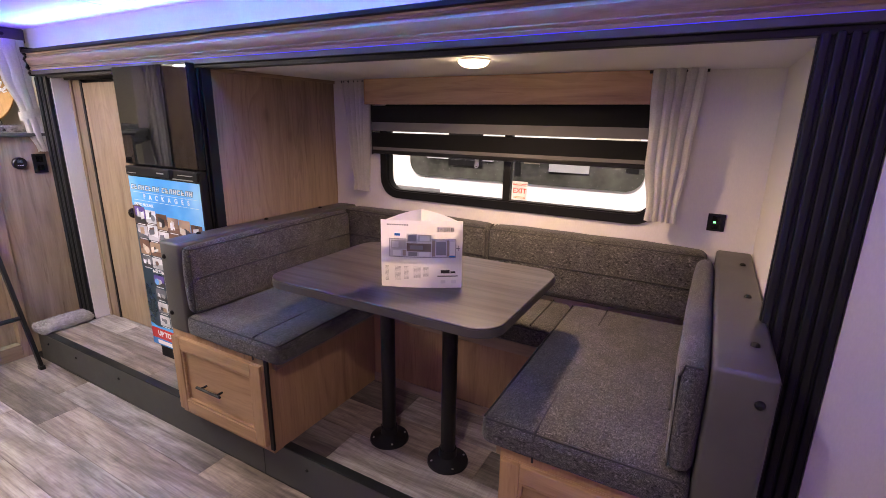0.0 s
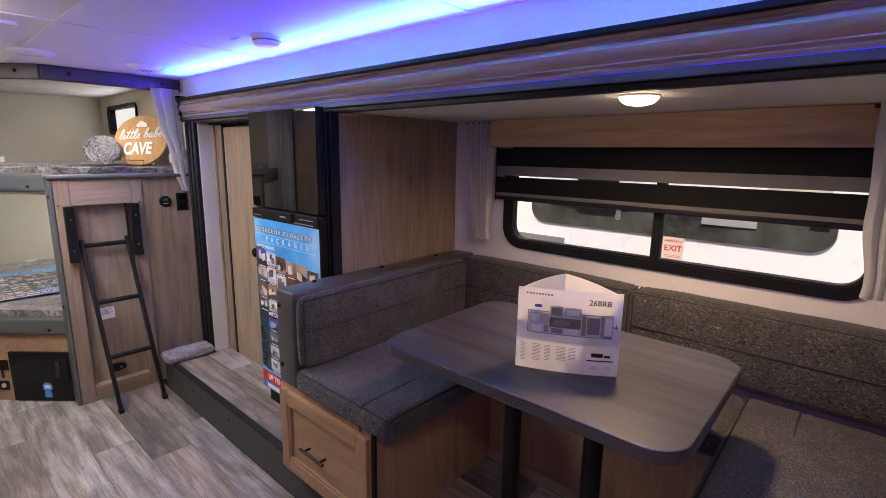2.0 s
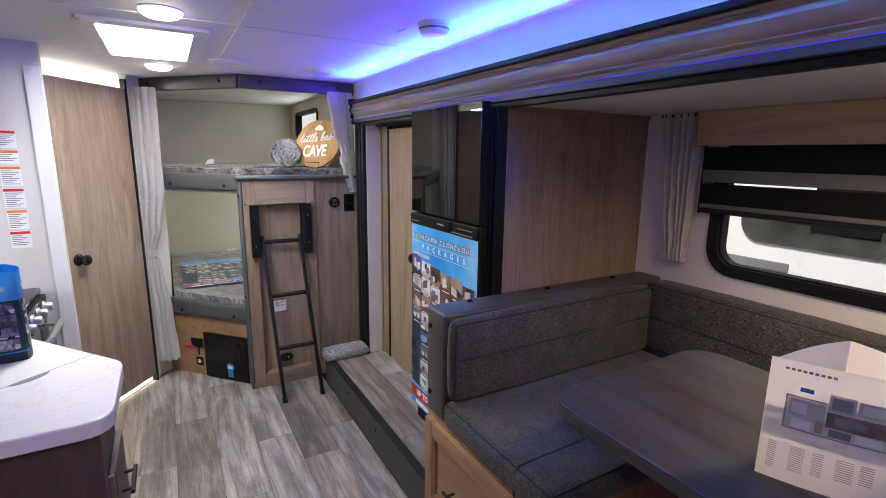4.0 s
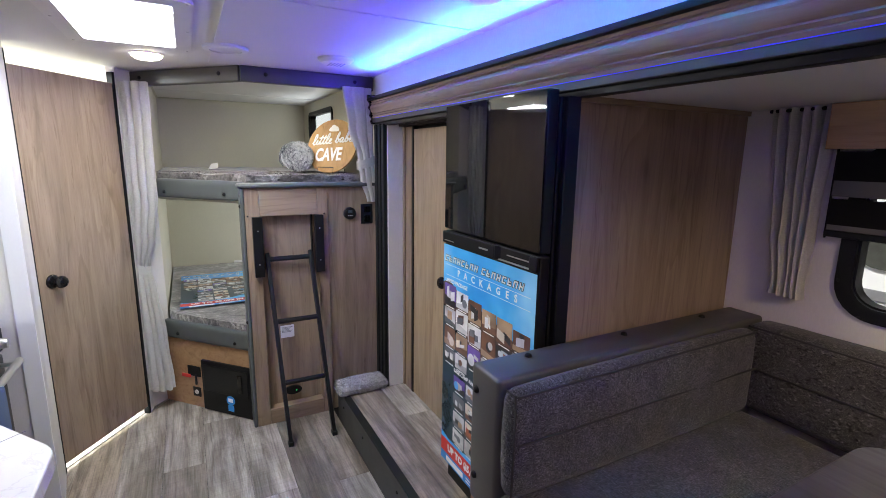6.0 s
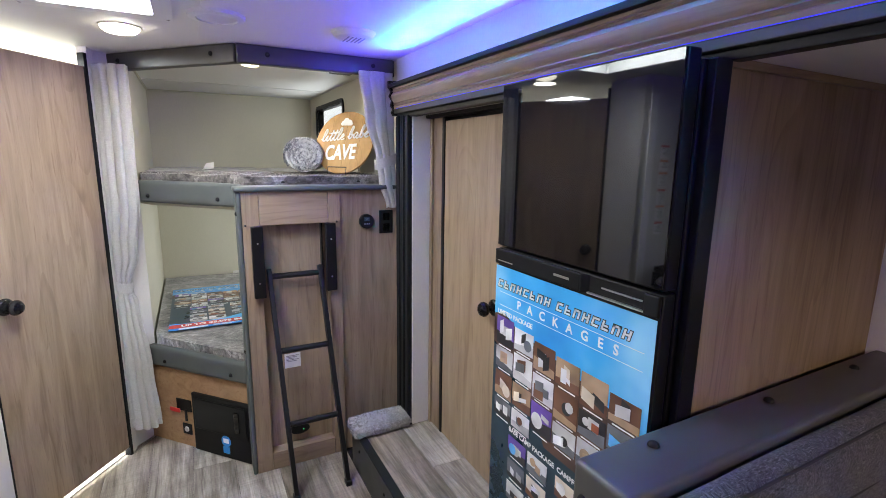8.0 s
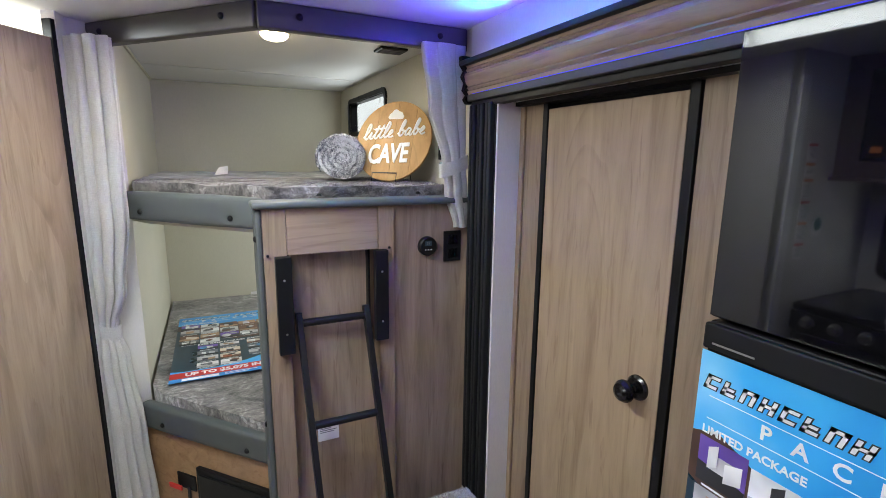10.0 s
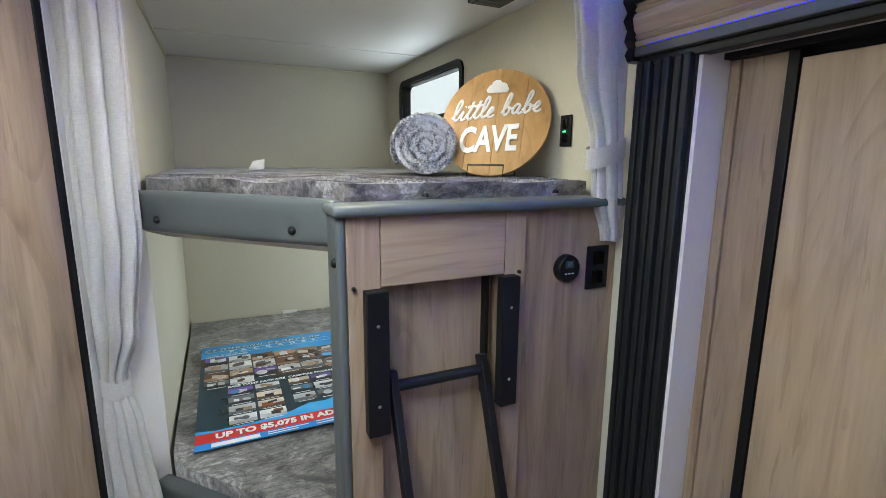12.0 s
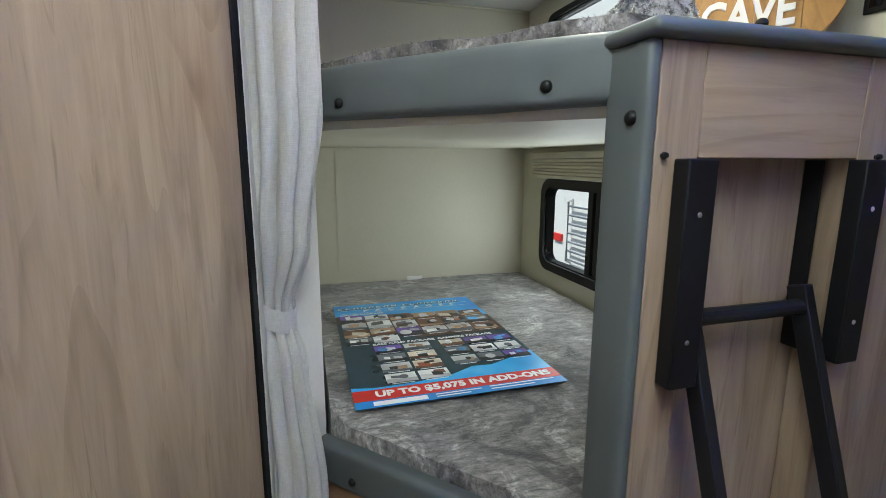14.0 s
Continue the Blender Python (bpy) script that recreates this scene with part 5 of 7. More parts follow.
def square_bar(p, q, a, b, mat, name, parent, label=""):
    d = (q - p).normalized()
    side = Vector((0, 1, 0))
    up_ = d.cross(side).normalized()
    side = up_.cross(d)
    bm = box_bm(-a / 2, a / 2, -b / 2, b / 2, 0, (q - p).length, 0.003)
    bm.transform(Matrix.Translation(p) @ Matrix((side, up_, d)).transposed().to_4x4())
    return part(name, bm, mat, parent, label)


for p, q in ((FL, TL), (FR, TR)):
    s = square_bar(p, q, 0.020, 0.032, BLACK_METAL, "side_rail", ld)
    part("foot", box_bm(p.x - 0.020, p.x + 0.020, p.y - 0.014, p.y + 0.014, 0.0, 0.025, 0.004), RUBBER, s, "rubber foot")
for f in (0.965, 0.635, 0.315):
    part("rung", tube_bm([FL.lerp(TL, f) + Vector((0, 0.008, 0)), FR.lerp(TR, f) + Vector((0, -0.008, 0))], 0.0135, 14), BLACK_METAL, ld)
for y0, y1, nm in ((0.747, 0.796, "left"), (1.072, 1.119, "right")):
    bk = thing("ladder_bracket", (CX + 0.03, (y0 + y1) / 2, 0.875), "black wooden block that holds the ladder", "bracket", "ladder brackets")
    part("block", box_bm(CX + 0.001, CX + 0.030, y0, y1, 0.880, 1.204, 0.003), BLACK, bk)
    part("back_block", box_bm(CX - 0.0585, CX - 0.030, *((0.789, 0.797) if nm == "left" else (1.062, 1.070)), 0.885, 1.203, 0.002), BLACK, bk)
    for z in (0.95, 1.13):
        part("screw", lathe_bm([(0, 0.0015), (0.003, 0.001), (0.004, 0)], (CX + 0.030, (y0 + y1) / 2, z), (1, 0, 0), 10), STEEL, bk, "steel screw")

# ---- bathroom door ----
bd = thing("door_bath", (D0 + D1) / 2 + Vector((0, 0, 0.03)), "closed maple bathroom door with black edging and bright gaps", "door", kind="structure")
W = (D1 - D0).length
solo("door_sill", slab_on(D0, D1, 0.02, W - 0.02, 0.0005, 0.006, -0.30, -0.03), WHITE_PLASTIC, "white bathroom door sill, brightly lit", "trim", kind="structure")
part("leaf", slab_on(D0, D1, 0.022, W - 0.022, 0.048, 1.882, -0.025, 0.0, 0.002), WOOD, bd)
part("edge_strip", slab_on(D0, D1, -0.004, 0.020, 0.0, 1.94, -0.03, 0.004, 0.002), BLACK, bd, "black edging")
part("edge_strip", slab_on(D0, D1, W - 0.020, W - 0.004, 0.0, 1.94, -0.03, 0.004, 0.002), BLACK, bd, "black edging")
e = (D1 - D0).normalized()
dn = Vector((e.y, -e.x, 0))
dn = dn if dn.x > 0 else -dn
part("knob", lathe_bm(KNOB, D0 + e * 0.088 + Vector((0, 0, 0.94)), dn), KNOB_BLACK, bd, "round black knob")

# ---- kitchen ----
ct = thing("kitchen_counter", (-2.2, -0.3, 0.0), "dark walnut peninsula cabinet with a drawer", "cabinet")
part("body", prism_bm([(-1.83, -0.795), (-1.83, 0.09), (-1.87, 0.13), (-2.14, 0.13), (-2.60, -0.24), (-2.60, -0.795)], 0.09, 0.862), WOOD_DARK, ct)
part("toe_kick", prism_bm([(-1.88, -0.795), (-1.88, 0.05), (-2.12, 0.08), (-2.57, -0.28), (-2.57, -0.795)], 0.0, 0.089), BLACK, ct)
part("corner_stile", box_bm(-1.868, -1.832, 0.075, 0.137, 0.09, 0.862, 0.004), WOOD_DARK, ct)
dk = part("drawer_front", box_bm(-2.13, -1.90, 0.131, 0.148, 0.45, 0.70, 0.003), WOOD_DARK, ct)
part("drawer_edge", box_bm(-1.899, -1.885, 0.131, 0.146, 0.45, 0.70, 0.001), WOOD, ct, "light wood edge")
part("handle", tube_bm([(-2.08, 0.175, 0.60), (-1.95, 0.175, 0.60)], 0.006, 10), BLACK_METAL, dk, "black bar handle")
for hx in (-2.06, -1.97):
    part("handle_post", tube_bm([(hx, 0.148, 0.60), (hx, 0.175, 0.60)], 0.005, 8), BLACK_METAL, dk)
part("door", box_bm(-2.13, -1.90, 0.131, 0.148, 0.12, 0.43, 0.003), WOOD_DARK, ct)
wt = thing("worktop", (-2.2, -0.3, 0.862), "white marbled solid-surface worktop with rounded corners", "worktop")


def soft_corner(a, b, c, r, n=5):
    """Points of a rounded corner at b between a and c."""
    b, p, q = Vector(b), (Vector(a) - Vector(b)).normalized(), (Vector(c) - Vector(b)).normalized()
    s, t = b + p * r, b + q * r
    return [tuple(s * (1 - f) ** 2 + b * 2 * f * (1 - f) + t * f * f) for f in [k / n for k in range(n + 1)]]


TOPO = [(-1.795, -0.797), *soft_corner((-1.795, -0.7), (-1.795, 0.170), (-1.9, 0.170), 0.07), *soft_corner((-1.9, 0.170), (-2.155, 0.170), (-2.63, -0.205), 0.035), (-2.63, -0.205), (-2.63, -0.797)]
part("slab", prism_bm(TOPO, 0.863, 0.905, 0.005), STONE, wt)
# joint of the flush sink cover and its finger slot
sj, se, sn = Vector((-2.142, -0.046, 0)), Vector((-0.637, 0.771, 0)), Vector((0.771, 0.637, 0))
part("cover_joint", prism_bm([tuple((sj + se * u + sn * v).xy) for u, v in ((-0.42, -0.0008), (0.185, -0.0008), (0.185, 0.0008), (-0.42, 0.0008))], 0.9045, 0.9056), GREY_INK, wt, "thin dark joint")
part("finger_slot", prism_bm([tuple((sj + se * 0.05 * math.cos(k * math.pi / 16) + sn * 0.024 * math.sin(k * math.pi / 16)).xy) for k in range(17)], 0.9045, 0.9058), GREY_INK, wt, "dark finger slot")

rg = thing("gas_range", (-2.92, -0.5, 0), "black gas range with steel knobs and a glass top", "range")
part("body", box_bm(-3.21, -2.645, -0.795, -0.215, 0.03, 0.885, 0.004), BLACK, rg)
part("glass_top", box_bm(-3.215, -2.64, -0.79, -0.205, 0.886, 0.915, 0.006), GLOSS, rg, "black glass cover")
part("control_panel", box_bm(-3.21, -2.645, -0.214, -0.190, 0.80, 0.884, 0.004), BLACK, rg)
od = part("oven_door", box_bm(-3.20, -2.655, -0.214, -0.195, 0.30, 0.785, 0.006), GLOSS, rg, "black glass oven door")
part("oven_handle", tube_bm([(-3.18, -0.145, 0.755), (-2.675, -0.145, 0.755)], 0.013, 12), STEEL, od, "steel bar handle")
for hx in (-3.15, -2.70):
    part("handle_post", tube_bm([(hx, -0.195, 0.755), (hx, -0.145, 0.755)], 0.009, 8), STEEL, od)
for k in range(5):
    part("burner_knob", lathe_bm([(0.0, 0.034), (0.016, 0.033), (0.019, 0.026), (0.020, 0.008), (0.026, 0.006), (0.027, 0.0)], (-3.14 + 0.105 * k, -0.190, 0.842), (0, 1, 0), 20), STEEL, rg, "steel knob")
tw = cushion_bm(-2.92, -2.76, -0.135, -0.120, 0.52, 0.765, 0.006, 0.004, 0.04, 8)
solo("hand_towel", tw, grained("navy_towel", (0.05, 0.08, 0.14), 0.9, 400, 0.5), "navy blue hand towel over the oven handle", "towel")
uc = thing("wall_cabinet", (-2.7, -0.6, 1.44), "dark walnut wall cabinet around a microwave", "wall cabinet")
part("body", holed_wall_bm((-3.248, -1.6), (1.46, CEIL - 0.002), -0.798, -0.43, [(-3.16, -2.62, 1.525, 1.90)], lambda u, w, d: (u, d, w)), WOOD_DARK, uc)
part("shelf_board", box_bm(-3.248, -1.6, -0.798, -0.40, 1.440, 1.459), WOOD_DARK, uc)
for a, b in ((-2.58, -2.11), (-2.09, -1.62)):
    dd = part("door", box_bm(a, b, -0.429, -0.412, 1.49, 1.93, 0.003), WOOD_DARK, uc)
    part("handle", tube_bm([(b - 0.05, -0.385, 1.53), (b - 0.05, -0.385, 1.65)], 0.006, 8), BLACK_METAL, dd)
mw = thing("microwave", (-2.89, -0.6, 1.527), "black built-in microwave oven", "microwave")
part("case", box_bm(-3.155, -2.625, -0.79, -0.435, 1.527, 1.895), BLACK, mw)
part("door", box_bm(-3.15, -2.75, -0.433, -0.415, 1.535, 1.89, 0.004), GLOSS, mw, "black glass door")
part("keypad", box_bm(-2.745, -2.63, -0.433, -0.417, 1.535, 1.89, 0.004), BLACK, mw)
part("energy_sticker", box_bm(-3.12, -3.08, -0.4148, -0.4142, 1.56, 1.585), ORANGE, mw)
part("display", box_bm(-2.728, -2.648, -0.4168, -0.4160, 1.835, 1.865), NAVY, mw, "dark display")
for k in range(12):
    part("key", box_bm(-2.728 + 0.029 * (k % 3), -2.706 + 0.029 * (k % 3), -0.4168, -0.4158, 1.60 + 0.045 * (k // 3), 1.625 + 0.045 * (k // 3)), GREY_INK, mw)
window("window_4", -3.15, -2.66, 1.00, 1.29, -0.797, 0.05, "black-framed kitchen window", ())

rs = thing("round_sticker", (-3.249, -0.375, 1.19), "round teal and white sticker on the partition", "sticker")
TEAL = grained("teal_print", (0.02, 0.16, 0.15), 0.4, 200, 0.02)
part("disc", lathe_bm([(0.0, 0.001), (0.044, 0.001), (0.044, 0.0)], (-3.2499, -0.375, 1.234), (1, 0, 0), 32), PAPER, rs)
part("upper_half", cyl_bm((-3.2488, -0.375, 1.245), (-3.2484, -0.375, 1.245), 0.030, n=28), TEAL, rs, "teal print")
hg = thing("hang_tag", (-2.98, -0.69, 0.916), "white paper tag standing at the back of the range", "tag")
part("card", box_bm(-3.0, -2.955, -0.692, -0.690, 0.916, 0.985), PAPER, hg)
part("heading", box_bm(-2.998, -2.957, -0.6899, -0.6893, 0.968, 0.982), RED, hg, "red heading bar")
part("string", tube_bm([(-2.978, -0.691, 0.985), (-2.975, -0.70, 1.01)], 0.0012, 5), PAPER, hg)

# warning stickers on the partition
for k, (z, hh, mt) in enumerate(((1.60, 0.075, RED), (1.518, 0.06, ORANGE), (1.450, 0.085, ORANGE), (1.355, 0.085, RED), (1.262, 0.085, ORANGE), (1.168, 0.075, RED))):
    st = thing("warning_sticker", (-3.249, -0.25, z - hh), "white warning sticker with a coloured heading on the partition", "sticker", "warning stickers")
    part("sheet", box_bm(-3.2499, -3.2488, -0.285, -0.215, z - hh, z), PAPER, st)
    part("heading", box_bm(-3.2487, -3.2482, -0.284, -0.216, z - 0.014, z - 0.002), mt, st, "coloured heading bar")
    bm = bmesh.new()
    for j in range(int((hh - 0.02) / 0.008)):
        box_bm(-3.2487, -3.2483, -0.281, -0.222 - 0.012 * ((j * 7 + k) % 3), z - 0.022 - 0.008 * j, z - 0.019 - 0.008 * j, bm=bm)
    part("small_print", bm, GREY_INK, st)

# ---- printed posters ----


def at_uv(m, u0, u1, v0, v1, d0, d1, bm=None):
    bm2 = box_bm(u0, u1, v0, v1, d0, d1)
    bm2.transform(m)
    bmesh.ops.recalc_face_normals(bm2, faces=bm2.faces)
    return bm2


def sky_print():
    m, nt, b = material("sky_print", (0.05, 0.35, 0.75), 0.3)
    n = noise_tex(nt, coords(nt, (1, 1, 1)), 3.5, 3, 0.5)
    nt.links.new(ramp(nt, n, [(0.3, (0.015, 0.22, 0.66)), (0.55, (0.06, 0.43, 0.86)), (0.75, (0.32, 0.70, 0.95))]), b.inputs["Base Color"])
    return m


SKYP = sky_print()
RIDGE = grained("ridge_print", (0.10, 0.055, 0.04), 0.35, 60, 0.02, 0, 0.5, 0.5)
LAKE = grained("dark_lake_print", (0.02, 0.05, 0.075), 0.3, 60, 0.02, 0, 0.5, 0.4)


PALE = grained("pale_grey_print", (0.73, 0.72, 0.73), 0.5, 200, 0.02)
MIDL = grained("soft_grey_print", (0.50, 0.49, 0.48), 0.5, 90, 0.02, 0, 0.5, 0.3)
MIDG = grained("mid_grey_print", (0.30, 0.30, 0.31), 0.5, 200, 0.02)
BROWNP = grained("brown_print", (0.34, 0.28, 0.23), 0.5, 200, 0.02, 0, 0.5, 0.4)


def merged(list_of_bm):
    out = bmesh.new()
    for b in list_of_bm:
        me = bpy.data.meshes.new("tmp")
        b.to_mesh(me)
        b.free()
        out.from_mesh(me)
        bpy.data.meshes.remove(me)
    return out


PRINTS = {n: grained(n + "_photo_print", c, 0.35, 120, 0.02, 0, 0.5, 0.45) for n, c in (("charcoal", (0.030, 0.030, 0.034)), ("silver", (0.52, 0.52, 0.53)), ("white", (0.80, 0.80, 0.80)), ("walnut", (0.16, 0.075, 0.045)), ("oak", (0.42, 0.28, 0.17)), ("violet", (0.16, 0.09, 0.42)), ("azure", (0.10, 0.36, 0.72)), ("slate", (0.14, 0.15, 0.17)), ("cream", (0.66, 0.58, 0.48)), ("rust", (0.38, 0.11, 0.05)))}
SCENES = [tuple(PRINTS[k] for k in p[:2]) + ([PRINTS[k] for k in p[2:]],) for p in (
    ("silver", "slate", "charcoal", "white", "oak"), ("cream", "walnut", "white", "charcoal", "rust"), ("slate", "charcoal", "silver", "white", "azure"),
    ("violet", "charcoal", "silver", "azure", "white"), ("azure", "slate", "white", "charcoal", "silver"), ("white", "silver", "charcoal", "slate", "walnut"),
    ("walnut", "oak", "charcoal", "white", "cream"), ("charcoal", "slate", "white", "silver", "rust"), ("oak", "walnut", "cream", "charcoal", "white"))]


def poster(base, m, w, h, label, seedv, curl=0.0):
    rnd = random.Random(seedv)
    t = thing("package_poster", base, label, "poster", "package posters")

    def q(u0, u1, v0, v1, layer, name, mat, lab="", par=None):
        return part(name, at_uv(m, u0 * w, u1 * w, v0 * h, v1 * h, 0.0006 * layer, 0.0006 * layer + 0.0005), mat, par or t, lab)

    sheet = q(0, 1, 0, 1, 0, "sheet", LAKE)
    top = [(0, 0.835), (0.10, 0.845), (0.16, 0.83), (0.24, 0.80), (0.30, 0.785), (0.36, 0.80), (0.42, 0.795), (0.50, 0.785), (0.60, 0.775), (0.75, 0.75), (0.9, 0.725), (1, 0.70), (1, 1), (0, 1)]
    bm = prism_bm([(u * w, v * h) for u, v in top], 0.0006, 0.0011)
    bm.transform(m)
    bmesh.ops.recalc_face_normals(bm, faces=bm.faces)
    part("sky", bm, SKYP, t, "blue sky print")
    ridge = [(0.0, 0.74), (0.0, 0.835), (0.08, 0.852), (0.15, 0.83), (0.25, 0.80), (0.33, 0.805), (0.45, 0.792), (0.6, 0.778), (0.75, 0.754), (1.0, 0.705), (1.0, 0.50), (0.45, 0.50), (0.30, 0.66)]
    bm = prism_bm([(u * w, v * h) for u, v in ridge], 0.0012, 0.0016)
    bm.transform(m)
    bmesh.ops.recalc_face_normals(bm, faces=bm.faces)
    part("mountain_ridge", bm, RIDGE, t, "dark mountain print")
    low_ = [(0, 0.10), (0, 0.135), (0.1, 0.12), (0.3, 0.125), (0.5, 0.15), (0.62, 0.19), (0.72, 0.185), (0.85, 0.22), (1, 0.27), (1, 0.10)]
    bm = prism_bm([(u * w, v * h) for u, v in low_], 0.0006, 0.0011)
    bm.transform(m)
    bmesh.ops.recalc_face_normals(bm, faces=bm.faces)
    part("lake", bm, SKYP, t, "blue lake print")
    # maker's mark as plain slanted chrome strokes
    for k in range(16):
        u = 0.045 + 0.0535 * k + (0.03 if k > 7 else 0)
        strokes = [((-1, -0.45, -1, 1), (-1, 1, 0.55, 1), (-1, 1, -1, -0.55)), ((-1, -0.45, -1, 1), (0.45, 1, -1, 1), (-1, 1, -0.2, 0.2)), ((-1, -0.45, -1, 1), (-1, 1, 0.55, 1), (0.45, 1, -1, 1)), ((-1, -0.45, -1, 1), (-1, 1, -1, -0.55), (-1, 0.7, -0.2, 0.2))][(k * 7) % 4]
        for grow, z0, mt, nm in ((0.0035, 0.0012, BLACK_INK, "mark_shadow"), (0.0, 0.0018, PAPER, "mark_stroke")):
            bl_ = []
            for x0, x1, y0, y1 in strokes:
                b2 = box_bm(x0 * 0.0185 * w - grow * w, x1 * 0.0185 * w + grow * w, y0 * 0.0125 * h - grow * w, y1 * 0.0125 * h + grow * w, z0, z0 + 0.0004)
                for v in b2.verts:
                    v.co.x += v.co.y * 0.3
                b2.transform(m @ Matrix.Translation((u * w, 0.943 * h, 0)))
                bl_.append(b2)
            part(nm, merged(bl_), mt, t)
    q(0.04, 0.96, 0.915, 0.9165, 2, "rule", WHITE_INK)
    q(0.04, 0.96, 0.871, 0.8725, 2, "rule", WHITE_INK)
    T_ = lambda u, v: m @ Matrix.Translation((u * w, v * h, 0.0019))
    letters("heading_letter", text_bm("PACKAGES", 0.036 * w / 0.6, T_(0.52, 0.894), bold=0.0008, space=2.7, depth=0.0003), WHITE_INK, t, "white letters")
    part("section_title", text_bm("LIMITED PACKAGE", 0.021 * w / 0.6, T_(0.03, 0.848), "LEFT", bold=0.0005, depth=0.0003), WHITE_INK, t, "white letters")
    part("section_title", text_bm("BASE CAMP PACKAGE", 0.022 * w / 0.6, T_(0.17, 0.468), "LEFT", bold=0.0005, depth=0.0003), WHITE_INK, t, "white letters")
    part("section_title", text_bm("CAMPFIRE PACKAGE", 0.022 * w / 0.6, T_(0.55, 0.468), "LEFT", bold=0.0005, depth=0.0003), WHITE_INK, t, "white letters")
    caps = bmesh.new()
    cells = []
    for c in range(6):
        v = (0.834, 0.822, 0.812, 0.802, 0.80, 0.785)[c]
        j = 0
        while v - 0.04 > 0.488:
            hh = min((0.092, 0.070, 0.085, 0.078)[(j + c) % 4], v - 0.488)
            cells.append((0.028 + 0.159 * c, 0.028 + 0.159 * c + 0.150, v - hh, v))
            v -= hh + 0.013
            j += 1
    for c in range(2):
        for j in range(4):
            v = 0.447 - 0.082 * j
            cells.append((0.17 + 0.165 * c, 0.17 + 0.165 * c + 0.15, v - 0.064, v))
    for c in range(3):
        for j in range(3):
            v = 0.447 - 0.082 * j + 0.0
            cells.append((0.545 + 0.148 * c, 0.545 + 0.148 * c + 0.134, v - 0.062, v))
    def flat_shape(pts, layer, name, mat, par):
        bm = prism_bm([(u * w, v * h) for u, v in pts], 0.0006 * layer, 0.0006 * layer + 0.0004)
        bm.transform(m)
        bmesh.ops.recalc_face_normals(bm, faces=bm.faces)
        return part(name, bm, mat, par)

    for u0, u1, v0, v1 in cells:
        du, dv = u1 - u0, v1 - v0
        ground, low_band, tones = rnd.choice(SCENES)
        ph = q(u0, u1, v0, v1, 3, "photo", ground)
        cut = v0 + dv * rnd.uniform(0.22, 0.45)
        slope = dv * rnd.uniform(-0.12, 0.12)
        flat_shape([(u0, v0), (u1, v0), (u1, cut + slope), (u0, cut - slope)], 4, "photo_floor", low_band, ph)
        for k in range(rnd.choice((2, 2, 3))):
            cu, cv = u0 + du * rnd.uniform(0.25, 0.75), v0 + dv * rnd.uniform(0.32, 0.68)
            if rnd.random() < 0.3:
                r = dv * h * rnd.uniform(0.16, 0.30)
                pts = [(cu + r * math.cos(2 * math.pi * i / 16) / w, cv + r * math.sin(2 * math.pi * i / 16) / h) for i in range(16)]
            else:
                x, y, t_ = du * rnd.uniform(0.10, 0.25), dv * rnd.uniform(0.08, 0.28), dv * rnd.uniform(-0.08, 0.08)
                pts = [(cu - x, cv - y + t_), (cu + x, cv - y - t_), (cu + x, cv + y - t_), (cu - x, cv + y + t_)]
            flat_shape(pts, 5 + k, "subject", rnd.choice(tones), ph)
        b2 = at_uv(m, (u0 + 0.02) * w, (u1 - 0.02) * w, (v0 - 0.009) * h, (v0 - 0.005) * h, 0.0018, 0.0021)
        me = bpy.data.meshes.new("tmp")
        b2.to_mesh(me)
        b2.free()
        caps.from_mesh(me)
        bpy.data.meshes.remove(me)
    tagged(part("captions", caps, WHITE_INK, t, "tiny white captions"), kind="stuff")
    q(0, 1, 0.042, 0.108, 2, "red_banner", RED, "red banner")
    q(0, 1, 0.0, 0.041, 2, "blue_footer", BLUE, "blue footer")
    q(0.08, 0.32, 0.008, 0.032, 3, "footer_badge", WHITE_INK)
    bm = bmesh.new()
    for u0, u1, v in ((0.36, 0.58, 0.026), (0.36, 0.52, 0.012), (0.62, 0.95, 0.030), (0.62, 0.84, 0.014)):
        b2 = at_uv(m, u0 * w, u1 * w, v * h, (v + 0.005) * h, 0.0018, 0.0022)
        me = bpy.data.meshes.new("tmp")
        b2.to_mesh(me)
        b2.free()
        bm.from_mesh(me)
        bpy.data.meshes.remove(me)
    part("footer_print", bm, WHITE_INK, t)
    part("banner_lettering", text_bm("UP TO $5,075 IN ADD-ONS", 0.042 * w / 0.6, T_(0.53, 0.075), bold=0.0019, depth=0.0003, space=1.02), WHITE_INK, t, "bold white letters")
    return t


poster((-2.286, 1.333, 0.278), Matrix(((1, 0, 0, -2.568), (0, 0, -1, 1.3335), (0, 1, 0, 0.278), (0, 0, 0, 1))), 0.568, 0.92, "glossy blue and black package poster on the fridge door", 3)
poster((-4.64, 0.665, 0.583), Matrix(((0, -1, 0, -4.198), (1, 0, 0, 0.366), (0, 0, 1, 0.5845), (0, 0, 0, 1))), 0.598, 0.89, "glossy blue and black package poster lying on the lower bunk", 3)

# ---- tent card on the table ----
A_, B_, C_ = Vector((-0.921, 1.233, 0)), Vector((-0.682, 1.357, 0)), Vector((-0.872, 1.405, 0))
tc_ = thing("tent_card", (-0.82, 1.33, 0.951), "white three-sided card with a floor plan print, standing on the table", "tent card")


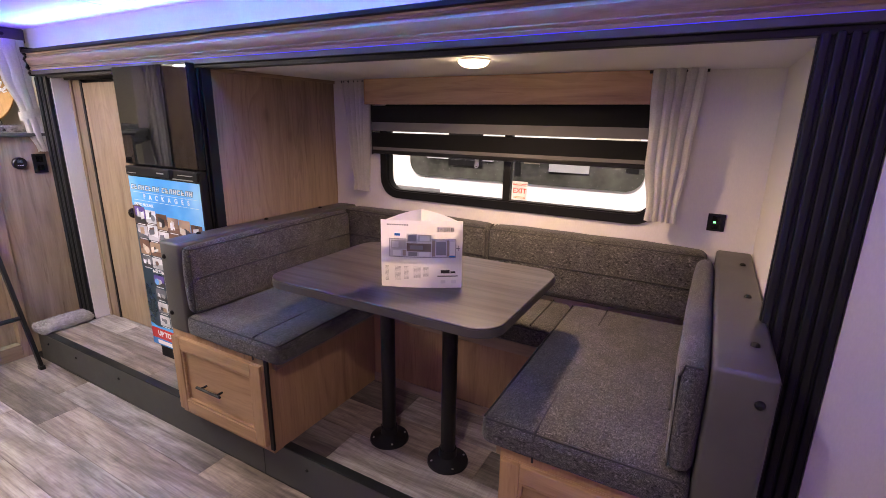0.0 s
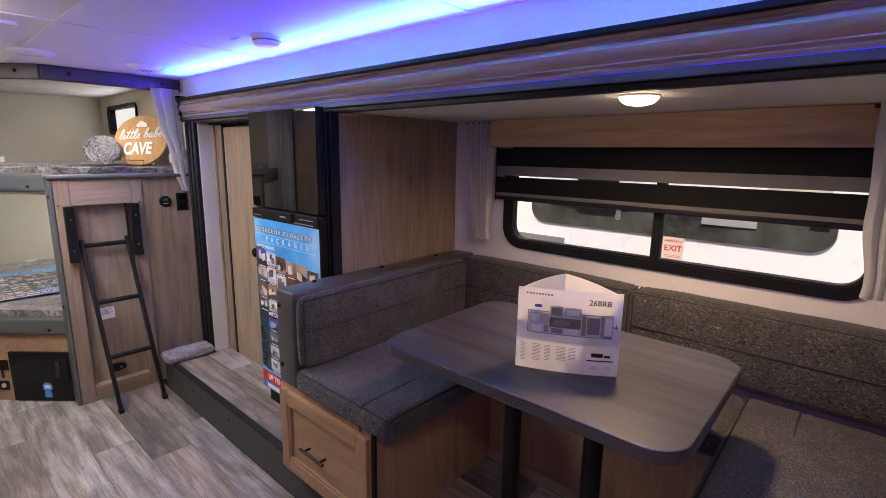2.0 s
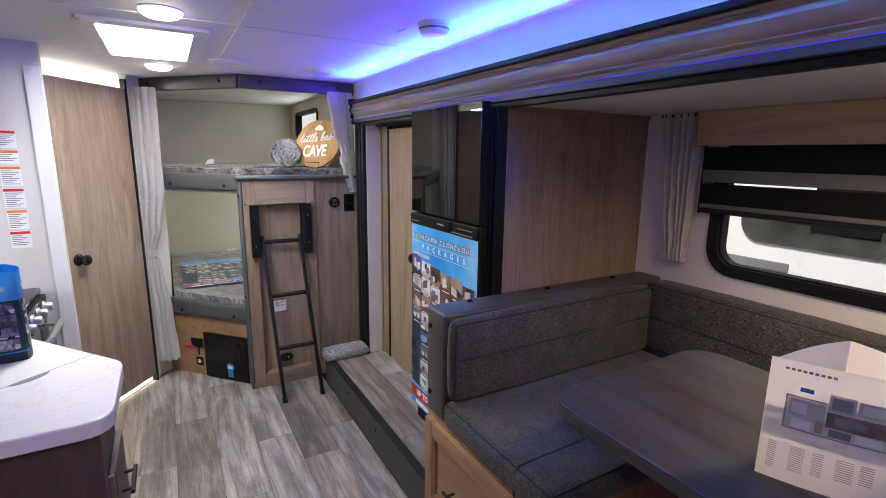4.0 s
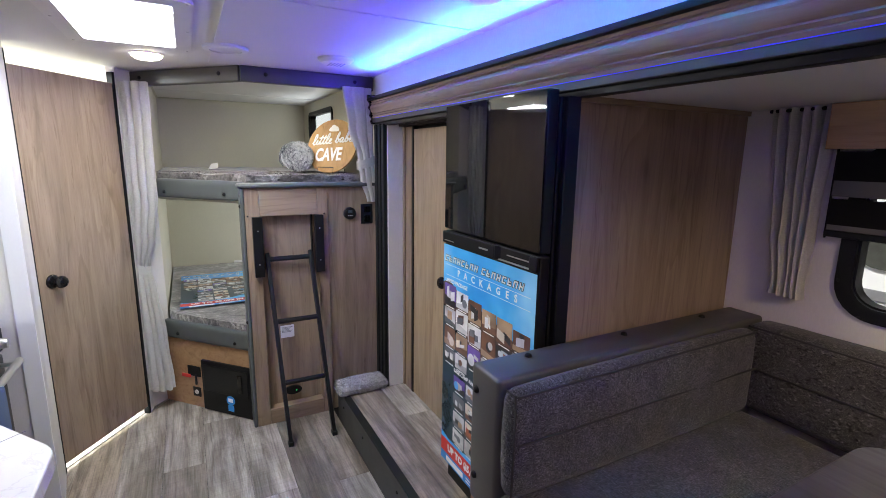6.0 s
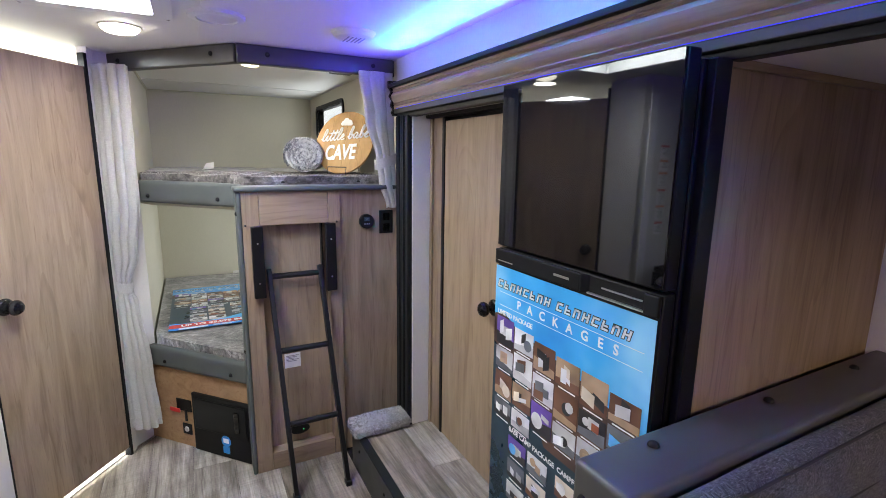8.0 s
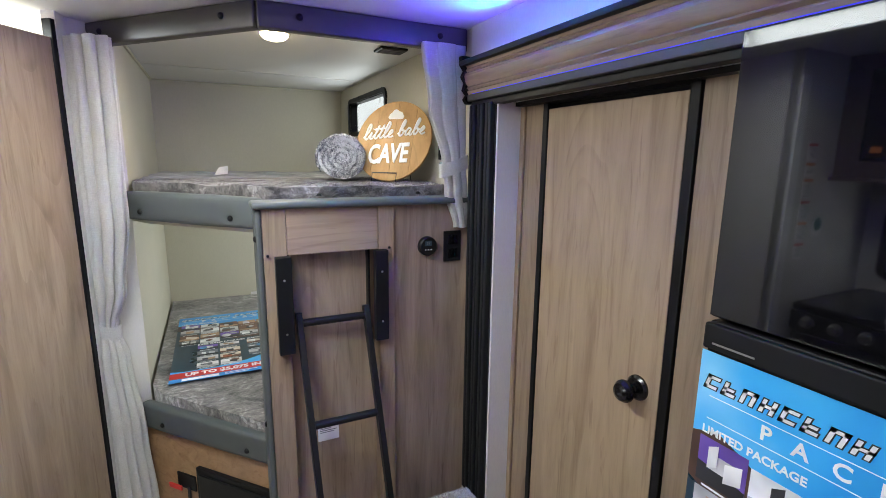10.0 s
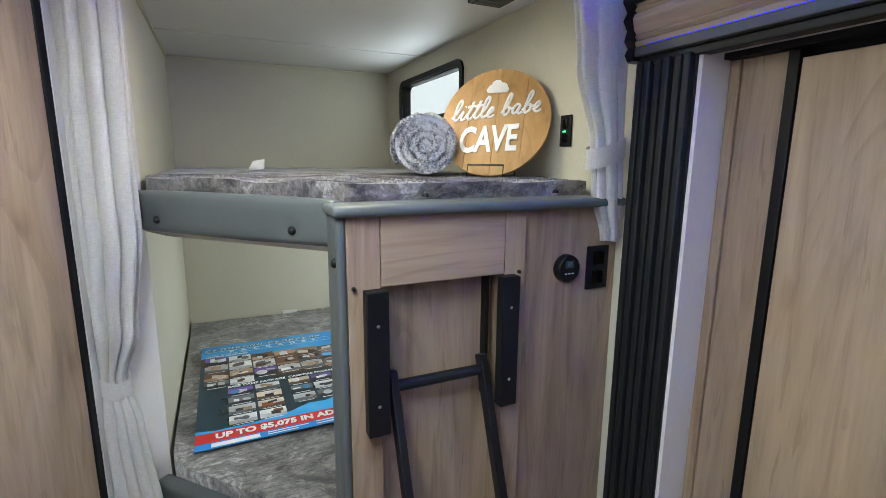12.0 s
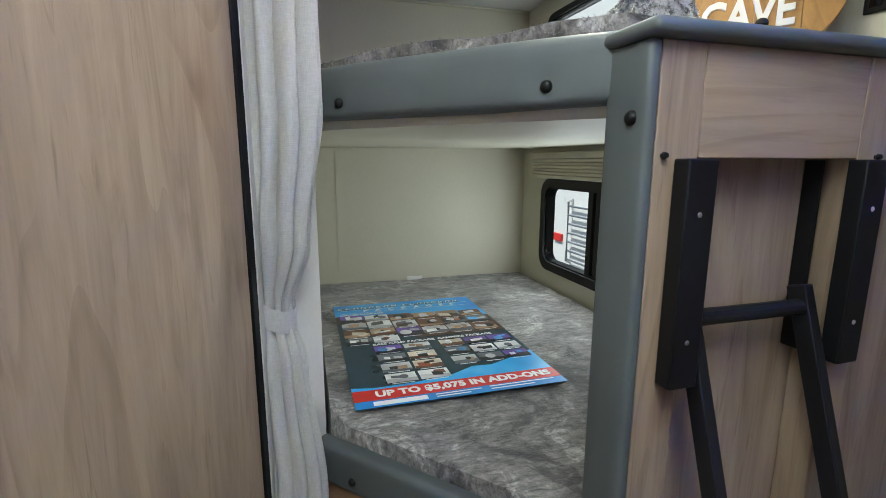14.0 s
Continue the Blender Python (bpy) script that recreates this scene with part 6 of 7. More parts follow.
def card(p, q, bow, z0, z1, mat, name, dome=0.0):
    e = (q - p)
    n = Vector((e.y, -e.x, 0)).normalized()
    bm = bmesh.new()
    N = 16
    rows = []
    for k in range(N + 1):
        f = k / N
        c = p + e * f + n * (bow * 4 * f * (1 - f))
        rows.append([bm.verts.new(c + Vector((0, 0, z0))), bm.verts.new(c + Vector((0, 0, z1 + dome * math.sin(f * math.pi / 2))))])
    for a, b in zip(rows, rows[1:]):
        bm.faces.new((a[0], b[0], b[1], a[1]))
    bmesh.ops.solidify(bm, geom=bm.faces[:], thickness=0.0008)
    return part(name, bm, mat, tc_)


Z0 = 0.951
card(A_, B_, 0.012, Z0, 1.180, PAPER, "front_panel")
card(B_, C_, 0.004, Z0, 1.172, PAPER, "side_panel", 0.02)
card(A_, C_, -0.004, Z0, 1.172, PAPER, "side_panel", 0.02)


def on_card(u0, u1, v0, v1, lift=0.0007):
    """A patch on the card's bowed front: u across, v up, both 0 to 1."""
    e = B_ - A_
    n = Vector((e.y, -e.x, 0)).normalized()
    bm = bmesh.new()
    N = max(1, int((u1 - u0) * 16))
    rows = []
    for k in range(N + 1):
        f = u0 + (u1 - u0) * k / N
        c = A_ + e * f + n * (0.012 * 4 * f * (1 - f) + lift)
        rows.append([bm.verts.new(c + Vector((0, 0, Z0 + 0.229 * v0))), bm.verts.new(c + Vector((0, 0, Z0 + 0.229 * v1)))])
    for a, b in zip(rows, rows[1:]):
        bm.faces.new((a[0], b[0], b[1], a[1]))
    bmesh.ops.solidify(bm, geom=bm.faces[:], thickness=0.0003)
    return bm


part("grey_field", on_card(0.005, 0.995, 0.36, 0.60), grained("faint_grey_print", (0.76, 0.76, 0.76), 0.5, 200, 0.02, 0, 0.5, 0.04), tc_)
part("maker_mark", merged([on_card(0.08 + 0.03 * k, 0.10 + 0.03 * k, 0.925, 0.945, 0.001) for k in range(9)]), GREY_INK, tc_)
pl = part("plan_floor", on_card(0.11, 0.92, 0.47, 0.73, 0.0011), PALE, tc_, "printed floor plan")
for u0, u1, v0, v1, mt in ((0.13, 0.31, 0.58, 0.71, MIDL), (0.14, 0.22, 0.60, 0.69, PALE), (0.32, 0.45, 0.68, 0.81, MIDL), (0.335, 0.435, 0.70, 0.79, MIDG), (0.32, 0.62, 0.55, 0.67, BROWNP), (0.36, 0.52, 0.58, 0.64, MIDG), (0.46, 0.62, 0.69, 0.80, MIDL), (0.48, 0.60, 0.71, 0.78, PALE), (0.15, 0.25, 0.48, 0.56, WHITE_INK), (0.27, 0.31, 0.48, 0.57, BROWNP), (0.34, 0.45, 0.48, 0.54, MIDG), (0.47, 0.60, 0.48, 0.54, WHITE_INK), (0.63, 0.67, 0.48, 0.72, BROWNP), (0.68, 0.80, 0.50, 0.70, MIDG), (0.695, 0.785, 0.52, 0.63, MIDL), (0.81, 0.84, 0.48, 0.72, BROWNP), (0.85, 0.91, 0.50, 0.70, WHITE_INK)):
    part("plan_room", on_card(u0, u1, v0, v1, 0.0015 + 0.0003 * (mt in (MIDG, PALE))), mt, pl)
part("plan_wall", merged([on_card(0.105, 0.92, 0.46, 0.47, 0.0014), on_card(0.105, 0.31, 0.725, 0.735, 0.0014), on_card(0.62, 0.92, 0.725, 0.735, 0.0014), on_card(0.105, 0.113, 0.47, 0.73, 0.0014), on_card(0.915, 0.922, 0.47, 0.73, 0.0014)]), MIDG, pl)
part("plan_hitch", merged([on_card(0.925, 0.97, 0.592, 0.606, 0.0014), on_card(0.95, 0.957, 0.56, 0.64, 0.0014)]), GREY_INK, pl)
part("blue_tag", on_card(0.17, 0.24, 0.775, 0.81, 0.0012), BLUE, tc_)
part("blue_tag", on_card(0.84, 0.92, 0.455, 0.49, 0.0012), BLUE, tc_)
for c in range(5):
    for j in range(13 - c):
        part("text_line", on_card(0.05 + 0.118 * c, 0.05 + 0.118 * c + 0.045 + 0.011 * ((j * 5 + c * 3) % 5), 0.313 - 0.018 * j, 0.319 - 0.018 * j, 0.001), MIDG, tc_)
part("trailer_icon", merged([on_card(0.74, 0.85, 0.225, 0.275, 0.001), on_card(0.86, 0.92, 0.225, 0.255, 0.001), on_card(0.70, 0.95, 0.175, 0.19, 0.001)]), BLACK_INK, tc_)
part("code_box", on_card(0.74, 0.80, 0.07, 0.12, 0.001), PALE, tc_)
part("code_box", on_card(0.87, 0.93, 0.07, 0.12, 0.001), PALE, tc_)
e_ = (B_ - A_).normalized()
n_ = Vector((e_.y, -e_.x, 0))
MC = Matrix(((e_.x, 0, n_.x, 0), (e_.y, 0, n_.y, 0), (0, 1, 0, 0), (0, 0, 0, 1)))
pc = A_ + (B_ - A_) * 0.79 + n_ * 0.0105 + Vector((0, 0, Z0 + 0.229 * 0.875))
part("model_number", text_bm("26BRB", 0.0200, Matrix.Translation(pc) @ MC, bold=0.0004, depth=0.0002, space=1.05), BLACK_INK, tc_, "dark letters")

# the second card, on the worktop
bk = thing("brochure_stand", (-2.36, -0.15, 0.906), "blue photo-printed three-sided card on the worktop", "tent card")
TR3 = [Vector((-2.30, -0.075, 0)), Vector((-2.43, -0.13, 0)), Vector((-2.33, -0.24, 0))]
ctr = sum(TR3, Vector((0, 0, 0))) / 3


def bowed(i, f0, f1, z0, z1, lift):
    """A patch on one bowed face of the stand: f0 to f1 across, z0 to z1 up."""
    p, q = TR3[i], TR3[(i + 1) % 3]
    out = ((p + q) / 2 - ctr).normalized()
    bm = bmesh.new()
    n = max(2, int((f1 - f0) * 12))
    rows = []
    for k in range(n + 1):
        f = f0 + (f1 - f0) * k / n
        c = p.lerp(q, f) + out * (0.088 * f * (1 - f) + lift)
        rows.append([bm.verts.new(c + Vector((0, 0, 0.906 + z0))), bm.verts.new(c + Vector((0, 0, 0.906 + z1)))])
    for a, b in zip(rows, rows[1:]):
        bm.faces.new((a[0], b[0], b[1], a[1]))
    bmesh.ops.solidify(bm, geom=bm.faces[:], thickness=0.0006)
    bmesh.ops.recalc_face_normals(bm, faces=bm.faces)
    return bm


for i in range(3):
    part("panel", bowed(i, 0, 1, 0, 0.27, 0), SKYP, bk, "blue printed card")
    part("photo_field", bowed(i, 0.0, 1.0, 0.03, 0.185, 0.0008), LAKE, bk)
    for j in range(4):
        for c in range(2):
            part("photo", bowed(i, 0.06 + 0.46 * c, 0.48 + 0.46 * c, 0.036 + 0.037 * j, 0.069 + 0.037 * j, 0.0016), PHOTO, bk)
    part("heading", bowed(i, 0.15, 0.85, 0.215, 0.228, 0.0010), WHITE_INK, bk)
    part("footer", bowed(i, 0, 1, 0, 0.026, 0.0010), NAVY, bk)

# ---- things on and round the bunks ----
# round wooden sign on a wire easel
cs, az, lean = Vector((-4.030, 1.294, 1.420)), radians(-48), radians(20)
nrm = Vector((math.cos(az) * math.cos(lean), math.sin(az) * math.cos(lean), math.sin(lean)))
rt = Vector((-math.sin(az), math.cos(az), 0))
upv = nrm.cross(rt)
R_ = 0.178
MS = Matrix(((rt.x, upv.x, nrm.x, cs.x), (rt.y, upv.y, nrm.y, cs.y), (rt.z, upv.z, nrm.z, cs.z + R_ * upv.z + 0.001), (0, 0, 0, 1)))
sg = thing("round_wood_sign", cs, "round oak plank sign with raised white words and a cloud", "sign")
cuts = (-R_, -0.085, 0.005, 0.095, R_)
for a, b in zip(cuts, cuts[1:]):
    pts = []
    N = 12
    for k in range(N + 1):
        x = a + 0.0006 + (b - a - 0.0012) * k / N
        pts.append((x, -math.sqrt(max(0, R_ * R_ - x * x))))
    for k in range(N, -1, -1):
        x = a + 0.0006 + (b - a - 0.0012) * k / N
        pts.append((x, math.sqrt(max(0, R_ * R_ - x * x)) + 0.00001))
    bm = prism_bm(pts, -0.012, 0.0)
    bmesh.ops.remove_doubles(bm, verts=bm.verts, dist=0.0002)
    bm.transform(MS)
    part("plank", bm, WOOD_SIGN, sg)
SCRIPT = {
    "l": [[(0, 0.1), (0.18, 0.45), (0.23, 0.85), (0.15, 0.99), (0.08, 0.8), (0.08, 0.25), (0.16, 0.01), (0.30, 0.1)]],
    "i": [[(0, 0.1), (0.12, 0.44), (0.10, 0.14), (0.17, 0.01), (0.28, 0.1)], [(0.15, 0.62), (0.17, 0.65)]],
    "t": [[(0, 0.1), (0.14, 0.45), (0.16, 0.84), (0.12, 0.5), (0.10, 0.14), (0.18, 0.01), (0.30, 0.1)], [(-0.02, 0.58), (0.14, 0.64), (0.30, 0.64)]],
    "e": [[(0, 0.1), (0.14, 0.19), (0.22, 0.36), (0.14, 0.46), (0.06, 0.28), (0.09, 0.06), (0.2, 0.0), (0.34, 0.1)]],
    "b": [[(0, 0.1), (0.16, 0.5), (0.21, 0.88), (0.13, 0.99), (0.08, 0.75), (0.07, 0.2), (0.15, 0.0), (0.27, 0.12), (0.27, 0.34), (0.17, 0.40), (0.28, 0.30), (0.40, 0.32)]],
    "a": [[(0.27, 0.40), (0.15, 0.46), (0.04, 0.25), (0.09, 0.02), (0.21, 0.10), (0.29, 0.42), (0.26, 0.12), (0.33, 0.01), (0.44, 0.1)]],
}


def smooth_line(pts, n=5):
    out = []
    for i in range(len(pts) - 1):
        p0, p1, p2, p3 = (Vector(pts[max(0, min(len(pts) - 1, j))]) for j in (i - 1, i, i + 1, i + 2))
        for k in range(n):
            f = k / n
            out.append(0.5 * (2 * p1 + (p2 - p0) * f + (2 * p0 - 5 * p1 + 4 * p2 - p3) * f * f + (3 * p1 - p0 - 3 * p2 + p3) * f ** 3))
    return out + [Vector(pts[-1])]


pen = -0.146
for ch in "little babe":
    if ch == " ":
        pen += 0.022
        continue
    strokes = []
    for line in SCRIPT[ch]:
        pts = [(pen + 0.081 * (x + 0.20 * y), 0.016 + 0.072 * y + 0.10 * (pen + 0.02), 0.002) for x, y in smooth_line(line)]
        strokes.append(tube_bm([MS @ Vector(p_) for p_ in pts], 0.0042, 6))
    part("script_letter", merged(strokes), WHITE_INK, sg, "raised white script")
    pen += 0.081 * (SCRIPT[ch][0][-1][0] - 0.01)
letters("block_letter", text_bm("CAVE", 0.105, MS @ Matrix.Translation((-0.014, -0.062, 0.002)) @ Matrix.Rotation(radians(3), 4, "Z") @ Matrix.Diagonal((0.74, 1.12, 1, 1)), shear=0.10, bold=0.0028, depth=0.002, space=0.98), WHITE_INK, sg, "raised white letters")
bm = bmesh.new()
for x, y, r in ((-0.020, 0.112, 0.013), (-0.004, 0.122, 0.018), (0.016, 0.115, 0.015), (0.026, 0.107, 0.010), (-0.028, 0.106, 0.009)):
    cyl_bm((x, y, 0.0), (x, y, 0.004), r, n=20, bm=bm)
box_bm(-0.028, 0.027, 0.097, 0.112, 0.0, 0.004, bm=bm)
bm.transform(MS)
part("cloud", bm, WHITE_INK, sg, "raised white cloud")
ez = thing("wire_easel", cs, "small black wire plate easel", "easel")
pt = lambda u, v, d: Vector((MS @ Vector((u, v, d))).xyz)
zf = 1.421
for s_ in (-0.057, 0.057):
    f0 = pt(s_, -0.17, 0.03)
    b0 = pt(s_, -0.10, -0.10)
    part("foot_wire", tube_bm([pt(s_, -0.152, 0.028), Vector((f0.x, f0.y, zf)), Vector((b0.x, b0.y, zf))], 0.002, 6), BLACK_METAL, ez)
    part("leg_wire", tube_bm([Vector((b0.x, b0.y, zf)), pt(s_ * 0.6, 0.02, -0.016)], 0.002, 6), BLACK_METAL, ez)
part("lip_wire", tube_bm([pt(-0.057, -0.152, 0.028), pt(0.057, -0.152, 0.028)], 0.003, 6), BLACK_METAL, ez)

# rolled throw: a spiral of plush, its end towards the room
bm = bmesh.new()
turns, th = 3.6, 0.024
N = 150
L0, L1 = -4.30, -3.99
xs = [L1 - (L1 - L0) * k / 14 for k in range(15)]
rows = []
for i in range(N + 1):
    a = 2 * math.pi * turns * i / N
    r = 0.012 + (0.092 - 0.012) * i / N
    row = []
    for k, x in enumerate(xs):
        jx = 0.010 * noise.noise((a * 1.7, k * 0.3, 2.0)) if k == 0 else 0
        j = 0.006 * noise.noise((a * 4.0, x * 40, 1.0)) + 0.004 * noise.noise((a * 13.0, x * 90, 4.0))
        row.append(bm.verts.new((x + jx, 1.072 + (r + j) * math.cos(a), 1.432 + 0.088 + (r + j) * math.sin(a) * 0.97)))
    rows.append(row)
for a, b in zip(rows, rows[1:]):
    for k in range(len(xs) - 1):
        bm.faces.new((a[k], a[k + 1], b[k + 1], b[k]))
bmesh.ops.solidify(bm, geom=bm.faces[:], thickness=-0.027)
bmesh.ops.recalc_face_normals(bm, faces=bm.faces)
for v in bm.verts:
    v.co += Vector((noise.noise(v.co * 160), noise.noise(v.co * 160 + Vector((5, 0, 0))), noise.noise(v.co * 160 + Vector((0, 5, 0))))) * 0.005
    v.co.z = max(v.co.z, 1.428)
bm.transform(Matrix.Translation((-4.085, 1.086, 1.416 - 1.428 * 1.10)) @ Matrix.Diagonal((1, 1.18, 1.10, 1)) @ Matrix.Rotation(radians(-16), 4, "Z") @ Matrix.Translation((3.99, -1.072, 0)))
src = bm.copy()
roll = solo("rolled_throw", bm, SHERPA, "rolled grey sherpa throw on the top bunk", "blanket", angle=80)
bmesh.ops.recalc_face_normals(src, faces=src.faces)
src.normal_update()
mx = Matrix.Translation((-4.085, 1.086, 1.416 - 1.428 * 1.10)) @ Matrix.Diagonal((1, 1.18, 1.10, 1)) @ Matrix.Rotation(radians(-16), 4, "Z") @ Matrix.Translation((3.99, -1.072, 0))
bm = cyl_bm((-4.29, 1.072, 1.520), (-4.002, 1.072, 1.520), 0.084, n=40)
bm.transform(mx)
part("inner_roll", bm, SHERPA, roll, angle=60)
tufts(roll, src, 70000, 0.008, 0.0013, SHERPA, 9)
src.free()
bm = bmesh.new()
for i, (x, y, z) in enumerate(((-4.78, 0.60, 1.418), (-4.78, 0.665, 1.426), (-4.80, 0.67, 1.466), (-4.80, 0.625, 1.458), (-4.79, 0.61, 1.433))):
    bm.verts.new((x, y, z))
bm.faces.new(bm.verts[:])
bmesh.ops.solidify(bm, geom=bm.faces[:], thickness=0.001)
solo("care_tag", bm, PAPER, "white care tag sticking up from the top mattress", "tag")
solo("care_tag", box_bm(-5.515, -5.508, 0.78, 0.86, 0.574, 0.592), PAPER, "white care tag at the back of the lower mattress", "tag")

# bunk fixtures
th_ = thing("thermostat", (CX - 0.01, 1.28, 1.17), "round black wall thermostat with a grey display", "thermostat")
part("body", lathe_bm([(0.0, 0.020), (0.030, 0.020), (0.035, 0.016), (0.036, 0.0)], (CX - 0.012, 1.280, 1.201), (1, 0, 0), 36), BLACK, th_)
part("display", box_bm(CX + 0.0082, CX + 0.0088, 1.266, 1.292, 1.204, 1.222), LAKE, th_, "dark LCD display")
part("digits", text_bm("57", 0.014, Matrix(((0, 0, 1, CX + 0.009), (1, 0, 0, 1.279), (0, 1, 0, 1.213), (0, 0, 0, 1))), depth=0.0002), GREY_INK, th_)
for yy in (1.268, 1.279, 1.290):
    part("key", box_bm(CX + 0.0082, CX + 0.0088, yy - 0.003, yy + 0.003, 1.188, 1.191), PALE, th_)


def outlet(place, u, v, label, holes=True):
    """A black wall plate: place maps (across, up, out)."""
    c = Vector(place(0, 0, 0))
    t = thing("wall_outlet", c, label, "outlet", "black wall plates")
    bm = box_bm(-u, u, -v, v, 0, 0.007, 0.003)
    bm.transform(Matrix([[*(Vector(place(1, 0, 0)) - c)], [*(Vector(place(0, 1, 0)) - c)], [*(Vector(place(0, 0, 1)) - c)]]).transposed().to_4x4())
    bm.transform(Matrix.Translation(c))
    bmesh.ops.recalc_face_normals(bm, faces=bm.faces)
    part("plate", bm, BLACK, t)
    for s_ in (-0.45, 0.45):
        bm = box_bm(-u * 0.5, u * 0.5, v * s_ - v * 0.3, v * s_ + v * 0.3, 0.0072, 0.0095, 0.001)
        bm.transform(Matrix([[*(Vector(place(1, 0, 0)) - c)], [*(Vector(place(0, 1, 0)) - c)], [*(Vector(place(0, 0, 1)) - c)]]).transposed().to_4x4())
        bm.transform(Matrix.Translation(c))
        bmesh.ops.recalc_face_normals(bm, faces=bm.faces)
        part("socket", bm, GLOSS, t, "glossy black socket")
    return t


outlet(lambda a, b, c: (CX - 0.0115 + c, 1.383 + a, 1.194 + b), 0.036, 0.058, "black double wall outlet beside the thermostat")
o2 = outlet(lambda a, b, c: (-3.865 + a, YW - 0.001 - c, 1.557 + b), 0.025, 0.046, "black charger outlet with a green light in the top bunk")
part("pilot_light", box_bm(-3.872, -3.858, YW - 0.0112, YW - 0.0105, 1.553, 1.557), GLOW_GREEN, o2, "green pilot light")
o3 = outlet(lambda a, b, c: (0.044 + a, 2.229 - c, 1.105 + b), 0.032, 0.036, "black charger outlet with a green light over the bench")
part("pilot_light", box_bm(0.034, 0.042, 2.2188, 2.2195, 1.103, 1.110), GLOW_GREEN, o3, "green pilot light")
lt = thing("paper_label", (CX - 0.04, 0.93, 0.485), "small white paper label on the cabinet recess", "label")
part("sheet", box_bm(CX - 0.0598, CX - 0.0592, 0.872, 0.948, 0.488, 0.562), PAPER, lt)
part("print", merged([box_bm(CX - 0.0591, CX - 0.0588, 0.880, 0.940 - 0.01 * (j % 3), 0.548 - 0.007 * j, 0.551 - 0.007 * j) for j in range(5)]), GREY_INK, lt)
fp = thing("floor_heat_pull", (CX - 0.04, 0.93, 0.15), "black oval detector in the recess", "detector")
part("body", prism_bm([(0.048 * math.cos(a), 0.026 * math.sin(a)) for a in [2 * math.pi * k / 28 for k in range(28)]], 0, 0.022, 0.004), BLACK, fp)
fp.children[0].matrix_basis = Matrix.Translation((-0.0044, -0.006, 0.02)) @ Matrix(((0, 0, 1, 0), (1, 0, 0, 0), (0, 1, 0, 0), (0, 0, 0, 1)))

part("pilot_light", box_bm(CX - 0.0224, CX - 0.0216, 0.938, 0.942, 0.166, 0.170), GLOW_GREEN, fp, "green pilot light")

# power panel under the lower bunk
pp = thing("power_panel", diag(0.25, 0.005, -0.01), "black power converter panel with a hinged door and a blue sticker", "power panel")
part("case", slab_on(P0, P1, 0.055, 0.425, 0.006, 0.322, -0.02, -0.002, 0.004), BLACK, pp)
dd = part("door", slab_on(P0, P1, 0.075, 0.405, 0.135, 0.300, -0.0015, 0.006, 0.004), BLACK, pp)
part("latch", slab_on(P0, P1, 0.115, 0.145, 0.165, 0.275, 0.0065, 0.011, 0.003), GLOSS, dd)
bm = lathe_bm([(0.0, 0.001), (0.030, 0.001), (0.030, 0.0)], (0, 0, 0), (0, 0, 1), 24)
bm.transform(Matrix.Translation(diag(0.215, 0.098, -0.0018)) @ (diag(0, 0, 1) - diag(0, 0, 0)).to_track_quat("Z", "Y").to_matrix().to_4x4())
st = part("round_sticker", bm, BLUE, pp, "blue and white round sticker")
part("sticker_ring", slab_on(P0, P1, 0.198, 0.232, 0.088, 0.112, -0.0008, -0.0004), WHITE_INK, st)
part("sticker_tail", slab_on(P0, P1, 0.195, 0.237, 0.030, 0.068, -0.0018, -0.0012), BLUE, pp, "blue sticker")
ks = thing("battery_switch", diag(0.49, 0.2, -0.015), "black battery switch plate with red keys", "switch")
part("plate", slab_on(P0, P1, 0.446, 0.545, 0.200, 0.265, -0.0195, -0.012, 0.003), BLACK, ks)
part("red_key", slab_on(P0, P1, 0.515, 0.585, 0.190, 0.212, -0.010, -0.002, 0.004), RED, ks, "red key tag")
part("key", slab_on(P0, P1, 0.47, 0.485, 0.150, 0.215, -0.011, -0.004, 0.003), BLACK_METAL, ks)
os_ = thing("round_socket", diag(0.487, 0.07, -0.015), "small black socket plate with a silver centre", "outlet")
part("plate", slab_on(P0, P1, 0.455, 0.515, 0.070, 0.130, -0.0195, -0.012, 0.004), BLACK, os_)
bm = lathe_bm([(0.0, 0.004), (0.013, 0.004), (0.015, 0.0)], (0, 0, 0), (0, 0, 1), 20)
bm.transform(Matrix.Translation(diag(0.485, 0.1, -0.012)) @ (diag(0, 0, 1) - diag(0, 0, 0)).to_track_quat("Z", "Y").to_matrix().to_4x4())
part("socket", bm, STEEL, os_)

# folded shade over the lower bunk window
ps = thing("pleated_shade", (-4.85, 1.43, 1.13), "cream pleated shade folded up over the lower bunk window", "window shade")
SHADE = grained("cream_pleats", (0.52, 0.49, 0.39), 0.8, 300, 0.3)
for k in range(5):
    part("pleat", box_bm(-5.345, -4.25, 1.402 + 0.008 * (k % 2), 1.446, 1.136 + 0.015 * k, 1.1505 + 0.015 * k, 0.005), SHADE, ps)
part("headrail", box_bm(-5.345, -4.25, 1.398, 1.446, 1.212, 1.242, 0.004), SHADE, ps)
part("bottom_rail", box_bm(-5.345, -4.25, 1.398, 1.444, 1.120, 1.135, 0.004), SHADE, ps)

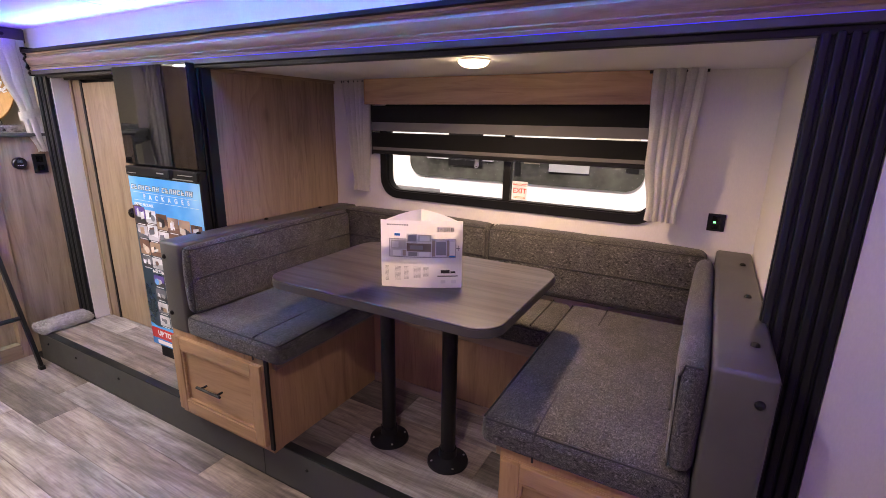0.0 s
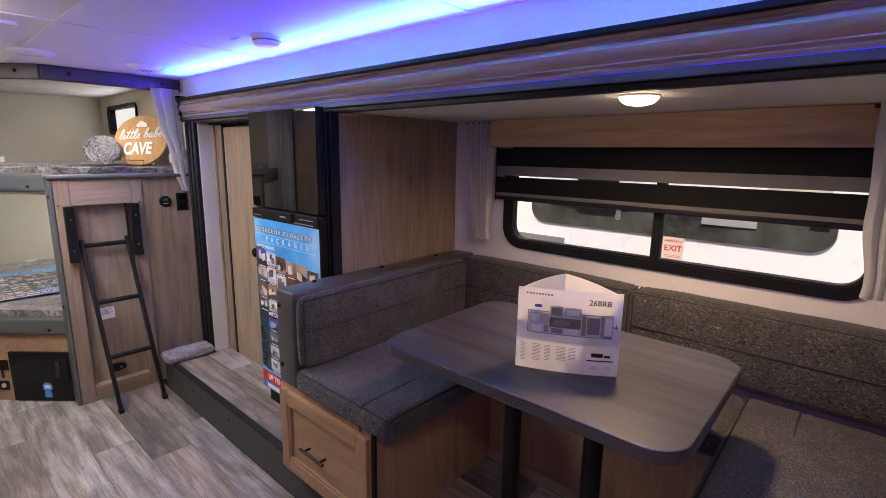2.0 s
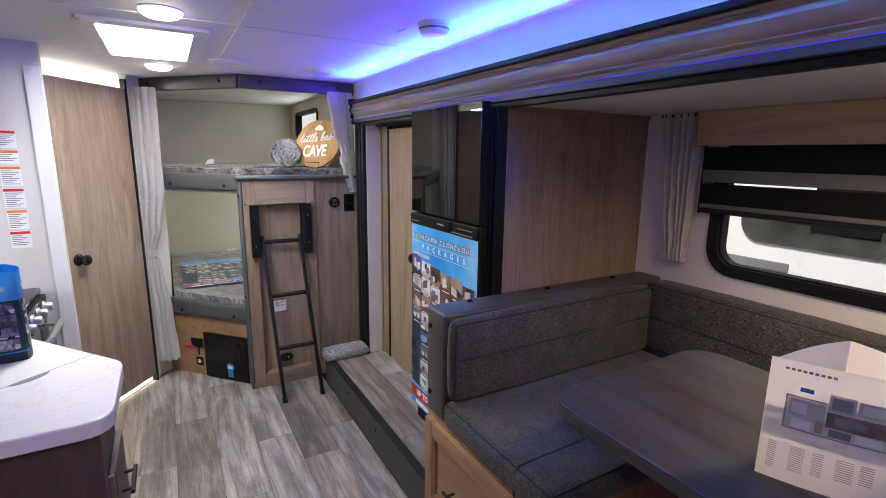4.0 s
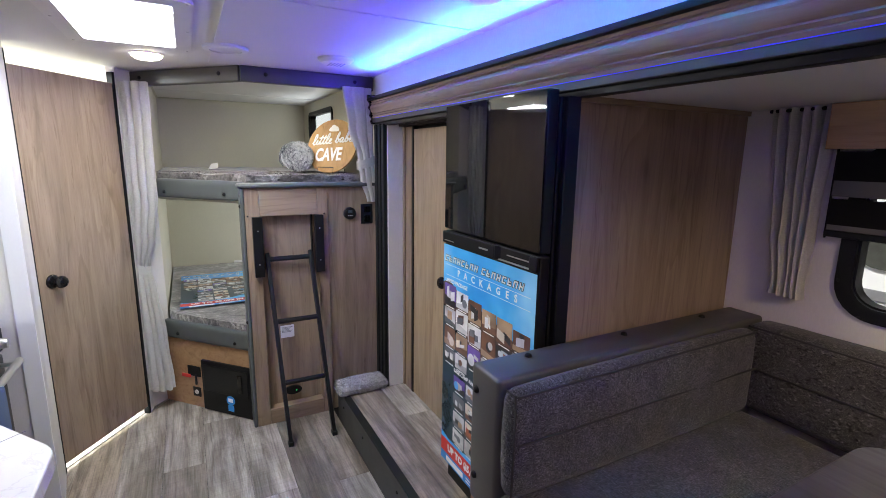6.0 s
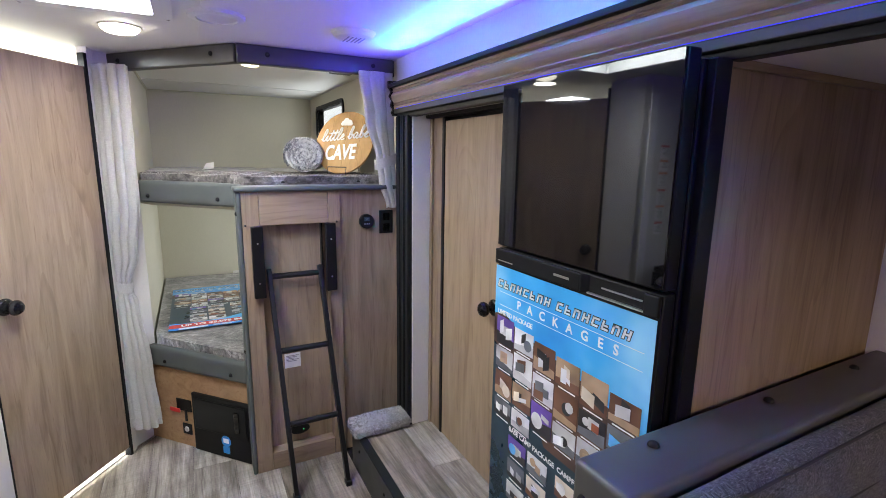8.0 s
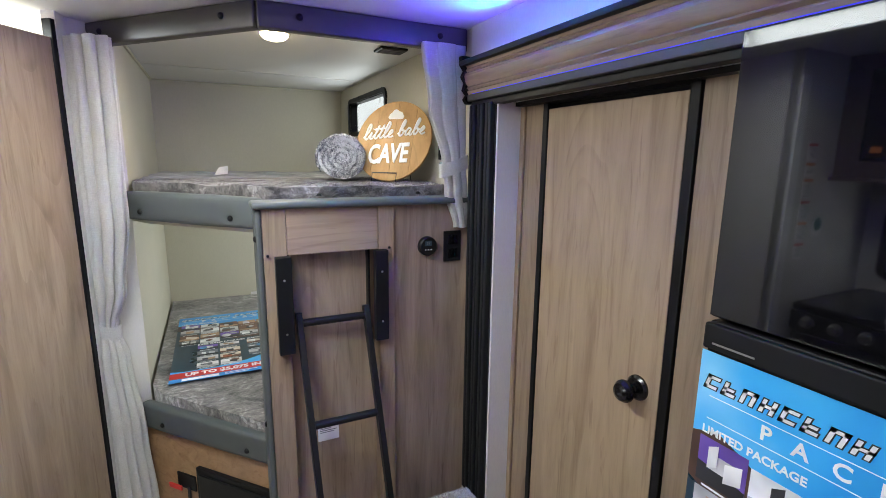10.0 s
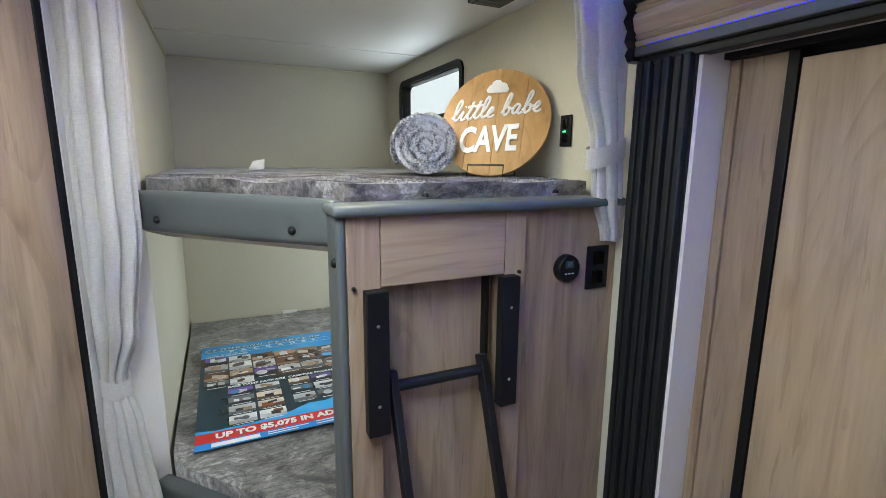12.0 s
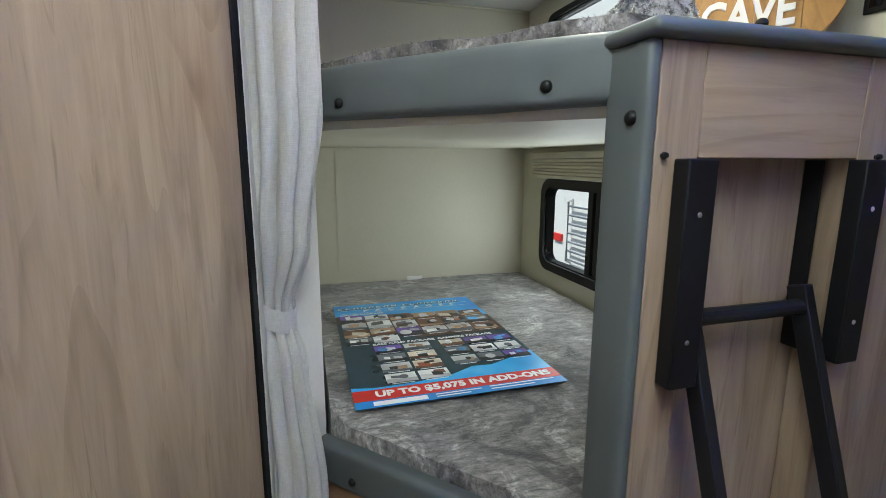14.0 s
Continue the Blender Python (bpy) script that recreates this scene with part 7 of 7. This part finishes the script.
# ---- ceiling details ----
sd = thing("smoke_detector", (-2.09, 1.185, CEIL - 0.04), "white round smoke detector on the ceiling", "smoke detector")
part("case", lathe_bm([(0.0, -0.040), (0.040, -0.040), (0.050, -0.032), (0.053, -0.012), (0.058, -0.010), (0.058, 0.0)], (-2.09, 1.185, CEIL), (0, 0, 1), 36), WHITE_PLASTIC, sd)
part("slots", lathe_bm([(0.0535, -0.024), (0.0535, -0.018)], (-2.09, 1.185, CEIL), (0, 0, 1), 36), GREY_INK, sd)
solo("ceiling_hook", tube_bm([(-2.20, 1.13, CEIL), (-2.21, 1.12, CEIL - 0.006), (-2.235, 1.11, CEIL - 0.006)], 0.003, 6), WHITE_PLASTIC, "small white ceiling clip", "clip")
gd = thing("air_vent", (-3.25, 1.115, CEIL - 0.02), "white round ceiling vent with blue-lit slots", "vent")
part("rim", lathe_bm([(0.0, -0.026), (0.045, -0.026), (0.066, -0.020), (0.080, -0.008), (0.083, 0.0)], (-3.25, 1.115, CEIL), (0, 0, 1), 40), WHITE_PLASTIC, gd)
for k in range(5):
    part("slot", box_bm(-3.29, -3.21, 1.115 - 0.032 + 0.015 * k, 1.115 - 0.027 + 0.015 * k, CEIL - 0.0275, CEIL - 0.0255), MIDG, gd)
rv = thing("round_speaker", (-3.27, 0.65, CEIL - 0.012), "white round ceiling speaker with a dotted grille", "speaker")
part("rim", lathe_bm([(0.0, -0.008), (0.062, -0.009), (0.064, -0.014), (0.088, -0.010), (0.092, 0.0)], (-3.27, 0.65, CEIL), (0, 0, 1), 48), WHITE_PLASTIC, rv)
part("grille", lathe_bm([(0.0, -0.0105), (0.060, -0.0105), (0.060, -0.0085)], (-3.27, 0.65, CEIL), (0, 0, 1), 40), PALE, rv, "grey grille")
bv = thing("bunk_vent", (-4.09, 1.31, CEIL - 0.01), "black slotted ceiling vent over the bunk", "vent")
part("frame", box_bm(-4.14, -4.04, 1.25, 1.37, CEIL - 0.010, CEIL - 0.0005, 0.003), BLACK, bv)
for k in range(3):
    part("slat", box_bm(-4.125 + 0.028 * k, -4.105 + 0.028 * k, 1.262, 1.358, CEIL - 0.013, CEIL - 0.0105), GREY_BAND, bv)

# exit sticker and latch on the dinette window
ex = thing("exit_sticker", (-0.82, 2.25, 1.115), "white emergency exit sticker with red words on the window", "sticker")
part("sheet", box_bm(-0.862, -0.782, 2.2515, 2.2519, 1.115, 1.205), PAPER, ex)
part("words", text_bm("EXIT", 0.034, Matrix(((1, 0, 0, -0.822), (0, 0, -1, 2.2513), (0, 1, 0, 1.158), (0, 0, 0, 1))), bold=0.0006, depth=0.0001), RED, ex, "red letters")
part("words", text_bm("EMERGENCY", 0.0125, Matrix(((1, 0, 0, -0.822), (0, 0, -1, 2.2513), (0, 1, 0, 1.189), (0, 0, 0, 1))), bold=0.0002, depth=0.0001), RED, ex, "red letters")
part("print", merged([box_bm(-0.852, -0.792, 2.2511, 2.2514, 1.122 + 0.006 * j, 1.124 + 0.006 * j) for j in range(2)]), ORANGE, ex)
wl = thing("window_latch", (-1.06, 2.24, 1.27), "clear plastic window latch tab", "latch")
part("tab", box_bm(-1.072, -1.050, 2.246, 2.2515, 1.268, 1.315, 0.002), WHITE_PLASTIC, wl)
part("ring", lathe_bm([(0.006, 0), (0.012, 0), (0.012, 0.004), (0.006, 0.004), (0.006, 0)], (-1.061, 2.246, 1.268), (0, -1, 0), 18), STEEL, wl)

# ---- outside ----

def ring_free(outline, y0, y1):
    """An upright plate facing -y over an (x, z) outline."""
    bm = prism_bm(outline, y0, y1)
    for v in bm.verts:
        v.co = Vector((v.co.x, v.co.z, v.co.y))
    bmesh.ops.recalc_face_normals(bm, faces=bm.faces)
    return bm


ASPH = grained("asphalt", (0.055, 0.055, 0.055), 0.9, 80, 0.5)
bm = bmesh.new()
bmesh.ops.create_grid(bm, x_segments=2, y_segments=2, size=1500)
bm.transform(Matrix.Translation((0, 0, -0.75)))
solo("ground", bm, ASPH, "grey asphalt lot", "ground", kind="structure")
nt_ = thing("neighbour_trailer", (-2, 5.0, -0.75), "white travel trailer parked alongside with a wide tinted window", "trailer")
BODY = grained("white_gelcoat", (0.82, 0.82, 0.81), 0.3, 50, 0.02, 0, 0.5, 0.02)
NY = 2.86
part("body", box_bm(-11.0, 4.0, NY, NY + 2.4, -0.3, 2.9, 0.06), BODY, nt_)
TINT = grained("tinted_glass", (0.05, 0.052, 0.045), 0.06, 30, 0.0, 0, 0.6, 0.6)
part("window", ring_free(rounded(-1.86, -0.32, 1.115, 1.385, 0.10, 8), NY - 0.012, NY + 0.002), TINT, nt_, "dark tinted window")
part("window_shade", box_bm(-1.72, -1.22, NY - 0.018, NY - 0.013, 1.24, 1.37, 0.01), MIDG, nt_)
part("seat_back", box_bm(-1.55, -1.30, NY - 0.022, NY - 0.0185, 1.20, 1.42, 0.002), BLACK, nt_)
part("seat_back", box_bm(-0.86, -0.62, NY - 0.022, NY - 0.0185, 1.20, 1.34, 0.002), MIDG, nt_)
part("lit_room", box_bm(-0.60, -0.36, NY - 0.022, NY - 0.0185, 1.30, 1.42, 0.002), SHADE, nt_)
ROOMP = grained("lit_room_tan", (0.34, 0.30, 0.19), 0.6, 9, 0.05, 0, 0.4, 0.7)
for rx0, rx1, rz0, rz1, mt in ((-1.84, -1.74, 1.28, 1.36, ROOMP), (-1.20, -1.10, 1.26, 1.37, ROOMP), (-1.02, -0.92, 1.24, 1.36, ROOMP), (-0.84, -0.72, 1.30, 1.37, ROOMP), (-0.58, -0.44, 1.26, 1.36, ROOMP), (-0.42, -0.35, 1.22, 1.33, BLACK), (-1.08, -1.04, 1.16, 1.36, BLACK)):
    part("room_shape", box_bm(rx0, rx1, NY - 0.0165, NY - 0.0125, rz0, rz1, 0.001), mt, nt_)
part("badge", box_bm(-2.05, -1.62, NY - 0.006, NY + 0.002, 0.985, 1.03, 0.004), GREY_INK, nt_)
part("tail_light", box_bm(-7.62, -7.46, NY - 0.03, NY + 0.004, 0.37, 0.45, 0.008), RED, nt_, "red marker light")
for k in range(7):
    part("rack_bar", tube_bm([(-7.30, NY - 0.05, 0.22 + 0.09 * k), (-6.80, NY - 0.05, 0.22 + 0.09 * k)], 0.010, 8), STEEL, nt_)
for lx in (-7.30, -6.80):
    part("rack_post", tube_bm([(lx, NY + 0.004, 0.18), (lx, NY - 0.05, 0.20), (lx, NY - 0.05, 0.80), (lx, NY + 0.004, 0.82)], 0.014, 8), STEEL, nt_)

# ---- floor planks ----


def planks(parent, x0, x1, y0, y1, z, width, seedv, angle_gap=0.0006):
    rnd = random.Random(seedv)
    shared = {}
    y = y0
    while y < y1 - 0.004:
        w = min(width, y1 - y)
        x = x0 - rnd.uniform(0, 0.9)
        while x < x1:
            ln = 1.22
            a, b = max(x, x0), min(x + ln, x1)
            if b - a > 0.02:
                key = (round(b - a, 3), round(w, 3))
                if key not in shared:
                    bm = box_bm(-(b - a) / 2 + angle_gap, (b - a) / 2 - angle_gap, -w / 2 + angle_gap, w / 2 - angle_gap, 0, 0.005, 0.0008, 1)
                    me = bpy.data.meshes.new("plank")
                    bm.to_mesh(me)
                    bm.free()
                    me.materials.append(PLANK)
                    shared[key] = me
                ob = new("plank", shared[key])
                ob.parent = parent
                ob.location = Vector(((a + b) / 2, y + w / 2, z - 0.005)) - ORIGIN[parent]
            x += ln
        y += w


planks(floor, -4.6, 1.3, -0.87, 1.15, 0.0, 0.187, 5)
planks(slide_floor, -3.42, 0.19, 1.19, 2.22, SF, 0.187, 8)
